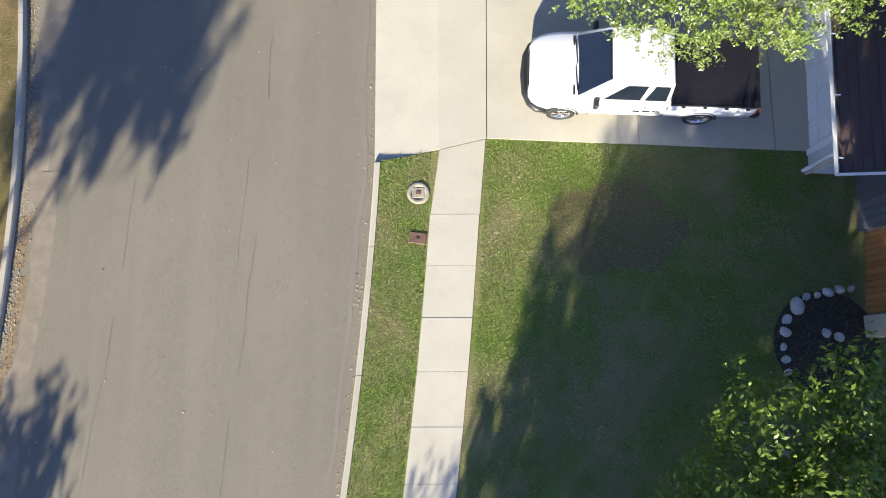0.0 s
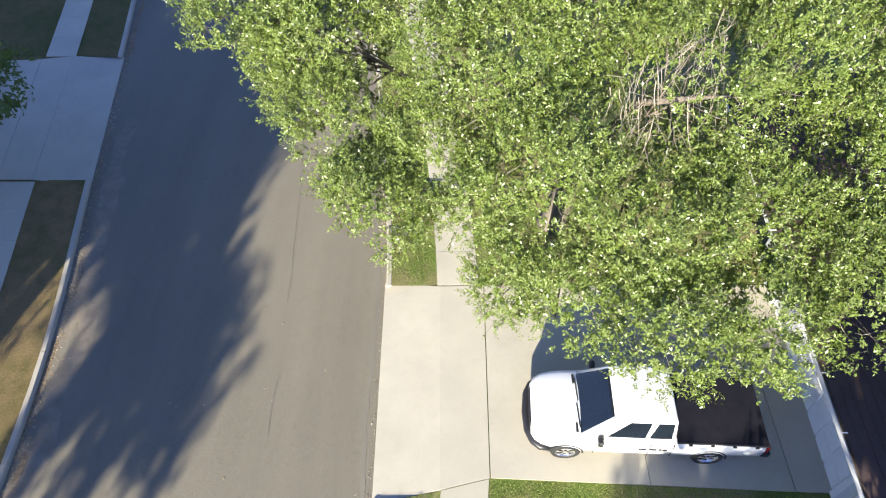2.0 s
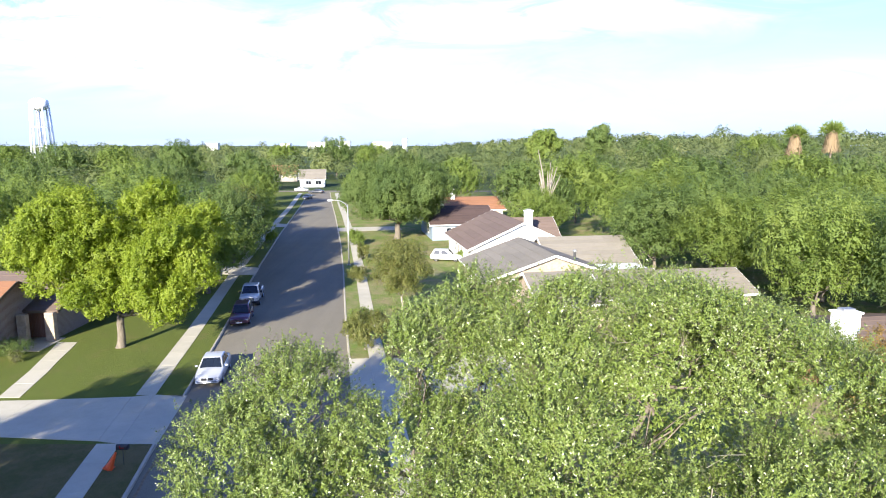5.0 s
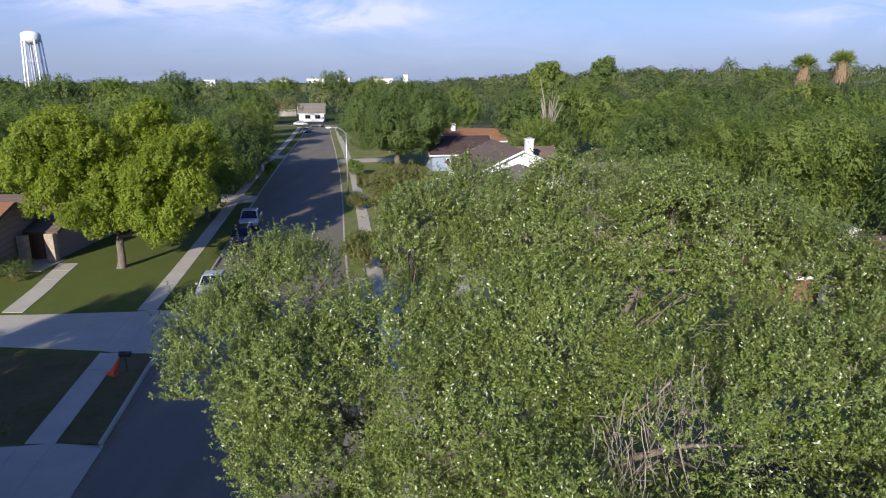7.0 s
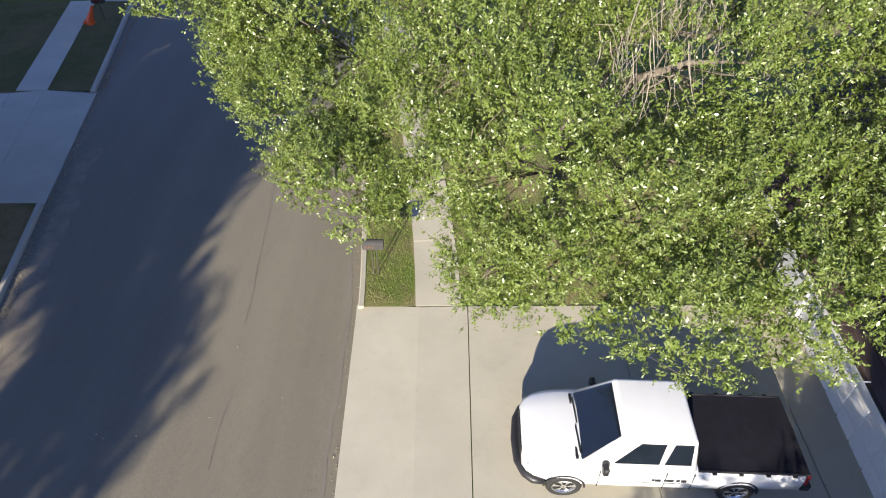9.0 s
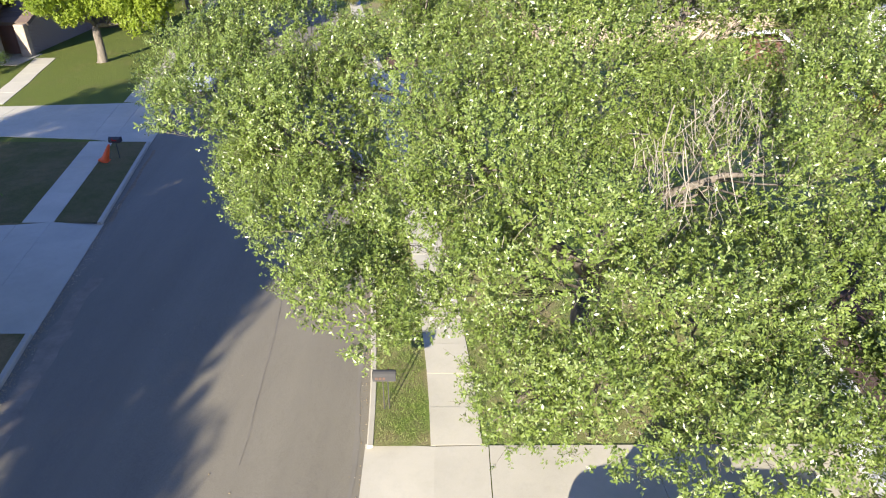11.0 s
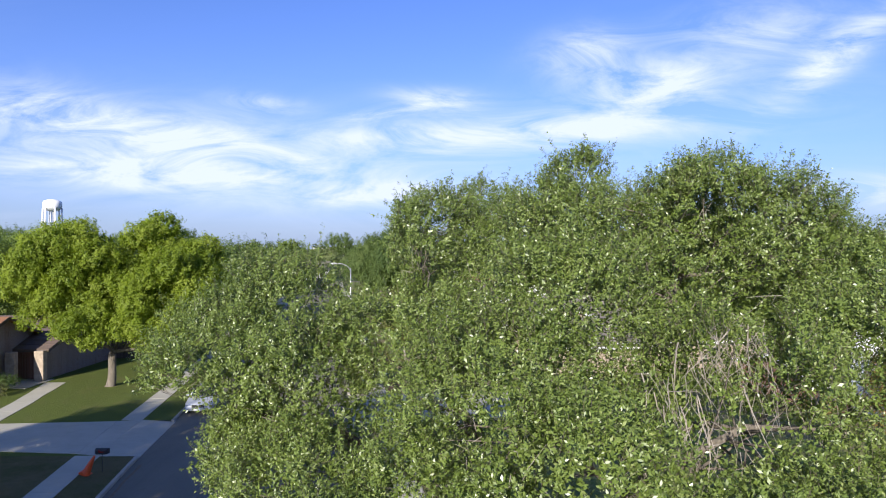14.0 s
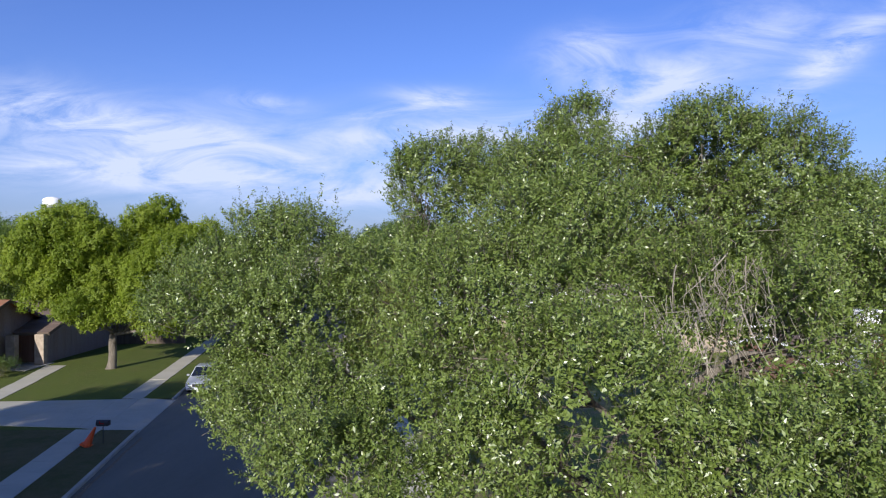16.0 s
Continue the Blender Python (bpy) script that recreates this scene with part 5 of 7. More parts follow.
        for s in (-1, 1):
            part("cover_rail", box_mesh("cover_rail", 0.05, s * 0.865 - 0.02, 1.0, 2.14, s * 0.865 + 0.02, 1.045, BLACK, 0.008), top)
            for k in range(4):
                part("cover_clip", box_mesh("cover_clip", 0.3 + k * 0.5, s * 0.90 - 0.03, 0.99, 0.38 + k * 0.5, s * 0.90 + 0.03, 1.03, BLACK, 0.005), top)
    else:
        bm = bmesh.new()
        add_box(bm, 0.14, -0.78, 0.99, 2.08, 0.78, 1.05)
        part("bed_liner", from_bm("bed_liner", bm, BLACK), top, "dark open bed")
    for s in (-1, 1):
        bm = bmesh.new()
        m = Matrix.Translation((4.36, s * 0.33, 1.118)) @ Matrix.Rotation(0.06, 4, "Z")
        add_box(bm, -0.012, -0.30, 0, 0.012, 0.30, 0.025, 0, m)
        part("wiper", from_bm("wiper", bm, BLACK), cab)
    return top


def sedan(at, rz, paint, label, L=4.4, H=1.38, W=0.85, hatch=False, group="", name="car"):
    top = thing(name, pose(*at, 0, 0, rz), label, "car", group)
    k = L / 4.4
    part("body", shell([(0.02, 0.42, 0.80, 0.72), (0.12, 0.32, 0.90, 0.80), (0.6 * k, 0.26, 0.94, W), (1.6 * k, 0.24, 0.93, W * 1.01), (2.8 * k, 0.24, 0.90, W * 1.01), (3.4 * k, 0.25, 0.84, W),
                        (4.0 * k, 0.28, 0.76, W * 0.96), (4.28 * k, 0.32, 0.68, W * 0.88), (4.38 * k, 0.36, 0.60, W * 0.78)], paint, crown=0.04), top)
    X = ((0.12 if hatch else 0.62) * k, 3.18 * k, (0.5 if hatch else 1.22) * k, 2.42 * k, 0.82, H, W * 0.94, W * 0.70)
    cab = part("cabin", cabin(*X, paint, "cabin"), top)
    front = [(X[1], -X[6], X[4]), (X[1], X[6], X[4]), (X[3], X[7], X[5]), (X[3], -X[7], X[5])]
    back = [(X[0], X[6], X[4]), (X[0], -X[6], X[4]), (X[2], -X[7], X[5]), (X[2], X[7], X[5])]
    pane("windscreen", front, 0.05, 0.95, 0.12, 0.93, cab, GLASS, skew=0.02)
    pane("rear_window", back, 0.08, 0.92, 0.2, 0.9, cab, GLASS, skew=0.02)
    for s in (-1, 1):
        q = side_quad(*X, s)
        a, b = ((0.10, 0.44), (0.49, 0.86)) if s < 0 else ((0.56, 0.90), (0.14, 0.51))
        pane("rear_side_window", q, *a, 0.2, 0.88, cab, GLASS, skew=0.05)
        pane("door_window", q, *b, 0.2, 0.88, cab, GLASS, skew=0.06)
        bm = bmesh.new()
        add_box(bm, 2.72 * k, s * (W + 0.09) - 0.09, 0.86, 2.84 * k, s * (W + 0.09) + 0.09, 0.98, 0.03)
        part("mirror", from_bm("mirror", bm, paint), top)
        bm = bmesh.new()
        add_box(bm, 4.14 * k, s * W * 0.66 - 0.18, 0.53, 4.37 * k, s * W * 0.66 + 0.18, 0.65, 0.03)
        part("headlight", from_bm("headlight", bm, LAMP_GLASS), top)
        bm = bmesh.new()
        add_box(bm, 0.0, s * W * 0.72 - 0.14, 0.6, 0.08, s * W * 0.72 + 0.14, 0.76, 0.02)
        part("tail_light", from_bm("tail_light", bm, RED_LENS), top)
        for x in (0.85 * k, 3.5 * k):
            wheel(top, x, s * (W - 0.10), 0.31, 0.20, s)
            arch(top, x, s * W, 0.32, s)
    bm = bmesh.new()
    add_box(bm, 4.28 * k, -0.36, 0.48, 4.41 * k, -0.03, 0.64, 0.02)
    add_box(bm, 4.28 * k, 0.03, 0.48, 4.41 * k, 0.36, 0.64, 0.02)
    part("grille", from_bm("grille", bm, BLACK), top, "dark twin grille")
    bm = bmesh.new()
    add_box(bm, 4.24 * k, -W * 0.84, 0.30, 4.44 * k, W * 0.84, 0.46, 0.05)
    part("front_bumper", from_bm("front_bumper", bm, paint), top)
    bm = bmesh.new()
    add_box(bm, 4.43 * k, -W * 0.7, 0.40, 4.45 * k, W * 0.7, 0.43)
    part("bumper_strip", from_bm("bumper_strip", bm, BLACK), top)
    bm = bmesh.new()
    add_box(bm, 4.43 * k, -0.26, 0.32, 4.455 * k, 0.26, 0.43, 0.005)
    add_box(bm, 4.45 * k, -0.18, 0.355, 4.46 * k, 0.18, 0.395)
    part("number_plate", from_bm("number_plate", bm, WHITE), top)
    return top


pickup((7.5, 6.62, WALK_Z), 177.6, PAINT_WHITE, "white pickup truck with black bed cover on the driveway")


def facing(y, off):
    """A pose at the west kerb, nose towards the south."""
    s = (XL(y + 2) - XL(y - 2)) / 4
    return (XL(y) + off, y, 0.0), -90 + math.degrees(math.atan(-s)) * 1.0


p, a = facing(43.2, 1.05)
sedan(p, a, PAINT_SILVER, "pale silver sedan parked at the kerb", group="cars parked at the kerb")
p, a = facing(56.6, 1.05)
sedan(p, a, PAINT_PLUM, "dark plum hatchback parked at the kerb", L=4.0, H=1.5, hatch=True, group="cars parked at the kerb")
p, a = facing(64.6, 1.1)
pickup(p, a, PAINT_SILVER, "pale silver pickup with an open bed parked at the kerb", tonneau=False, group="cars parked at the kerb")
sedan((-1.2, 83.5, WALK_Z), -8, PAINT_WHITE, "white hatchback on a neighbour's driveway", L=4.2, H=1.5, hatch=True)
sedan((XL(182) + 1.2, 182, 0.02), -97, PAINT_DARK, "dark car far down the street", group="far cars")
sedan((-36.0, 200, 0.02), 170, PAINT_DARK, "dark car near the cross street", L=4.6, group="far cars")
sedan((-47, 209, 0.02), 5, PAINT_SILVER, "grey car on the cross street", group="far cars")


# ---- mailboxes, cone, lids, lamp ----
def mailbox(at, rz, mat, label, tall, legs):
    top = thing("mailbox", pose(*at, 0, 0, rz), label, "mailbox")
    v, f = [], []
    prof = [(-0.11, 0.0), (-0.11, 0.13)] + [(-0.11 * math.cos(k * math.pi / 8), 0.13 + 0.11 * math.sin(k * math.pi / 8)) for k in range(1, 8)] + [(0.11, 0.13), (0.11, 0.0)]
    for x in (-0.27, 0.27):
        v += [(x, y, tall + z) for y, z in prof]
    n = len(prof)
    f += [(k, (k + 1) % n, n + (k + 1) % n, n + k) for k in range(n)] + [tuple(reversed(range(n))), tuple(range(n, 2 * n))]
    part("box", mesh("box", v, f, mat), top)
    bm = bmesh.new()
    add_box(bm, -0.285, -0.10, tall + 0.01, -0.27, 0.10, tall + 0.22, 0.006)
    part("door", from_bm("door", bm, mat), top)
    bm = bmesh.new()
    add_box(bm, -0.1, 0.112, tall + 0.08, 0.1, 0.122, tall + 0.11)
    add_box(bm, 0.07, 0.112, tall + 0.08, 0.1, 0.122, tall + 0.2)
    part("flag", from_bm("flag", bm, RED_LENS), top, "red signal flag")
    bm = bmesh.new()
    for k in range(3):
        add_box(bm, -0.22 + k * 0.09, -0.116, tall + 0.05, -0.16 + k * 0.09, -0.11, tall + 0.12)
    part("label_bars", from_bm("label_bars", bm, IRON), top, "rust-red number bars")
    for x in legs:
        bm = bmesh.new()
        add_box(bm, x - 0.014, -0.014, -0.1, x + 0.014, 0.014, tall, 0.003)
        part("post", from_bm("post", bm, POST_IRON), top)
    bm = bmesh.new()
    add_box(bm, -0.22, -0.09, tall - 0.025, 0.22, 0.09, tall - 0.001, 0.004)
    part("base_board", from_bm("base_board", bm, FENCE_OLD), top)
    return top


mailbox((-1.30, 12.21, LAWN_Z), 0, GREY_METAL, "dark grey metal mailbox on two thin posts by the kerb", 0.98, (-0.05, 0.07))
mailbox((-14.95, 28.75, LAWN_Z), 180, BLACK, "black metal mailbox on a post beside an orange cone", 0.80, (0.0,))

cone = thing("traffic_cone", pose(-15.45, 28.35, LAWN_Z + 0.06, 0, 26, 0), "orange traffic cone leaning beside the mailbox", "traffic cone")
part("cone_body", lathe_mesh("cone_body", [(0.19, 0.03), (0.17, 0.06), (0.05, 0.82), (0.035, 0.85), (0.03, 0.84)], ORANGE, 18), cone)
part("foot", box_mesh("foot", -0.22, -0.22, -0.06, 0.22, 0.22, 0.035, ORANGE, 0.02), cone)

lid = thing("meter_box", pose(-0.59, 4.02, LAWN_Z), "round concrete meter box with a square lid in the grass", "utility lid")
part("ring", lathe_mesh("ring", [(0.27, -0.08), (0.28, 0.02), (0.25, 0.035), (0.15, 0.03), (0.145, -0.02)], LIDSTONE, 20), lid)
part("lid_plate", box_mesh("lid_plate", -0.15, -0.13, 0.0, 0.15, 0.13, 0.04, LIDSTONE, 0.012), lid, "worn concrete lid")
part("reader_cap", box_mesh("reader_cap", -0.06, -0.05, 0.03, 0.06, 0.05, 0.055, IRON, 0.01), lid, "dark square reading port")
lid2 = thing("valve_cover", pose(-0.60, 2.9, LAWN_Z, 0, 0, -8), "rust-brown iron utility cover in the grass", "utility lid")
part("plate", box_mesh("plate", -0.21, -0.14, -0.05, 0.21, 0.14, 0.03, IRON, 0.015), lid2)
part("keyhole", lathe_mesh("keyhole", [(0.04, 0.02), (0.04, 0.036), (0.02, 0.036)], RUBBER, 10), lid2)


def street_lamp(at, rz):
    top = thing("street_lamp", pose(*at, 0, 0, rz), "tall grey metal street lamp with curved arm", "street lamp")
    part("pole", tube_mesh("pole", [(0, 0, -0.1), (0, 0, 4), (0, 0, 7.6)], [0.11, 0.09, 0.06], STEEL), top)
    part("foot_plate", box_mesh("foot_plate", -0.2, -0.2, 0, 0.2, 0.2, 0.05, STEEL, 0.01), top)
    part("arm", tube_mesh("arm", [(0, 0, 7.2), (-0.3, 0, 7.75), (-0.9, 0, 8.1), (-1.6, 0, 8.2), (-1.9, 0, 8.18)], [0.045, 0.045, 0.04, 0.04, 0.04], STEEL, 7), top)
    head = part("lamp_head", box_mesh("lamp_head", -2.45, -0.16, 8.10, -1.8, 0.16, 8.26, WHITE, 0.05), top)
    part("lens", box_mesh("lens", -2.4, -0.12, 8.03, -2.0, 0.12, 8.10, LAMP_GLASS, 0.02), head)
    return top


street_lamp((-11.45, 80.3, LAWN_Z), 8)


# ---- houses ----
def gable_block(top, x0, x1, y0, y1, eave, ridge, along, wall, roof, over=0.5, base=0.0, trim=WHITE, th=0.14, courses=0):
    """A block with walls, two roof slopes and barge boards. along: the axis of the ridge."""
    if along == "x":
        mid = (y0 + y1) / 2
        ends = [((x0, y0), (x0, y1), (x0, mid)), ((x1, y0), (x1, y1), (x1, mid))]
    else:
        mid = (x0 + x1) / 2
        ends = [((x0, y0), (x1, y0), (mid, y0)), ((x0, y1), (x1, y1), (mid, y1))]
    v, f = [], []
    for a, b, m in ends:
        v += [(*a, base), (*b, base), (*b, eave), (*m, ridge), (*a, eave)]
    f += [(0, 1, 2, 3, 4), (9, 8, 7, 6, 5), (0, 4, 9, 5), (1, 6, 7, 2)]
    part("wall", mesh("wall", v, f, wall), top)
    half = ((y1 - y0) if along == "x" else (x1 - x0)) / 2
    drop = (ridge - eave) * over / half
    for s in (-1, 1):
        if along == "x":
            lo = [(x0 - over, mid + s * (half + over)), (x1 + over, mid + s * (half + over))]
            hi = [(x1 + over, mid), (x0 - over, mid)]
        else:
            lo = [(mid + s * (half + over), y0 - over), (mid + s * (half + over), y1 + over)]
            hi = [(mid, y1 + over), (mid, y0 - over)]
        q = [Vector((*lo[0], eave - drop)), Vector((*lo[1], eave - drop)), Vector((*hi[0], ridge)), Vector((*hi[1], ridge))]
        rows = courses or 8
        n = (q[1] - q[0]).cross(q[3] - q[0]).normalized()
        if n.z < 0:
            n = -n
        v, f = [], []
        cols = max(1, int((q[1] - q[0]).length / (0.9 if courses else 4)))
        for i in range(rows):
            a, b = i / rows, (i + 1) / rows
            for j in range(cols):
                u0 = j / cols + (0.5 / cols if i % 2 and j else 0)
                u1 = (j + 1) / cols + (0.5 / cols if i % 2 and j < cols - 1 else 0)
                e0, e1 = q[0].lerp(q[1], u0), q[0].lerp(q[1], u1)
                r0, r1 = q[3].lerp(q[2], u0), q[3].lerp(q[2], u1)
                k = len(v)
                lift = 0.022 if courses else 0.03
                v += [e0.lerp(r0, a) + n * (th + lift), e1.lerp(r1, a) + n * (th + lift), e1.lerp(r1, b) + n * th, e0.lerp(r0, b) + n * th,
                      e0.lerp(r0, a) + n * (th - 0.02), e1.lerp(r1, a) + n * (th - 0.02)]
                f += [(k, k + 1, k + 2, k + 3), (k + 4, k + 5, k + 1, k)]
        k = len(v)
        v += [p + n * th * 0.95 for p in q] + list(q)
        f += [(k + 7, k + 6, k + 5, k + 4)] + [(k + i, k + 4 + i, k + 4 + (i + 1) % 4, k + (i + 1) % 4) for i in range(4)]
        part("roof", mesh("roof", v, f, roof), top)
        # fascia along the eave and barge boards up the ends
        for a, b in ((q[0], q[1]), (q[0], q[3]), (q[1], q[2])):
            w = n.cross((b - a).normalized()) * 0.03
            if (a + w - (q[0] + q[2]) / 2).length < (a - (q[0] + q[2]) / 2).length:
                w = -w
            vs = [a - n * 0.08, b - n * 0.08, b + n * (th + 0.01), a + n * (th + 0.01)]
            vs = vs + [p + w for p in vs]
            part("fascia", mesh("fascia", vs, [(0, 1, 2, 3), (7, 6, 5, 4), (0, 4, 5, 1), (1, 5, 6, 2), (2, 6, 7, 3), (3, 7, 4, 0)], trim), top)


def window(top, c, w, h, face, glass=GLASS):
    """A framed window on a wall that looks along face (unit x or y)."""
    m = Matrix.Translation(c) @ Matrix.Rotation(math.atan2(face[1], face[0]), 4, "Z")
    bm = bmesh.new()
    for b in ((-w / 2 - 0.06, -h / 2 - 0.06, w / 2 + 0.06, -h / 2), (-w / 2 - 0.06, h / 2, w / 2 + 0.06, h / 2 + 0.06), (-w / 2 - 0.06, -h / 2, -w / 2, h / 2),
              (w / 2, -h / 2, w / 2 + 0.06, h / 2), (-0.025, -h / 2, 0.025, h / 2)):
        add_box(bm, -0.02, b[0], b[1], 0.06, b[2], b[3], 0, m)
    fr = part("window", from_bm("window", bm, WHITE), top)
    bm = bmesh.new()
    add_box(bm, 0.0, -w / 2, -h / 2, 0.03, w / 2, h / 2, 0, m)
    part("pane", from_bm("pane", bm, glass), fr)


def chimney(top, x, y, z0, z1, w, d, mat):
    bm = bmesh.new()
    add_box(bm, x - w / 2, y - d / 2, z0, x + w / 2, y + d / 2, z1, 0.02)
    ch = part("chimney", from_bm("chimney", bm, mat), top)
    bm = bmesh.new()
    add_box(bm, x - w / 2 - 0.1, y - d / 2 - 0.1, z1, x + w / 2 + 0.1, y + d / 2 + 0.1, z1 + 0.12, 0.02)
    part("cap", from_bm("cap", bm, mat), ch)
    bm = bmesh.new()
    add_box(bm, x - w * 0.3, y - d * 0.3, z1 + 0.12, x + w * 0.3, y + d * 0.3, z1 + 0.3, 0.01)
    part("flue", from_bm("flue", bm, STEEL), ch)


# own house: garage, side wall and roof
home = thing("house", pose(9.0, 4.80, 0, 0, 0, -3), "brown-roofed house with a white garage door and gutter", "house")
# local: x into the house, y north
part("wall", box_mesh("wall", 0.0, -0.30, 0.0, 0.2, 0.28, 2.55, SIDING, 0.01), home, "pale grey garage corner")
part("wall", box_mesh("wall", 0.0, 5.6, 0.0, 0.2, 7.2, 2.55, SIDING, 0.01), home)
part("wall", box_mesh("wall", 0.0, 0.28, 2.2, 0.2, 5.6, 2.55, SIDING), home)
part("wall", box_mesh("wall", 0.2, -0.30, 0.0, 7.0, -0.12, 2.55, SIDING), home)
# recessed wall and its boards, coloured dark to stand for the shade there
part("wall", box_mesh("wall", 1.15, -1.7, 0.0, 1.3, -0.31, 2.5, SHADED_SIDING), home)
part("wall", box_mesh("wall", 1.31, -1.7, 0.0, 9.0, -1.55, 2.5, SIDING), home)
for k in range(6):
    part("siding_board", box_mesh("siding_board", 1.128, -1.68 + k * 0.23, 0.1, 1.149, -1.485 + k * 0.23, 2.45, SHADED_SIDING, 0.006), home)
door = part("garage_door", box_mesh("garage_door", 0.06, 0.30, 0.02, 0.10, 5.58, 2.18, WHITE), home, "white panelled garage door")
for r in range(4):
    for c in range(8):
        part("panel", box_mesh("panel", 0.035, 0.36 + c * 0.65, 0.06 + r * 0.53, 0.062, 0.96 + c * 0.65, 0.53 + r * 0.53, WHITE, 0.012), door)
for a, b, z0, z1 in ((0.14, 0.30, 0.0, 2.3), (5.58, 5.74, 0.0, 2.3), (0.30, 5.58, 2.18, 2.3)):
    part("trim", box_mesh("trim", -0.03, a, z0, 0.02, b, z1, WHITE, 0.008), home)
part("corner_post", box_mesh("corner_post", -0.12, -0.34, 0.0, 0.0, -0.16, 2.45, CREAM, 0.01), home, "tan corner board")
# roof: slope rising from the eave at the front
rv2, rf2 = [], []
EX0, EX1, EY0, EY1, EZ, SL = -0.60, 7.95, -1.0, 12.0, 2.42, 0.30
rows, cols = 46, 40
for i in range(rows):
    for j in range(cols):
        xa, xb = EX0 + (EX1 - EX0) * i / rows, EX0 + (EX1 - EX0) * (i + 1) / rows
        sh = 0.5 * (EY1 - EY0) / cols if i % 2 else 0
        ya, yb = max(EY0, EY0 + (EY1 - EY0) * j / cols - sh), min(EY1, EY0 + (EY1 - EY0) * (j + 1) / cols - (sh if j < cols - 1 else 0))
        za, zb = EZ + (xa - EX0) * SL, EZ + (xb - EX0) * SL
        j2 = random.uniform(0.016, 0.026)
        k = len(rv2)
        rv2 += [(xa, ya, za + j2), (xa, yb, za + j2), (xb, yb, zb + 0.003), (xb, ya, zb + 0.003), (xa, ya, za - 0.01), (xa, yb, za - 0.01)]
        rf2 += [(k, k + 3, k + 2, k + 1), (k + 4, k, k + 1, k + 5)]
part("roof", mesh("roof", rv2, rf2, ROOF_DARK), home, "dark brown shingle roof")
part("roof_deck", mesh("roof_deck", [(EX0, EY0, EZ), (EX0, EY1, EZ), (EX1, EY1, EZ + 8.55 * SL), (EX1, EY0, EZ + 8.55 * SL), (EX0, EY0, EZ - 0.12), (EX0, EY1, EZ - 0.12), (EX1, EY1, EZ + 8.43 * SL), (EX1, EY0, EZ + 8.43 * SL)],
                       [(0, 1, 2, 3), (7, 6, 5, 4), (0, 4, 5, 1), (1, 5, 6, 2), (2, 6, 7, 3), (3, 7, 4, 0)], FENCE_OLD), home)
# gutter along the eave and the south edge, with brackets
gut = part("gutter", box_mesh("gutter", EX0 - 0.11, EY0 - 0.02, EZ - 0.10, EX0 - 0.095, EY1, EZ + 0.03, WHITE, 0.006), home, "white rain gutter")
part("gutter_floor", box_mesh("gutter_floor", EX0 - 0.085, EY0 - 0.02, EZ - 0.10, EX0 - 0.002, EY1, EZ - 0.085, STEEL), gut)
for k in range(9):
    part("bracket", box_mesh("bracket", EX0 - 0.10, EY0 + 0.3 + k * 1.4, EZ + 0.025, EX0 + 0.03, EY0 + 0.318 + k * 1.4, EZ + 0.04, WHITE), gut)
v = [(EX0 - 0.1, EY0 - 0.05, EZ - 0.1), (EX1, EY0 - 0.05, EZ + 8.55 * SL - 0.1), (EX1, EY0 - 0.05, EZ + 8.55 * SL + 0.06), (EX0 - 0.1, EY0 - 0.05, EZ + 0.06)]
part("drip_edge", mesh("drip_edge", v + [(x, y + 0.02, z) for x, y, z in v], [(0, 1, 2, 3), (7, 6, 5, 4), (0, 4, 5, 1), (1, 5, 6, 2), (2, 6, 7, 3), (3, 7, 4, 0)], WHITE), home)
part("downpipe", tube_mesh("downpipe", [(EX0 - 0.05, EY0 + 0.15, EZ - 0.1), (EX0 + 0.3, EY0 + 0.35, EZ - 0.35), (-0.14, 0.1 - 0.34, EZ - 0.5), (-0.14, 0.1 - 0.34, 0.1)], [0.045] * 4, WHITE, 6, False), home, "white downpipe")
m = pose(1.25, 2.2, EZ + 1.85 * SL + 0.1, 0, -16.7, 76)
bm = bmesh.new()
add_box(bm, -0.95, -0.05, -0.03, 0.95, 0.05, 0.03, 0.012)
plank = tagged(new("roof_plank", from_bm("roof_plank", bm, SIDING)), "pale weathered plank lying on the shingle roof", "plank")
plank.matrix_world = pose(9.0, 4.80, 0, 0, 0, -3) @ m


def fence(name, x0, y0, x1, y1, h, mat, label, gap=0.012):
    """A board fence between two points, each board a piece of its own, on rails."""
    L = math.hypot(x1 - x0, y1 - y0)
    top = thing(name, pose(x0, y0, LAWN_Z - 0.02, 0, 0, math.degrees(math.atan2(y1 - y0, x1 - x0))), label, "fence")
    n = max(1, int(L / 0.15))
    w = L / n
    shared = box_mesh("board", 0, 0, 0, w - gap, 0.022, h, mat, 0.004)
    for i in range(n):
        b = part("board", shared, top)
        b.location = (i * w, random.uniform(0, 0.006), random.uniform(-0.02, 0.02))
    for z in (0.3, h - 0.35):
        part("rail", box_mesh("rail", 0, 0.03, z, L, 0.07, z + 0.09, mat), top)
    for i in range(int(L / 2.4) + 1):
        x = min(i * 2.4, L - 0.1)
        part("post", box_mesh("post", x, 0.072, 0, x + 0.09, 0.16, h + 0.04, mat, 0.006), top)
    return top


fence("board_fence", 10.2, 3.0, 10.0, 1.06, 1.75, FENCE_NEW, "orange-brown cedar board fence beside the house")
pier = thing("brick_pier", pose(10.15, 0.75, LAWN_Z), "pale grey masonry pier at the end of the fence", "pier")
part("shaft", box_mesh("shaft", -0.22, -0.26, -0.1, 0.22, 0.26, 1.7, KERB, 0.02), pier)
part("cap", box_mesh("cap", -0.27, -0.31, 1.7, 0.27, 0.31, 1.8, KERB, 0.02), pier)

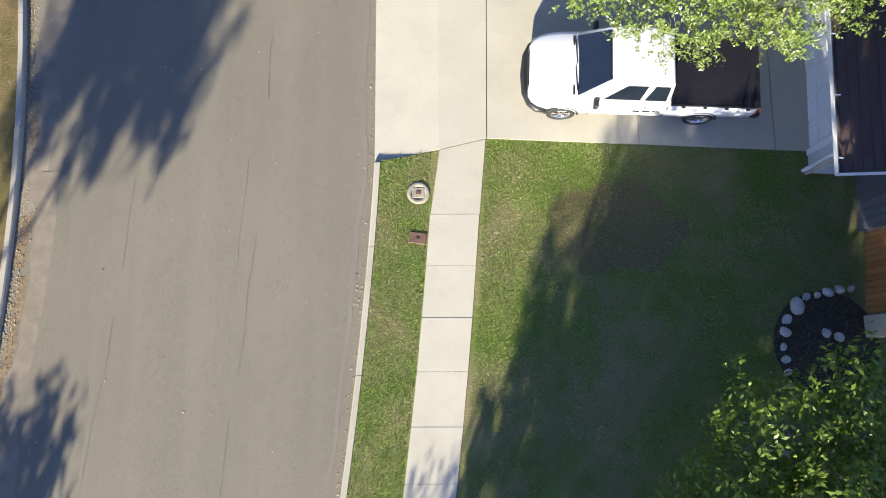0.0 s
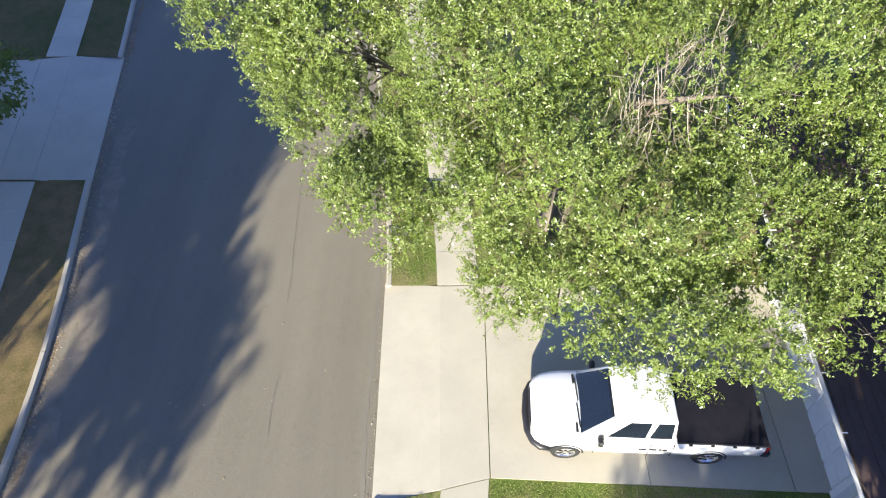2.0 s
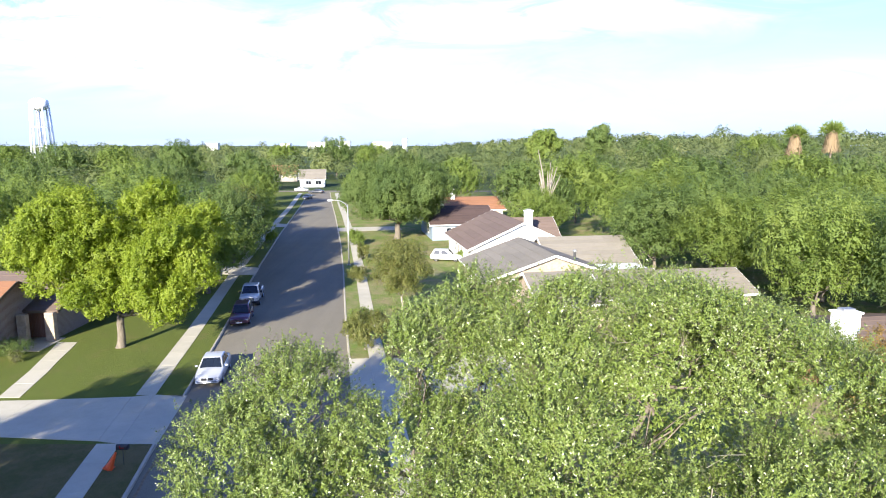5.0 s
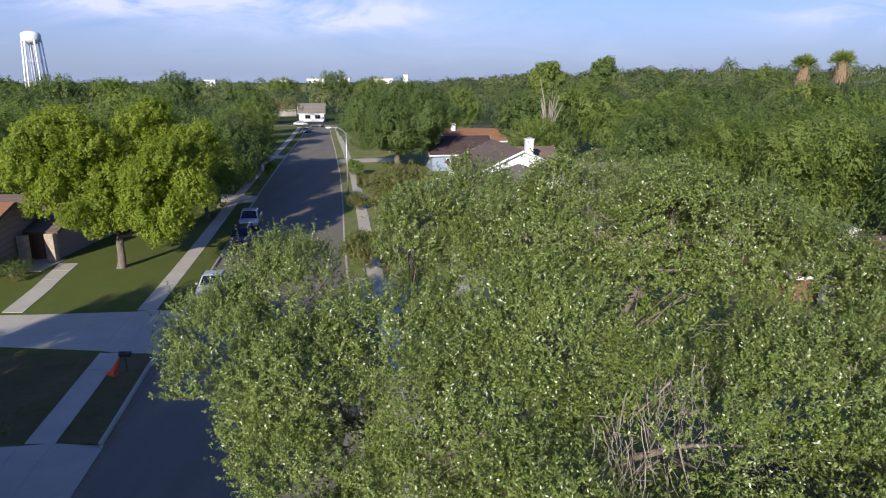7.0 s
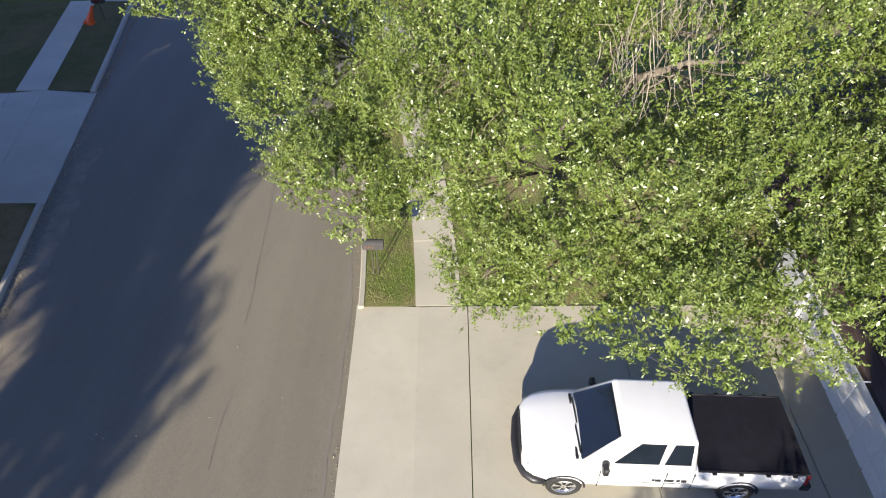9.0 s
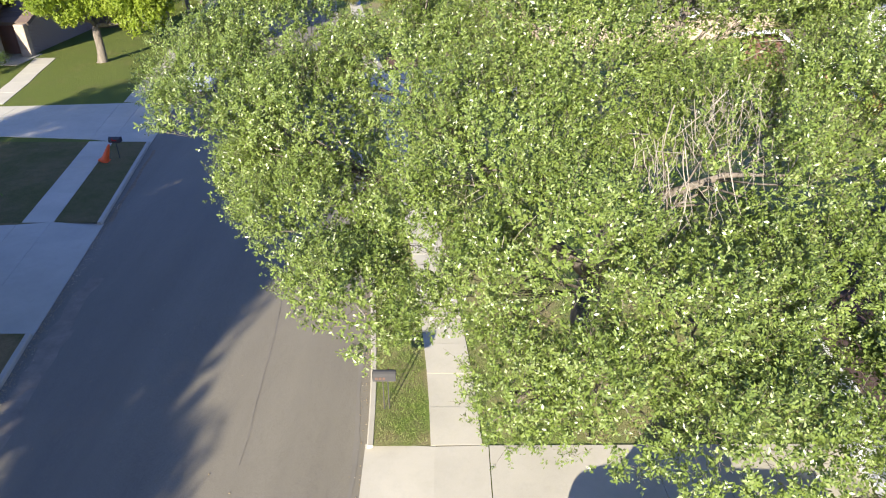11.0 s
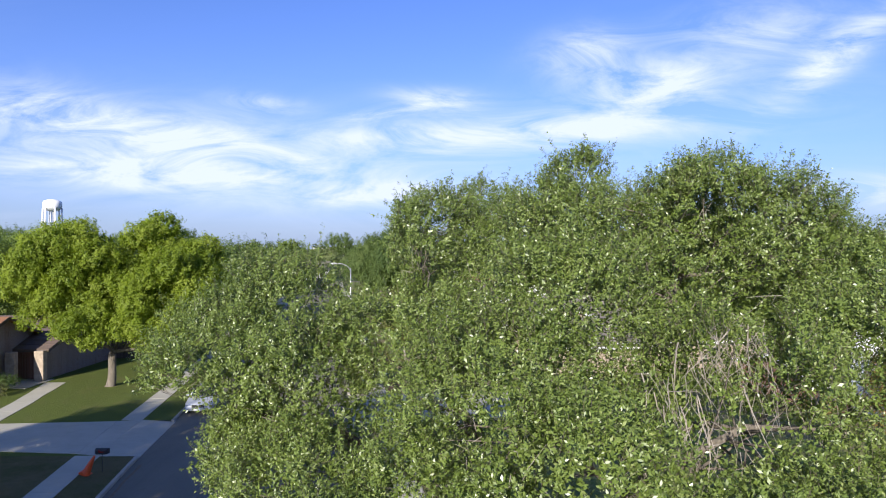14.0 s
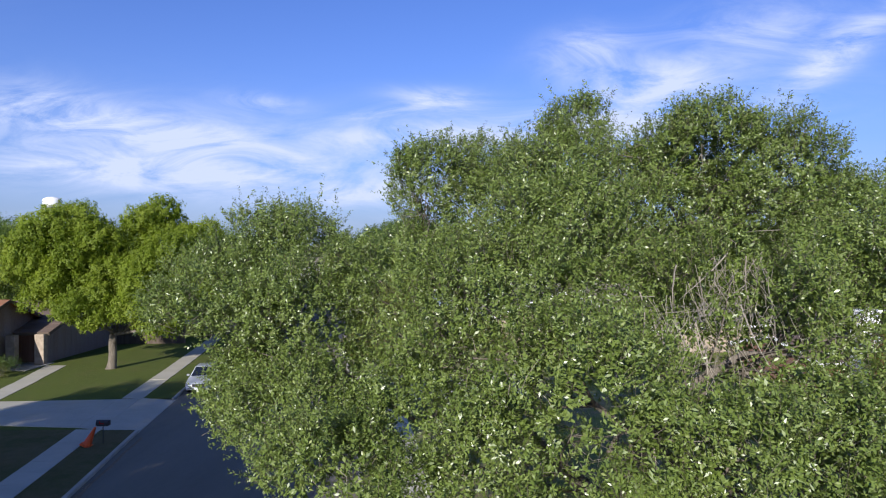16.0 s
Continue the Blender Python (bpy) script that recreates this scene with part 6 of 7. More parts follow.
# stone edging of the bed, each stone by itself
bed_v, bed_f = [(9.0 + 1.25 * math.cos(a * math.pi / 12), 0.35 + 1.25 * math.sin(a * math.pi / 12), LAWN_Z + 0.02) for a in range(24)], [tuple(range(24))]
tagged(new("flower_bed", mesh("flower_bed", bed_v, bed_f, SOIL)), "dark bare soil bed in deep shade", "flower bed", kind="structure")
rs = random.Random(4)
ring = [(8.02, -0.30), (8.0, 0.0), (7.98, 0.28), (8.02, 0.62), (8.10, 0.92), (8.33, 1.24), (8.62, 1.46), (8.88, 1.50), (9.12, 1.56), (9.40, 1.62), (9.68, 1.64), (9.0, 0.6), (9.3, 0.5), (8.06, -0.6)]
for i, (x, y) in enumerate(ring):
    bm = bmesh.new()
    bmesh.ops.create_icosphere(bm, subdivisions=2, radius=0.13)
    big = 1.6 if i == 5 else rs.uniform(0.7, 1.1)
    for q in bm.verts:
        q.co *= 1 + 0.35 * noise.noise(q.co * 6 + Vector((i * 3.1, 0, 0)))
        q.co = Vector((q.co.x * big, q.co.y * big * 0.8, max(q.co.z, -0.05) * big * 0.75))
    s = new("edging_stone", from_bm("edging_stone", bm, STONE, True))
    s.matrix_world = pose(x, y, LAWN_Z + 0.05 * big, 0, 0, rs.uniform(0, 180))
    tagged(s, "rough pale limestone edging stone", "stone", "bed edging stones")

# tan-roofed house beyond the oak
tan = thing("house", pose(4.7, 58.8, 0, 0, 0, 10), "low tan-roofed house with white trim", "house")
gable_block(tan, 0, 12.6, 0.3, 11.5, 2.62, 4.75, "y", STONEWALL, ROOF_TAN)
gable_block(tan, 2.4, 13.6, -8.0, 0.1, 2.3, 4.0, "x", STONEWALL, ROOF_TAN)
gable_block(tan, 8.5, 17.5, 6.2, 15.2, 2.62, 4.9, "x", CREAM, ROOF_TAN)
gable_block(tan, 8.5, 21.5, -7.6, -1.2, 2.5, 3.9, "x", STONEWALL, ROOF_TAN)
part("patio_roof", box_mesh("patio_roof", 10.5, 1.0, 2.75, 17.0, 5.2, 2.85, WHITE, 0.02), tan, "flat white patio roof")
for xx in (12.9, 16.8):
    part("patio_post", box_mesh("patio_post", xx, 1.2, 0, xx + 0.12, 1.32, 2.75, WHITE), tan)
window(tan, (-0.02, 4.0, 1.5), 1.6, 1.1, (-1, 0))
window(tan, (-0.02, 8.5, 1.5), 1.6, 1.1, (-1, 0))
part("roof_vent", lathe_mesh("roof_vent", [(0.12, 4.3), (0.12, 4.9), (0.2, 4.9), (0.2, 5.0), (0.05, 5.1)], STEEL, 12), tan)
for o in tan.children:
    if o.name.startswith("roof_vent"):
        o.location = (9.2, 2.5, -0.2)

# brown-roofed house with white gable and chimney
brown = thing("house", pose(3.9, 78.0, 0, 0, 0, 10), "brown-roofed white house with a white chimney", "house")
gable_block(brown, 0, 13.0, 0.3, 15, 2.55, 5.5, "y", WHITE, ROOF_BROWN, 0.55)
gable_block(brown, 6.5, 14.2, 9.0, 16.0, 2.55, 4.7, "x", WHITE, ROOF_BROWN, 0.5)
chimney(brown, 9.2, 6.6, 2.5, 6.3, 1.0, 0.8, WHITE)
for yy in (1.5, 3.6, 5.7, 7.8):
    part("post", box_mesh("post", -0.06, yy, 0, 0.0, yy + 0.16, 2.4, FENCE_OLD), brown, "brown timber upright")
window(brown, (-0.03, 2.7, 1.4), 1.0, 1.2, (-1, 0))
window(brown, (-0.03, 9.5, 1.4), 1.4, 1.2, (-1, 0))
# blue-grey house in the shade of the dark oak
grey = thing("house", pose(-1.2, 101.0, 0, 0, 0, 10), "blue-grey house with dark roof in tree shade", "house")
gable_block(grey, 0, 10, 0, 12, 2.7, 4.9, "x", BLUE_WALL, ROOF_DARK)
window(grey, (3.0, -0.03, 1.5), 1.5, 1.1, (0, -1))
window(grey, (-0.03, 4.0, 1.5), 1.5, 1.1, (-1, 0))
rust = thing("house", pose(1.5, 124.0, 0, 0, 0, 12), "far house with an orange-brown roof", "house")
gable_block(rust, 0, 11, 0, 12, 2.6, 4.5, "x", CREAM, ROOF_ORANGE)
chimney(rust, 2.0, 5.0, 3.5, 6.2, 0.8, 0.8, WHITE)
far_house = thing("house", pose(-49.5, 229, 0, 0, 0, 8), "far white house with grey hip roof at the street end", "house")
gable_block(far_house, 0, 8.5, 0, 10, 3.0, 6.0, "x", WHITE, ROOF_TAN)
window(far_house, (3.0, -0.03, 1.6), 1.8, 1.2, (0, -1))
window(far_house, (6.4, -0.03, 1.6), 1.8, 1.2, (0, -1))
far2 = thing("house", pose(-72, 262, 0, 0, 0, 8), "far house with a rust-coloured roof", "house")
gable_block(far2, 0, 14, 0, 10, 3.0, 6.4, "x", CREAM, ROOF_ORANGE)
# the white chimney and roof to the right, past the oak
side = thing("house", pose(21.0, 36.5, 0, 0, 0, 10), "low house with a broad white chimney behind the oak", "house")
gable_block(side, 2.0, 14, 2.0, 10, 2.0, 3.0, "x", BRICK_D, ROOF_BROWN)
chimney(side, 4.0, 0.9, 0.0, 5.05, 1.35, 0.9, WHITE)

# house across the street, seen under the ash
west = thing("house", pose(-32.2, 41.2, 0), "dark brick house with orange-brown roof and stone porch", "house")
gable_block(west, -16, 0, 0.6, 12.0, 2.6, 4.9, "x", BRICK_D, ROOF_ORANGE, 0.6, trim=FENCE_OLD)
gable_block(west, -13, 2.2, 8.0, 18.5, 2.5, 4.3, "x", BRICK_D, ROOF_BROWN, 0.5, trim=FENCE_OLD)
for xx, yy in ((1.9, 7.0), (0.2, 6.3), (-1.4, 5.6)):
    part("porch_column", box_mesh("porch_column", xx, yy, 0, xx + 0.7, yy + 0.5, 2.4, STONEWALL, 0.03), west, "tan stone porch column")
part("porch_floor", box_mesh("porch_floor", -2.2, 4.6, 0.0, 2.8, 8.0, 0.16, KERB, 0.01), west)
window(west, (-3.0, 0.57, 1.4), 1.6, 1.2, (0, -1))
fence("board_fence", -31.2, 58.6, -23.6, 59.6, 1.8, FENCE_OLD, "grey weathered board fence behind the ash")
fence("board_fence", 17.5, 78.0, 23.0, 73.5, 1.8, FENCE_OLD, "brown board fence behind the houses")

bed2 = [(-3.75, 44.35), (-2.75, 44.35), (-2.95, 46.8), (-3.15, 49.2), (-4.05, 49.3), (-3.9, 46.9)]
tagged(new("garden_bed", mesh("garden_bed", [(x, y, LAWN_Z + 0.03) for x, y in bed2], [tuple(range(6))], MULCH)), "red-brown mulch bed beside the sidewalk", "flower bed", kind="structure")

# water tower on the horizon
wt = thing("water_tower", pose(-266, 440, 0), "white water tower on tall legs above the trees", "water tower")
part("tank", lathe_mesh("tank", [(0.5, 36.6), (3.0, 37.0), (5.4, 38.6), (5.9, 39.6), (5.9, 42.4), (5.2, 43.6), (3.0, 44.6), (0.4, 45.0)], WHITE, 28), wt)
part("riser", tube_mesh("riser", [(0, 0, 0), (0, 0, 37)], [1.2, 1.2], WHITE, 10), wt)
for k in range(6):
    a = k * math.pi / 3 + 0.3
    part("leg", tube_mesh("leg", [(math.cos(a) * 7.6, math.sin(a) * 7.6, 0), (math.cos(a) * 5.6, math.sin(a) * 5.6, 39)], [0.62, 0.58], WHITE, 8), wt)
for z in (13, 26):
    r = 7.6 - 2.0 * z / 39
    pts = [(math.cos(k * math.pi / 3 + 0.3) * r, math.sin(k * math.pi / 3 + 0.3) * r, z) for k in range(7)]
    part("brace_ring", tube_mesh("brace_ring", pts, [0.15] * 7, WHITE, 5, False), wt)


# ---- other trees and shrubs ----
def shade_tree(name, at, rx, ry, z0, z1, seed, label, leaf=WOOD_A, bark=BARK, n=16, lobe=1.9, dens=2.2, size=0.30, leaves=12, group="", category="tree", r0=0.22, clump=0.4, ragged=0.4):
    g = np.random.default_rng(seed)
    return tree(name, (*at, LAWN_Z), round_lobes(g, rx, ry, z0, z1, n, lobe), label, leaf, bark, g, max(0.5, z0 * 0.8), r0, per_m2=dens, clump_r=clump, leaves=leaves, size=size, lump=0.45, group=group, category=category, ragged=ragged, flutter=0.22, soft=True)


# by the flower bed, under the camera at the start
rng = np.random.default_rng(21)
tree("young_tree", (7.6, -2.0, LAWN_Z), [(-2.4, -0.6, 3.0, 1.1, 1.0, 0.8), (-1.4, 0.7, 3.4, 1.2, 1.1, 0.8), (0.2, 1.2, 3.6, 1.2, 1.1, 0.9), (1.7, 0.9, 3.5, 1.2, 1.2, 0.9), (-0.7, -0.8, 3.9, 1.4, 1.3, 0.9),
     (1.0, -0.6, 3.9, 1.4, 1.3, 0.9), (2.8, -0.2, 3.2, 1.2, 1.2, 0.9), (0, -2.2, 3.6, 1.5, 1.3, 1.0), (2.0, -2.2, 3.4, 1.4, 1.3, 1.0), (-1.9, -2.0, 3.2, 1.3, 1.2, 0.9)],
     "leafy young tree with broad drooping leaves over the bed", YOUNG, PALE, rng, 1.6, 0.09, per_m2=7, clump_r=0.30, leaves=22, size=0.15, lump=0.45, inner=0.25, slim=0.4, twigs=8, kite=True)
# trees that stand on the lots to the south and west and throw the long shadows
shade_tree("yard_tree", (-20.3, -4.5), 4.2, 4.2, 2.98, 10.7, 36, "leafy yard tree on the west lot", lobe=1.9, n=18, dens=2.6, leaves=15, size=0.36, ragged=0.8, group="yard trees")
shade_tree("yard_tree", (-22.5, 3.0), 4.8, 4.6, 2.79, 14.14, 37, "full yard tree beside the west drive", lobe=2.0, n=18, dens=2.6, leaves=15, size=0.36, ragged=0.8, group="yard trees")
shade_tree("yard_tree", (-29.0, 4.0), 5.2, 4.8, 2.79, 14.51, 33, "yard tree behind the west driveway", WOOD_B, lobe=2.0, n=18, dens=2.6, leaves=15, size=0.36, ragged=0.8, group="yard trees")
shade_tree("yard_tree", (-26.0, -4.5), 4.5, 4.5, 2.79, 11.16, 39, "leafy yard tree behind the west lot", lobe=2.0, n=18, dens=2.6, leaves=15, size=0.36, ragged=0.8, group="yard trees")
shade_tree("yard_tree", (6.5, -12.6), 2.9, 2.6, 8.18, 12.46, 40, "tall slim yard tree south of the house", lobe=1.5, n=16, dens=2.6, leaves=15, size=0.36, ragged=0.8, group="yard trees")
shade_tree("yard_tree", (-16.1, -2.6), 3.4, 3.2, 5.77, 12.28, 41, "tall high-crowned yard tree on the west lot", lobe=1.7, n=18, dens=2.6, leaves=15, size=0.36, ragged=0.8, group="yard trees")
shade_tree("yard_tree", (-15.6, -1.4), 4.6, 3.4, 9.77, 16.93, 42, "very tall high-crowned yard tree on the west lot", lobe=1.8, n=18, dens=2.4, leaves=15, size=0.36, ragged=0.8, group="yard trees", r0=0.3)
shade_tree("yard_tree", (-13.9, -15.2), 1.5, 1.6, 1.49, 5.02, 38, "small yard tree near the west kerb", lobe=1.0, n=12, dens=2.6, leaves=15, size=0.36, ragged=0.8, group="yard trees")
shade_tree("yard_tree", (2.0, -14.8), 5.2, 3.6, 2.23, 7.63, 34, "broad yard tree south of the lawn", lobe=1.9, n=20, dens=2.6, leaves=15, size=0.36, ragged=0.8, group="yard trees")
shade_tree("yard_tree", (11.8, -5.2), 5.0, 4.0, 2.05, 9.86, 35, "tall yard tree beside the house", lobe=1.9, n=20, dens=4.5, leaves=15, size=0.36, ragged=0.8, group="yard trees")
shade_tree("yard_tree", (6.9, -8.8), 2.7, 2.4, 6.6, 10.4, 44, "high-crowned yard tree south of the garage", lobe=1.4, n=16, dens=3.2, leaves=15, size=0.3, ragged=0.6, group="yard trees")
shade_tree("yard_tree", (-15.5, 15.0), 3.3, 2.3, 2.4, 5.8, 32, "dark leafy tree beside the west driveway", WOOD_B, n=18, lobe=1.0, dens=5.0, leaves=22, size=0.16, ragged=0.5, group="yard trees", clump=0.3)
shade_tree("yard_tree", (-3.3, -15.4), 1.2, 1.2, 2.8, 5.2, 46, "small yard tree beside the sidewalk to the south", lobe=0.8, n=10, dens=2.6, leaves=10, size=0.16, ragged=0.3, group="yard trees", clump=0.3)
# a leaning tree whose drooping skirt of twigs fringes the shade on the road
rng = np.random.default_rng(45)
skirt = [(1.8, 0, 8.5, 1.7, 1.5, 0.8), (0.5, 0.2, 8.6, 1.3, 1.5, 0.9), (-0.1, 0, 9.9, 1.5, 1.7, 1.1), (-0.4, 0.4, 11.4, 1.6, 1.7, 1.3), (-0.8, 0, 12.6, 1.5, 1.5, 1.2), (0.8, -0.2, 9.2, 1.4, 1.4, 0.8),
         (-1.7, 0, 10.6, 1.3, 1.4, 1.0), (-1.8, 0, 9.7, 1.2, 1.2, 0.8), (-1.9, 0.3, 12.1, 1.5, 1.6, 1.2)]
for k in range(22):
    hx = -0.8 + 4.1 * (k * 0.618 % 1)
    skirt.append((hx, rng.uniform(-0.7, 0.7), 7.75 - 0.5 * rng.random() + 0.12 * abs(hx - 1.0), rng.uniform(0.10, 0.24), rng.uniform(0.10, 0.24), rng.uniform(0.35, 0.75)))
tree("yard_tree", (-15.85, -13.5, LAWN_Z), skirt, "tall leaning yard tree with drooping twigs", WOOD_A, BARK, rng, 5.5, 0.26, per_m2=7.0, clump_r=0.32, leaves=20, size=0.22, lump=0.4, ragged=0.9, group="yard trees")

# along the street
KINDS = []
for i, (leaf, rx, z0, z1, lobe, n) in enumerate(((WOOD_A, 4.4, 2.2, 9.5, 1.9, 16), (WOOD_B, 5.2, 2.4, 10.5, 2.2, 17), (OLIVE, 3.6, 1.8, 8.0, 1.7, 14), (WOOD_A, 5.8, 2.6, 11.5, 2.4, 18), (WOOD_B, 3.8, 1.6, 9.0, 1.8, 15))):
    KINDS.append((leaf, rx, z0, z1, lobe, n))
PROTO = []
NAMES = ["leafy green street tree with a full crown", "dark green broad yard tree", "olive green yard tree with thinner crown", "tall mid-green yard tree", "dense dark evergreen yard tree"]
SPOTS = [(-23.6, 64.5, 0, 1.0), (-24.6, 71.0, 1, 0.95), (-26.4, 81.6, 2, 1.15), (-28.6, 94.5, 0, 1.0), (-27.4, 87.6, 3, 0.85), (-98, 170, 1, 1.35), (-88, 178, 3, 1.3), (-76, 192, 1, 1.35), (-110, 166, 3, 1.25), (-62, 205, 4, 1.5), (-71.6, 300, 3, 1.4), (-48, 300, 1, 1.55), (-30, 290, 3, 1.35), (66, 205, 1, 1.55), (104, 215, 3, 1.45), (128, 235, 1, 1.6), (-34.5, 66.0, 1, 1.0), (-37.0, 78.0, 0, 1.1), (-43, 62, 3, 1.0), (-33.5, 101.0, 4, 0.9), (-36.0, 117.0, 2, 0.95),
         (-40, 92, 1, 1.1), (-47, 78, 0, 1.2), (-38.0, 131.0, 3, 0.9), (-42, 150, 1, 1.0), (-47, 170, 0, 1.0), (-52, 112, 3, 1.1), (-58, 90, 1, 1.1), (-60, 66, 4, 1.1),
         (24.5, 72.5, 1, 1.0), (30.0, 66.0, 3, 0.95), (37.0, 61.0, 0, 1.1), (33.0, 76.0, 1, 1.05), (41.0, 71.0, 3, 1.0), (26.5, 84.0, 0, 1.1), (34.0, 90.0, 3, 1.0), (44.0, 84.0, 1, 1.1), (31.0, 52.0, 0, 1.05), (36.5, 47.5, 1, 1.0),
         (42.0, 55.0, 3, 0.95), (50.0, 64.0, 0, 1.1), (48.0, 76.0, 4, 1.1), (56.0, 88.0, 3, 1.0), (62.0, 74.0, 1, 1.1), (52, 100, 0, 1.1), (40, 104, 1, 1.15), (28, 103, 3, 1.0), (20, 112, 4, 1.0), 
         (14.5, 96.0, 0, 0.9), (-10.0, 128.0, 3, 0.95), (-14, 145, 1, 1.0), (-20.0, 160.0, 0, 0.9), (-16, 172, 4, 0.9), (16, 130, 1, 1.1), (26, 124, 3, 1.1), (36, 122, 0, 1.1), (48, 118, 1, 1.2),
         (60, 108, 3, 1.1), (72, 98, 0, 1.1), (76, 118, 1, 1.2), (64, 128, 4, 1.2), (20, 150, 0, 1.1), (34, 144, 1, 1.1), (50, 140, 3, 1.15), (4, 152, 3, 1.0), (-6, 160, 1, 1.0), (46, 92, 2, 1.1), (57, 58, 1, 1.05), (66, 62, 0, 1.1), (38, 38, 4, 0.95), (45, 44, 1, 1.0), (52, 50, 3, 1.0)]
for k, (x, y, kind, sc) in enumerate(SPOTS):
    far = y > 98
    found = [o for q, o in PROTO if q == (kind, far)]
    if not found:
        leaf, rx, z0, z1, lobe, n = KINDS[kind]
        o = shade_tree("street_tree", (x, y), rx, rx * 0.92, z0, z1, 60 + kind, NAMES[kind], leaf, n=n, lobe=lobe, dens=1.0 if far else 1.6, size=0.40 if far else 0.24, leaves=16 if far else 26, group="street and yard trees", clump=0.5)
        PROTO.append(((kind, far), o))
    else:
        o = copy_thing(found[0], pose(x, y, LAWN_Z, 0, 0, (k * 67) % 360))
    o.scale = (sc, sc, sc * (0.92 + 0.16 * ((k * 37) % 10) / 10))


def shrub(name, at, r, h, seed, leaf, label, size=0.1, n=8, category="shrub"):
    g = np.random.default_rng(seed)
    lob = []
    for i in range(n):
        w = i * 2.4
        q = r * (0.25 + 0.45 * g.random())
        lob.append((math.cos(w) * q, math.sin(w) * q, h * (0.35 + 0.35 * g.random()), r * 0.45, r * 0.45, h * 0.32))
    return tree(name, (*at, LAWN_Z), lob, label, leaf, PALE, g, 0.15, 0.04, per_m2=9, clump_r=0.2, leaves=18, size=size, lump=0.4, low=-0.9, category=category)


shrub("shrub", (-5.5, 46.2), 1.9, 3.1, 41, OLIVE, "tall loose olive shrub between kerb and sidewalk", 0.14)
shrub("shrub", (-6.6, 52.5), 1.2, 1.5, 42, WOOD_A, "low green shrub between kerb and sidewalk", 0.12)
shrub("shrub", (-8.9, 69.5), 1.2, 1.9, 53, OLIVE, "loose olive shrub beside the sidewalk", 0.14)
shrub("shrub", (-3.6, 66.5), 1.6, 2.6, 54, WOOD_A, "green garden shrub beside the sidewalk", 0.13)
shrub("shrub", (-6.0, 74.0), 1.3, 2.2, 55, WOOD_B, "dark green garden shrub", 0.14)
shrub("shrub", (-12.6, 96.0), 1.3, 2.6, 56, WOOD_A, "green shrub near the street lamp", 0.16)
shrub("shrub", (1.8, 57.0), 1.5, 2.4, 43, WOOD_A, "green shrub in front of the tan-roofed house", 0.12)
shrub("shrub", (4.0, 55.5), 1.7, 2.6, 44, OLIVE, "olive shrub beside the tan-roofed house", 0.12)
shrub("shrub", (-30.6, 44.6), 1.3, 1.3, 45, WOOD_B, "dark shrub beside the porch path", 0.1)
shrub("shrub", (-29.6, 43.4), 0.5, 0.9, 46, OLIVE, "small pale shrub beside the garden path", 0.09)
shrub("shrub", (-26.2, 99.5), 1.0, 1.8, 47, ASH, "bright green shrub at the kerb", 0.14)
shrub("shrub", (-31.5, 105.5), 1.8, 3.0, 48, ASH, "bright yellow-green garden shrub", 0.16)
shrub("shrub", (23.8, 33.6), 2.0, 5.0, 49, RUST, "tall rust-coloured shrub by the chimney", 0.12)
shrub("shrub", (25.6, 32.6), 1.8, 4.6, 50, RUST, "rust and olive shrub by the chimney", 0.12)
shrub("shrub", (3.0, 83.5), 1.1, 1.4, 51, WOOD_A, "rounded green shrub at the white house", 0.12)
shrub("shrub", (-10.2, 84.5), 0.9, 2.2, 52, OLIVE, "thin shrub beside the street lamp", 0.14)


def palm(at, h, seed):
    g = np.random.default_rng(seed)
    top = thing("fan_palm", pose(*at, 0), "tall fan palm with a skirt of dead brown fronds", "palm tree", "palms")
    part("trunk", tube_mesh("trunk", [(0, 0, 0), (0.1, 0, h * 0.5), (0, 0.1, h)], [0.35, 0.26, 0.24], BARK, 8), top)
    d = ball(g, 900)
    d[:, 2] = np.where(d[:, 2] < -0.25, -d[:, 2], d[:, 2])
    P = d * np.array((2.7, 2.7, 2.3)) * g.uniform(0.35, 1.0, 900)[:, None] + np.array((0, 0, h + 0.5))
    part("fronds", leaf_mesh("fronds", P, np.cross(d, g.normal(size=d.shape)), 1.0, WOOD_A, g, 0.16, d * 3), top)
    z = g.uniform(-3.8, 0.4, 800)
    a = g.uniform(0, 2 * math.pi, 800)
    r = (1.0 - z * 0.24) * g.uniform(0.6, 1.0, 800)
    P = np.stack([np.cos(a) * r, np.sin(a) * r, h + z], 1)
    out = np.stack([np.cos(a), np.sin(a), np.full(800, 0.15)], 1)
    part("skirt", leaf_mesh("skirt", P, out, 0.9, DRY_FROND, g, 0.2, np.stack([np.cos(a) * 0.4, np.sin(a) * 0.4, np.full(800, -2.0)], 1)), top, "hanging dead brown fronds")


palm((83.5, 140.0), 17.2, 1)
palm((75.6, 140.0), 16.4, 2)

# dead tree with bare limbs
rng = np.random.default_rng(77)
v, f = [], []
add_tube(v, f, [(0, 0, 0), (0, 0, 4), (0.2, 0, 7)], [0.35, 0.3, 0.25], 7)
for k in range(16):
    a = k * 2.4
    s = Vector((0.1, 0, 4 + 3 * rng.random()))
    e = s + Vector((math.cos(a) * rng.uniform(0.8, 2.2), math.sin(a) * rng.uniform(0.8, 2.2), rng.uniform(4, 8)))
    add_tube(v, f, [s, s.lerp(e, 0.5) + Vector((0.1, 0.1, 0.2)), e], [0.16, 0.1, 0.04], 5)
dead = thing("bare_tree", pose(16.3, 100.0, 0), "dead tree with bare pale limbs", "tree")
part("trunk", mesh("trunk", v, f, TWIG, True), dead)

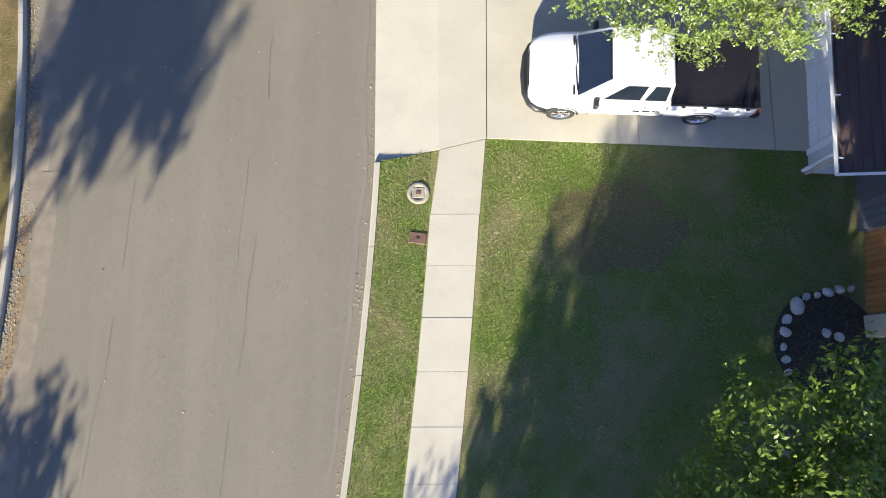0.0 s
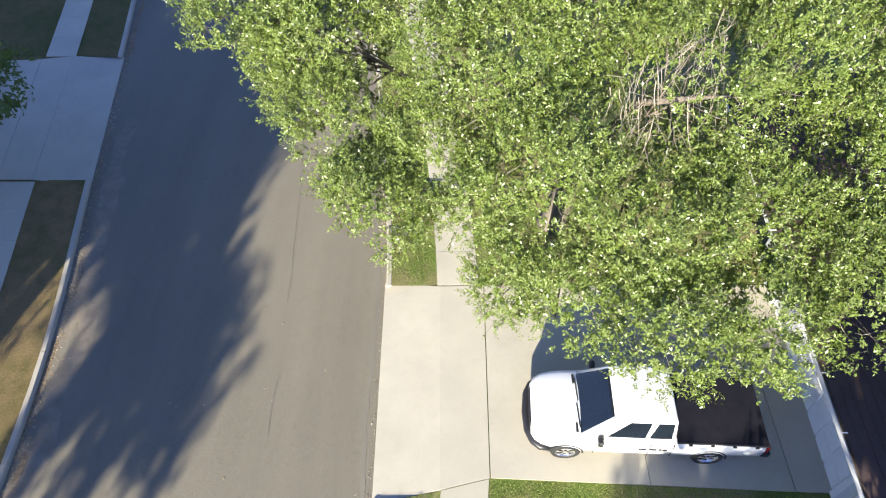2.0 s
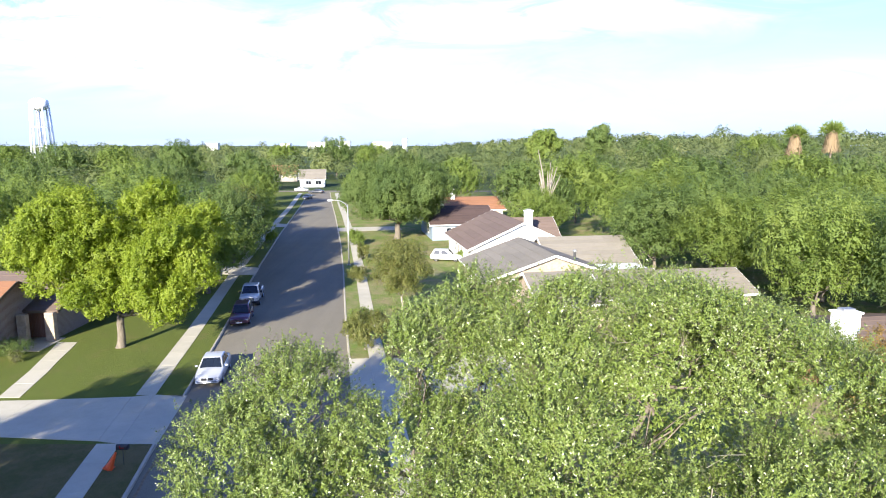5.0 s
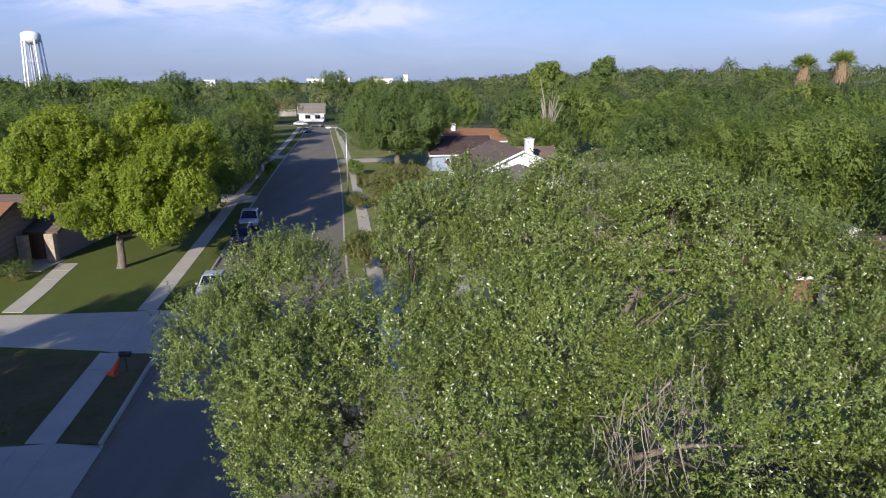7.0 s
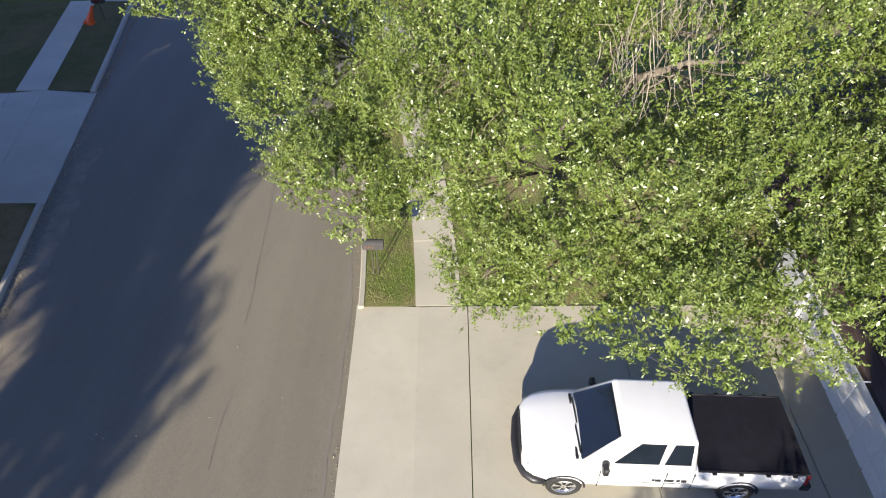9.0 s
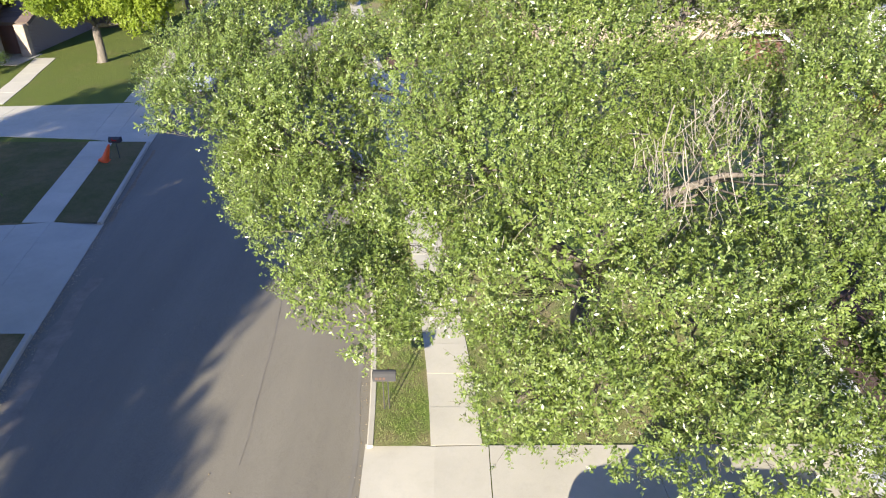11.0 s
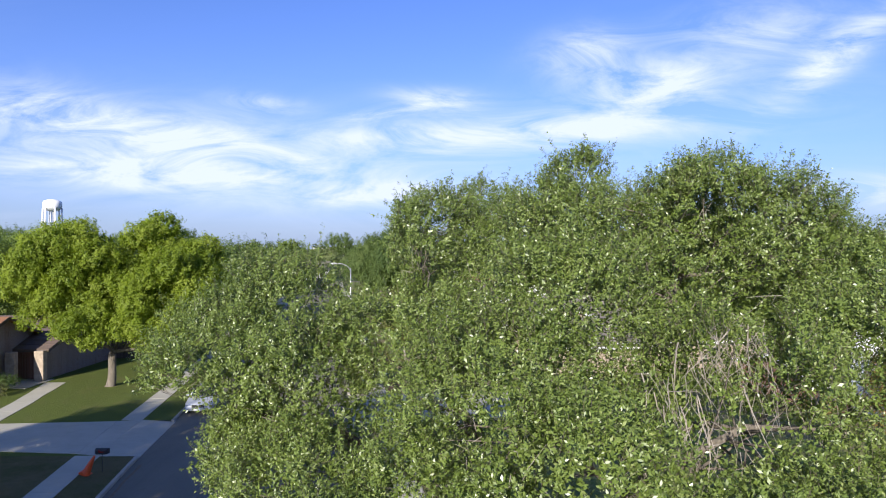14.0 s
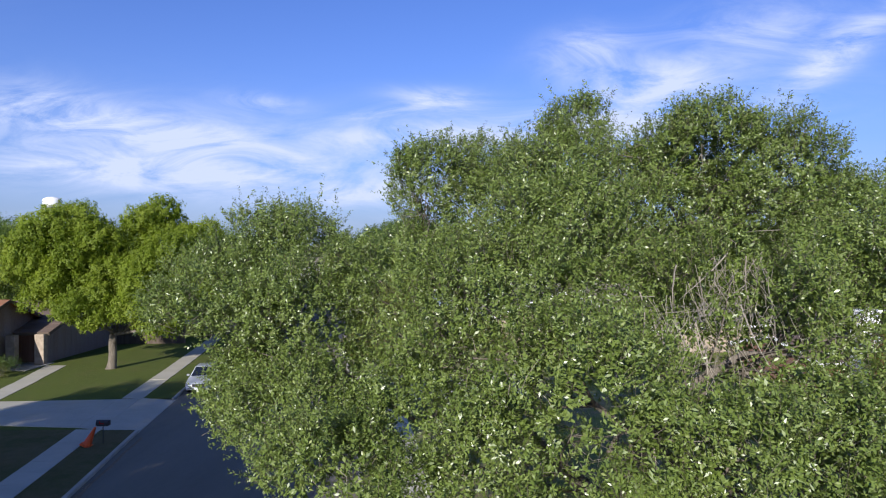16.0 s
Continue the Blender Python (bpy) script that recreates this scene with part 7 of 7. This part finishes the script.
# woods out to the horizon, too many to count
rng = np.random.default_rng(90)
P, N, S = [], [], []
made = 0
while made < 1200:
    u = rng.random()
    y = 62 + 900 * u ** 1.7
    x = rng.uniform(-0.78, 0.80) * (y + 40)
    road_mid = (XL(min(y, 255)) + XR(min(y, 255))) / 2
    if y < 250 and abs(x - road_mid) < (17 if y < 205 else 7):
        continue
    if y < 165 and (-60 < x < 80):
        continue
    if -8 < x < 20 and y < 140:
        continue
    made += 1
    h = rng.uniform(5.5, 12.0) + (2.5 if rng.random() < 0.06 else 0) + min(4.0, max(0, (x - 20) / 60)) * 0.8
    r = rng.uniform(3.4, 7.6)
    rise = 6.5 * min(1, max(0, (y - 130) / 150)) * min(1, max(0, (x + 30) / 110)) + 2.0 * min(1, max(0, (y - 250) / 200))
    n = int(760 if y < 260 else 380 if y < 450 else 150)
    d = ball(rng, n)
    d[:, 2] = np.where(d[:, 2] < -0.4, -d[:, 2], d[:, 2])
    bump = 1 + 0.3 * np.sin(d[:, 0] * 5 + made) * np.cos(d[:, 1] * 5 + made * 2)
    P.append(d * np.array((r, r, h * 0.42)) * (bump * rng.uniform(0.87, 1.0, n))[:, None] + np.array((x, y, h * 0.6 + rise)))
    N.append(d + rng.normal(size=d.shape) * 0.2 + np.array((0, 0, 0.3)))
    S.append(np.full(n, 0.44 if y < 260 else 0.80 if y < 450 else 1.5))
# split by tree into a lighter and a darker wood
pick = np.array([(i * 7919) % 10 < 4 for i in range(len(P))])
# leaf colours are lightened and dulled in place of distance haze
for dark, nm, cols in ((False, "far_woods", ((0.085, 0.115, 0.045), (0.15, 0.185, 0.068), (0.215, 0.235, 0.095))), (True, "far_dark_woods", ((0.06, 0.088, 0.042), (0.105, 0.14, 0.06), (0.155, 0.18, 0.08)))):
    sel = [i for i in range(len(P)) if pick[i] == dark]
    leafm = m_leaf(nm + "_leaf", *cols, 0.9, 0.4, 0.92, 0.07, 0.2)
    w = new(nm, leaf_mesh(nm, np.concatenate([P[i] for i in sel]), np.concatenate([N[i] for i in sel]), np.concatenate([S[i] for i in sel]), leafm, rng, 0.8, None, np.concatenate([N[i] for i in sel])))
    tagged(w, "dense tree canopy of the far neighbourhood" if not dark else "darker tree crowns of the far neighbourhood", "woods", kind="stuff")
# two taller crowns on the skyline
shade_tree("skyline_tree", (38.0, 240), 6.5, 5.0, 6.5, 20.5, 95, "tall broad tree on the skyline", WOOD_A, n=14, lobe=2.6, dens=1.2, size=0.9, leaves=14, group="skyline trees", clump=0.8, r0=0.5)
shade_tree("skyline_tree", (58.3, 240), 4.6, 4.0, 6.5, 22.6, 96, "tall narrow tree on the skyline", WOOD_B, n=12, lobe=2.2, dens=1.2, size=0.9, leaves=14, group="skyline trees", clump=0.8, r0=0.5)
# pale buildings far off
for k, (x, y, w, h) in enumerate(((-235, 1250, 34, 17), (-190, 1300, 22, 19), (-120, 1250, 20, 18), (-100, 1180, 26, 17), (-55, 1000, 7, 22), (-330, 1400, 20, 15), (-520, 1500, 26, 15))):
    b = thing("far_building", pose(x, y, 0), "pale flat-roofed building on the skyline", "building", "skyline buildings")
    part("wall", box_mesh("wall", -w / 2, -8, -2, w / 2, 8, h, WHITE, 0.2), b)
    part("roof", box_mesh("roof", -w / 2 - 0.5, -8.5, h, w / 2 + 0.5, 8.5, h + 1.0, KERB), b)

# ---- grass blades near the camera ----
rng = np.random.default_rng(7)


def blades(name, x0, x1, y0, y1, n, label, clear):
    x, y = rng.uniform(x0, x1, n), rng.uniform(y0, y1, n)
    ok = np.array([clear(a, b) for a, b in zip(x, y)])
    x, y = x[ok], y[ok]
    m = len(x)
    h = rng.uniform(0.022, 0.06, m)
    a = rng.uniform(0, 2 * math.pi, m)
    lean = rng.normal(size=(m, 2)) * 0.035
    w = rng.uniform(0.006, 0.013, m)
    v = np.empty((m, 3, 3), np.float32)
    v[:, 0] = np.stack([x - np.cos(a) * w, y - np.sin(a) * w, np.full(m, LAWN_Z - 0.005)], 1)
    v[:, 1] = np.stack([x + np.cos(a) * w, y + np.sin(a) * w, np.full(m, LAWN_Z - 0.005)], 1)
    v[:, 2] = np.stack([x + lean[:, 0], y + lean[:, 1], LAWN_Z + h], 1)
    me = bpy.data.meshes.new(name)
    me.vertices.add(m * 3)
    me.vertices.foreach_set("co", v.ravel())
    me.loops.add(m * 3)
    me.loops.foreach_set("vertex_index", np.arange(m * 3, dtype=np.int32))
    me.polygons.add(m)
    me.polygons.foreach_set("loop_start", np.arange(0, m * 3, 3, dtype=np.int32))
    me.update(calc_edges=True)
    me.materials.append(BLADE)
    tagged(new(name, me), label, "grass", kind="stuff")


def lawn_clear(x, y):
    if y < 11.05 and x > XR(y):
        if y > 4.83 + 0.185 * (x + 1.55) if x < 1.08 else y > 5.37 - 0.045 * (x - 1.1):
            return False
    o = x - XR(y)
    if o < 0.16 or 1.40 < o < 2.74:
        return False
    if math.hypot(x + 0.59, y - 4.02) < 0.28 or (abs(x + 0.6) < 0.22 and abs(y - 2.9) < 0.15):
        return False
    # worn bare patches
    return noise.noise((x * 0.8, y * 0.8, 3.0)) < 0.28 + 0.5 * random.random()


blades("grass", -2.3, 9.8, -4.2, 5.4, 110000, "short patchy green lawn grass", lawn_clear)
blades("verge_grass", -2.6, 0.2, 11.1, 22, 26000, "thick green verge grass beside the sidewalk", lawn_clear)
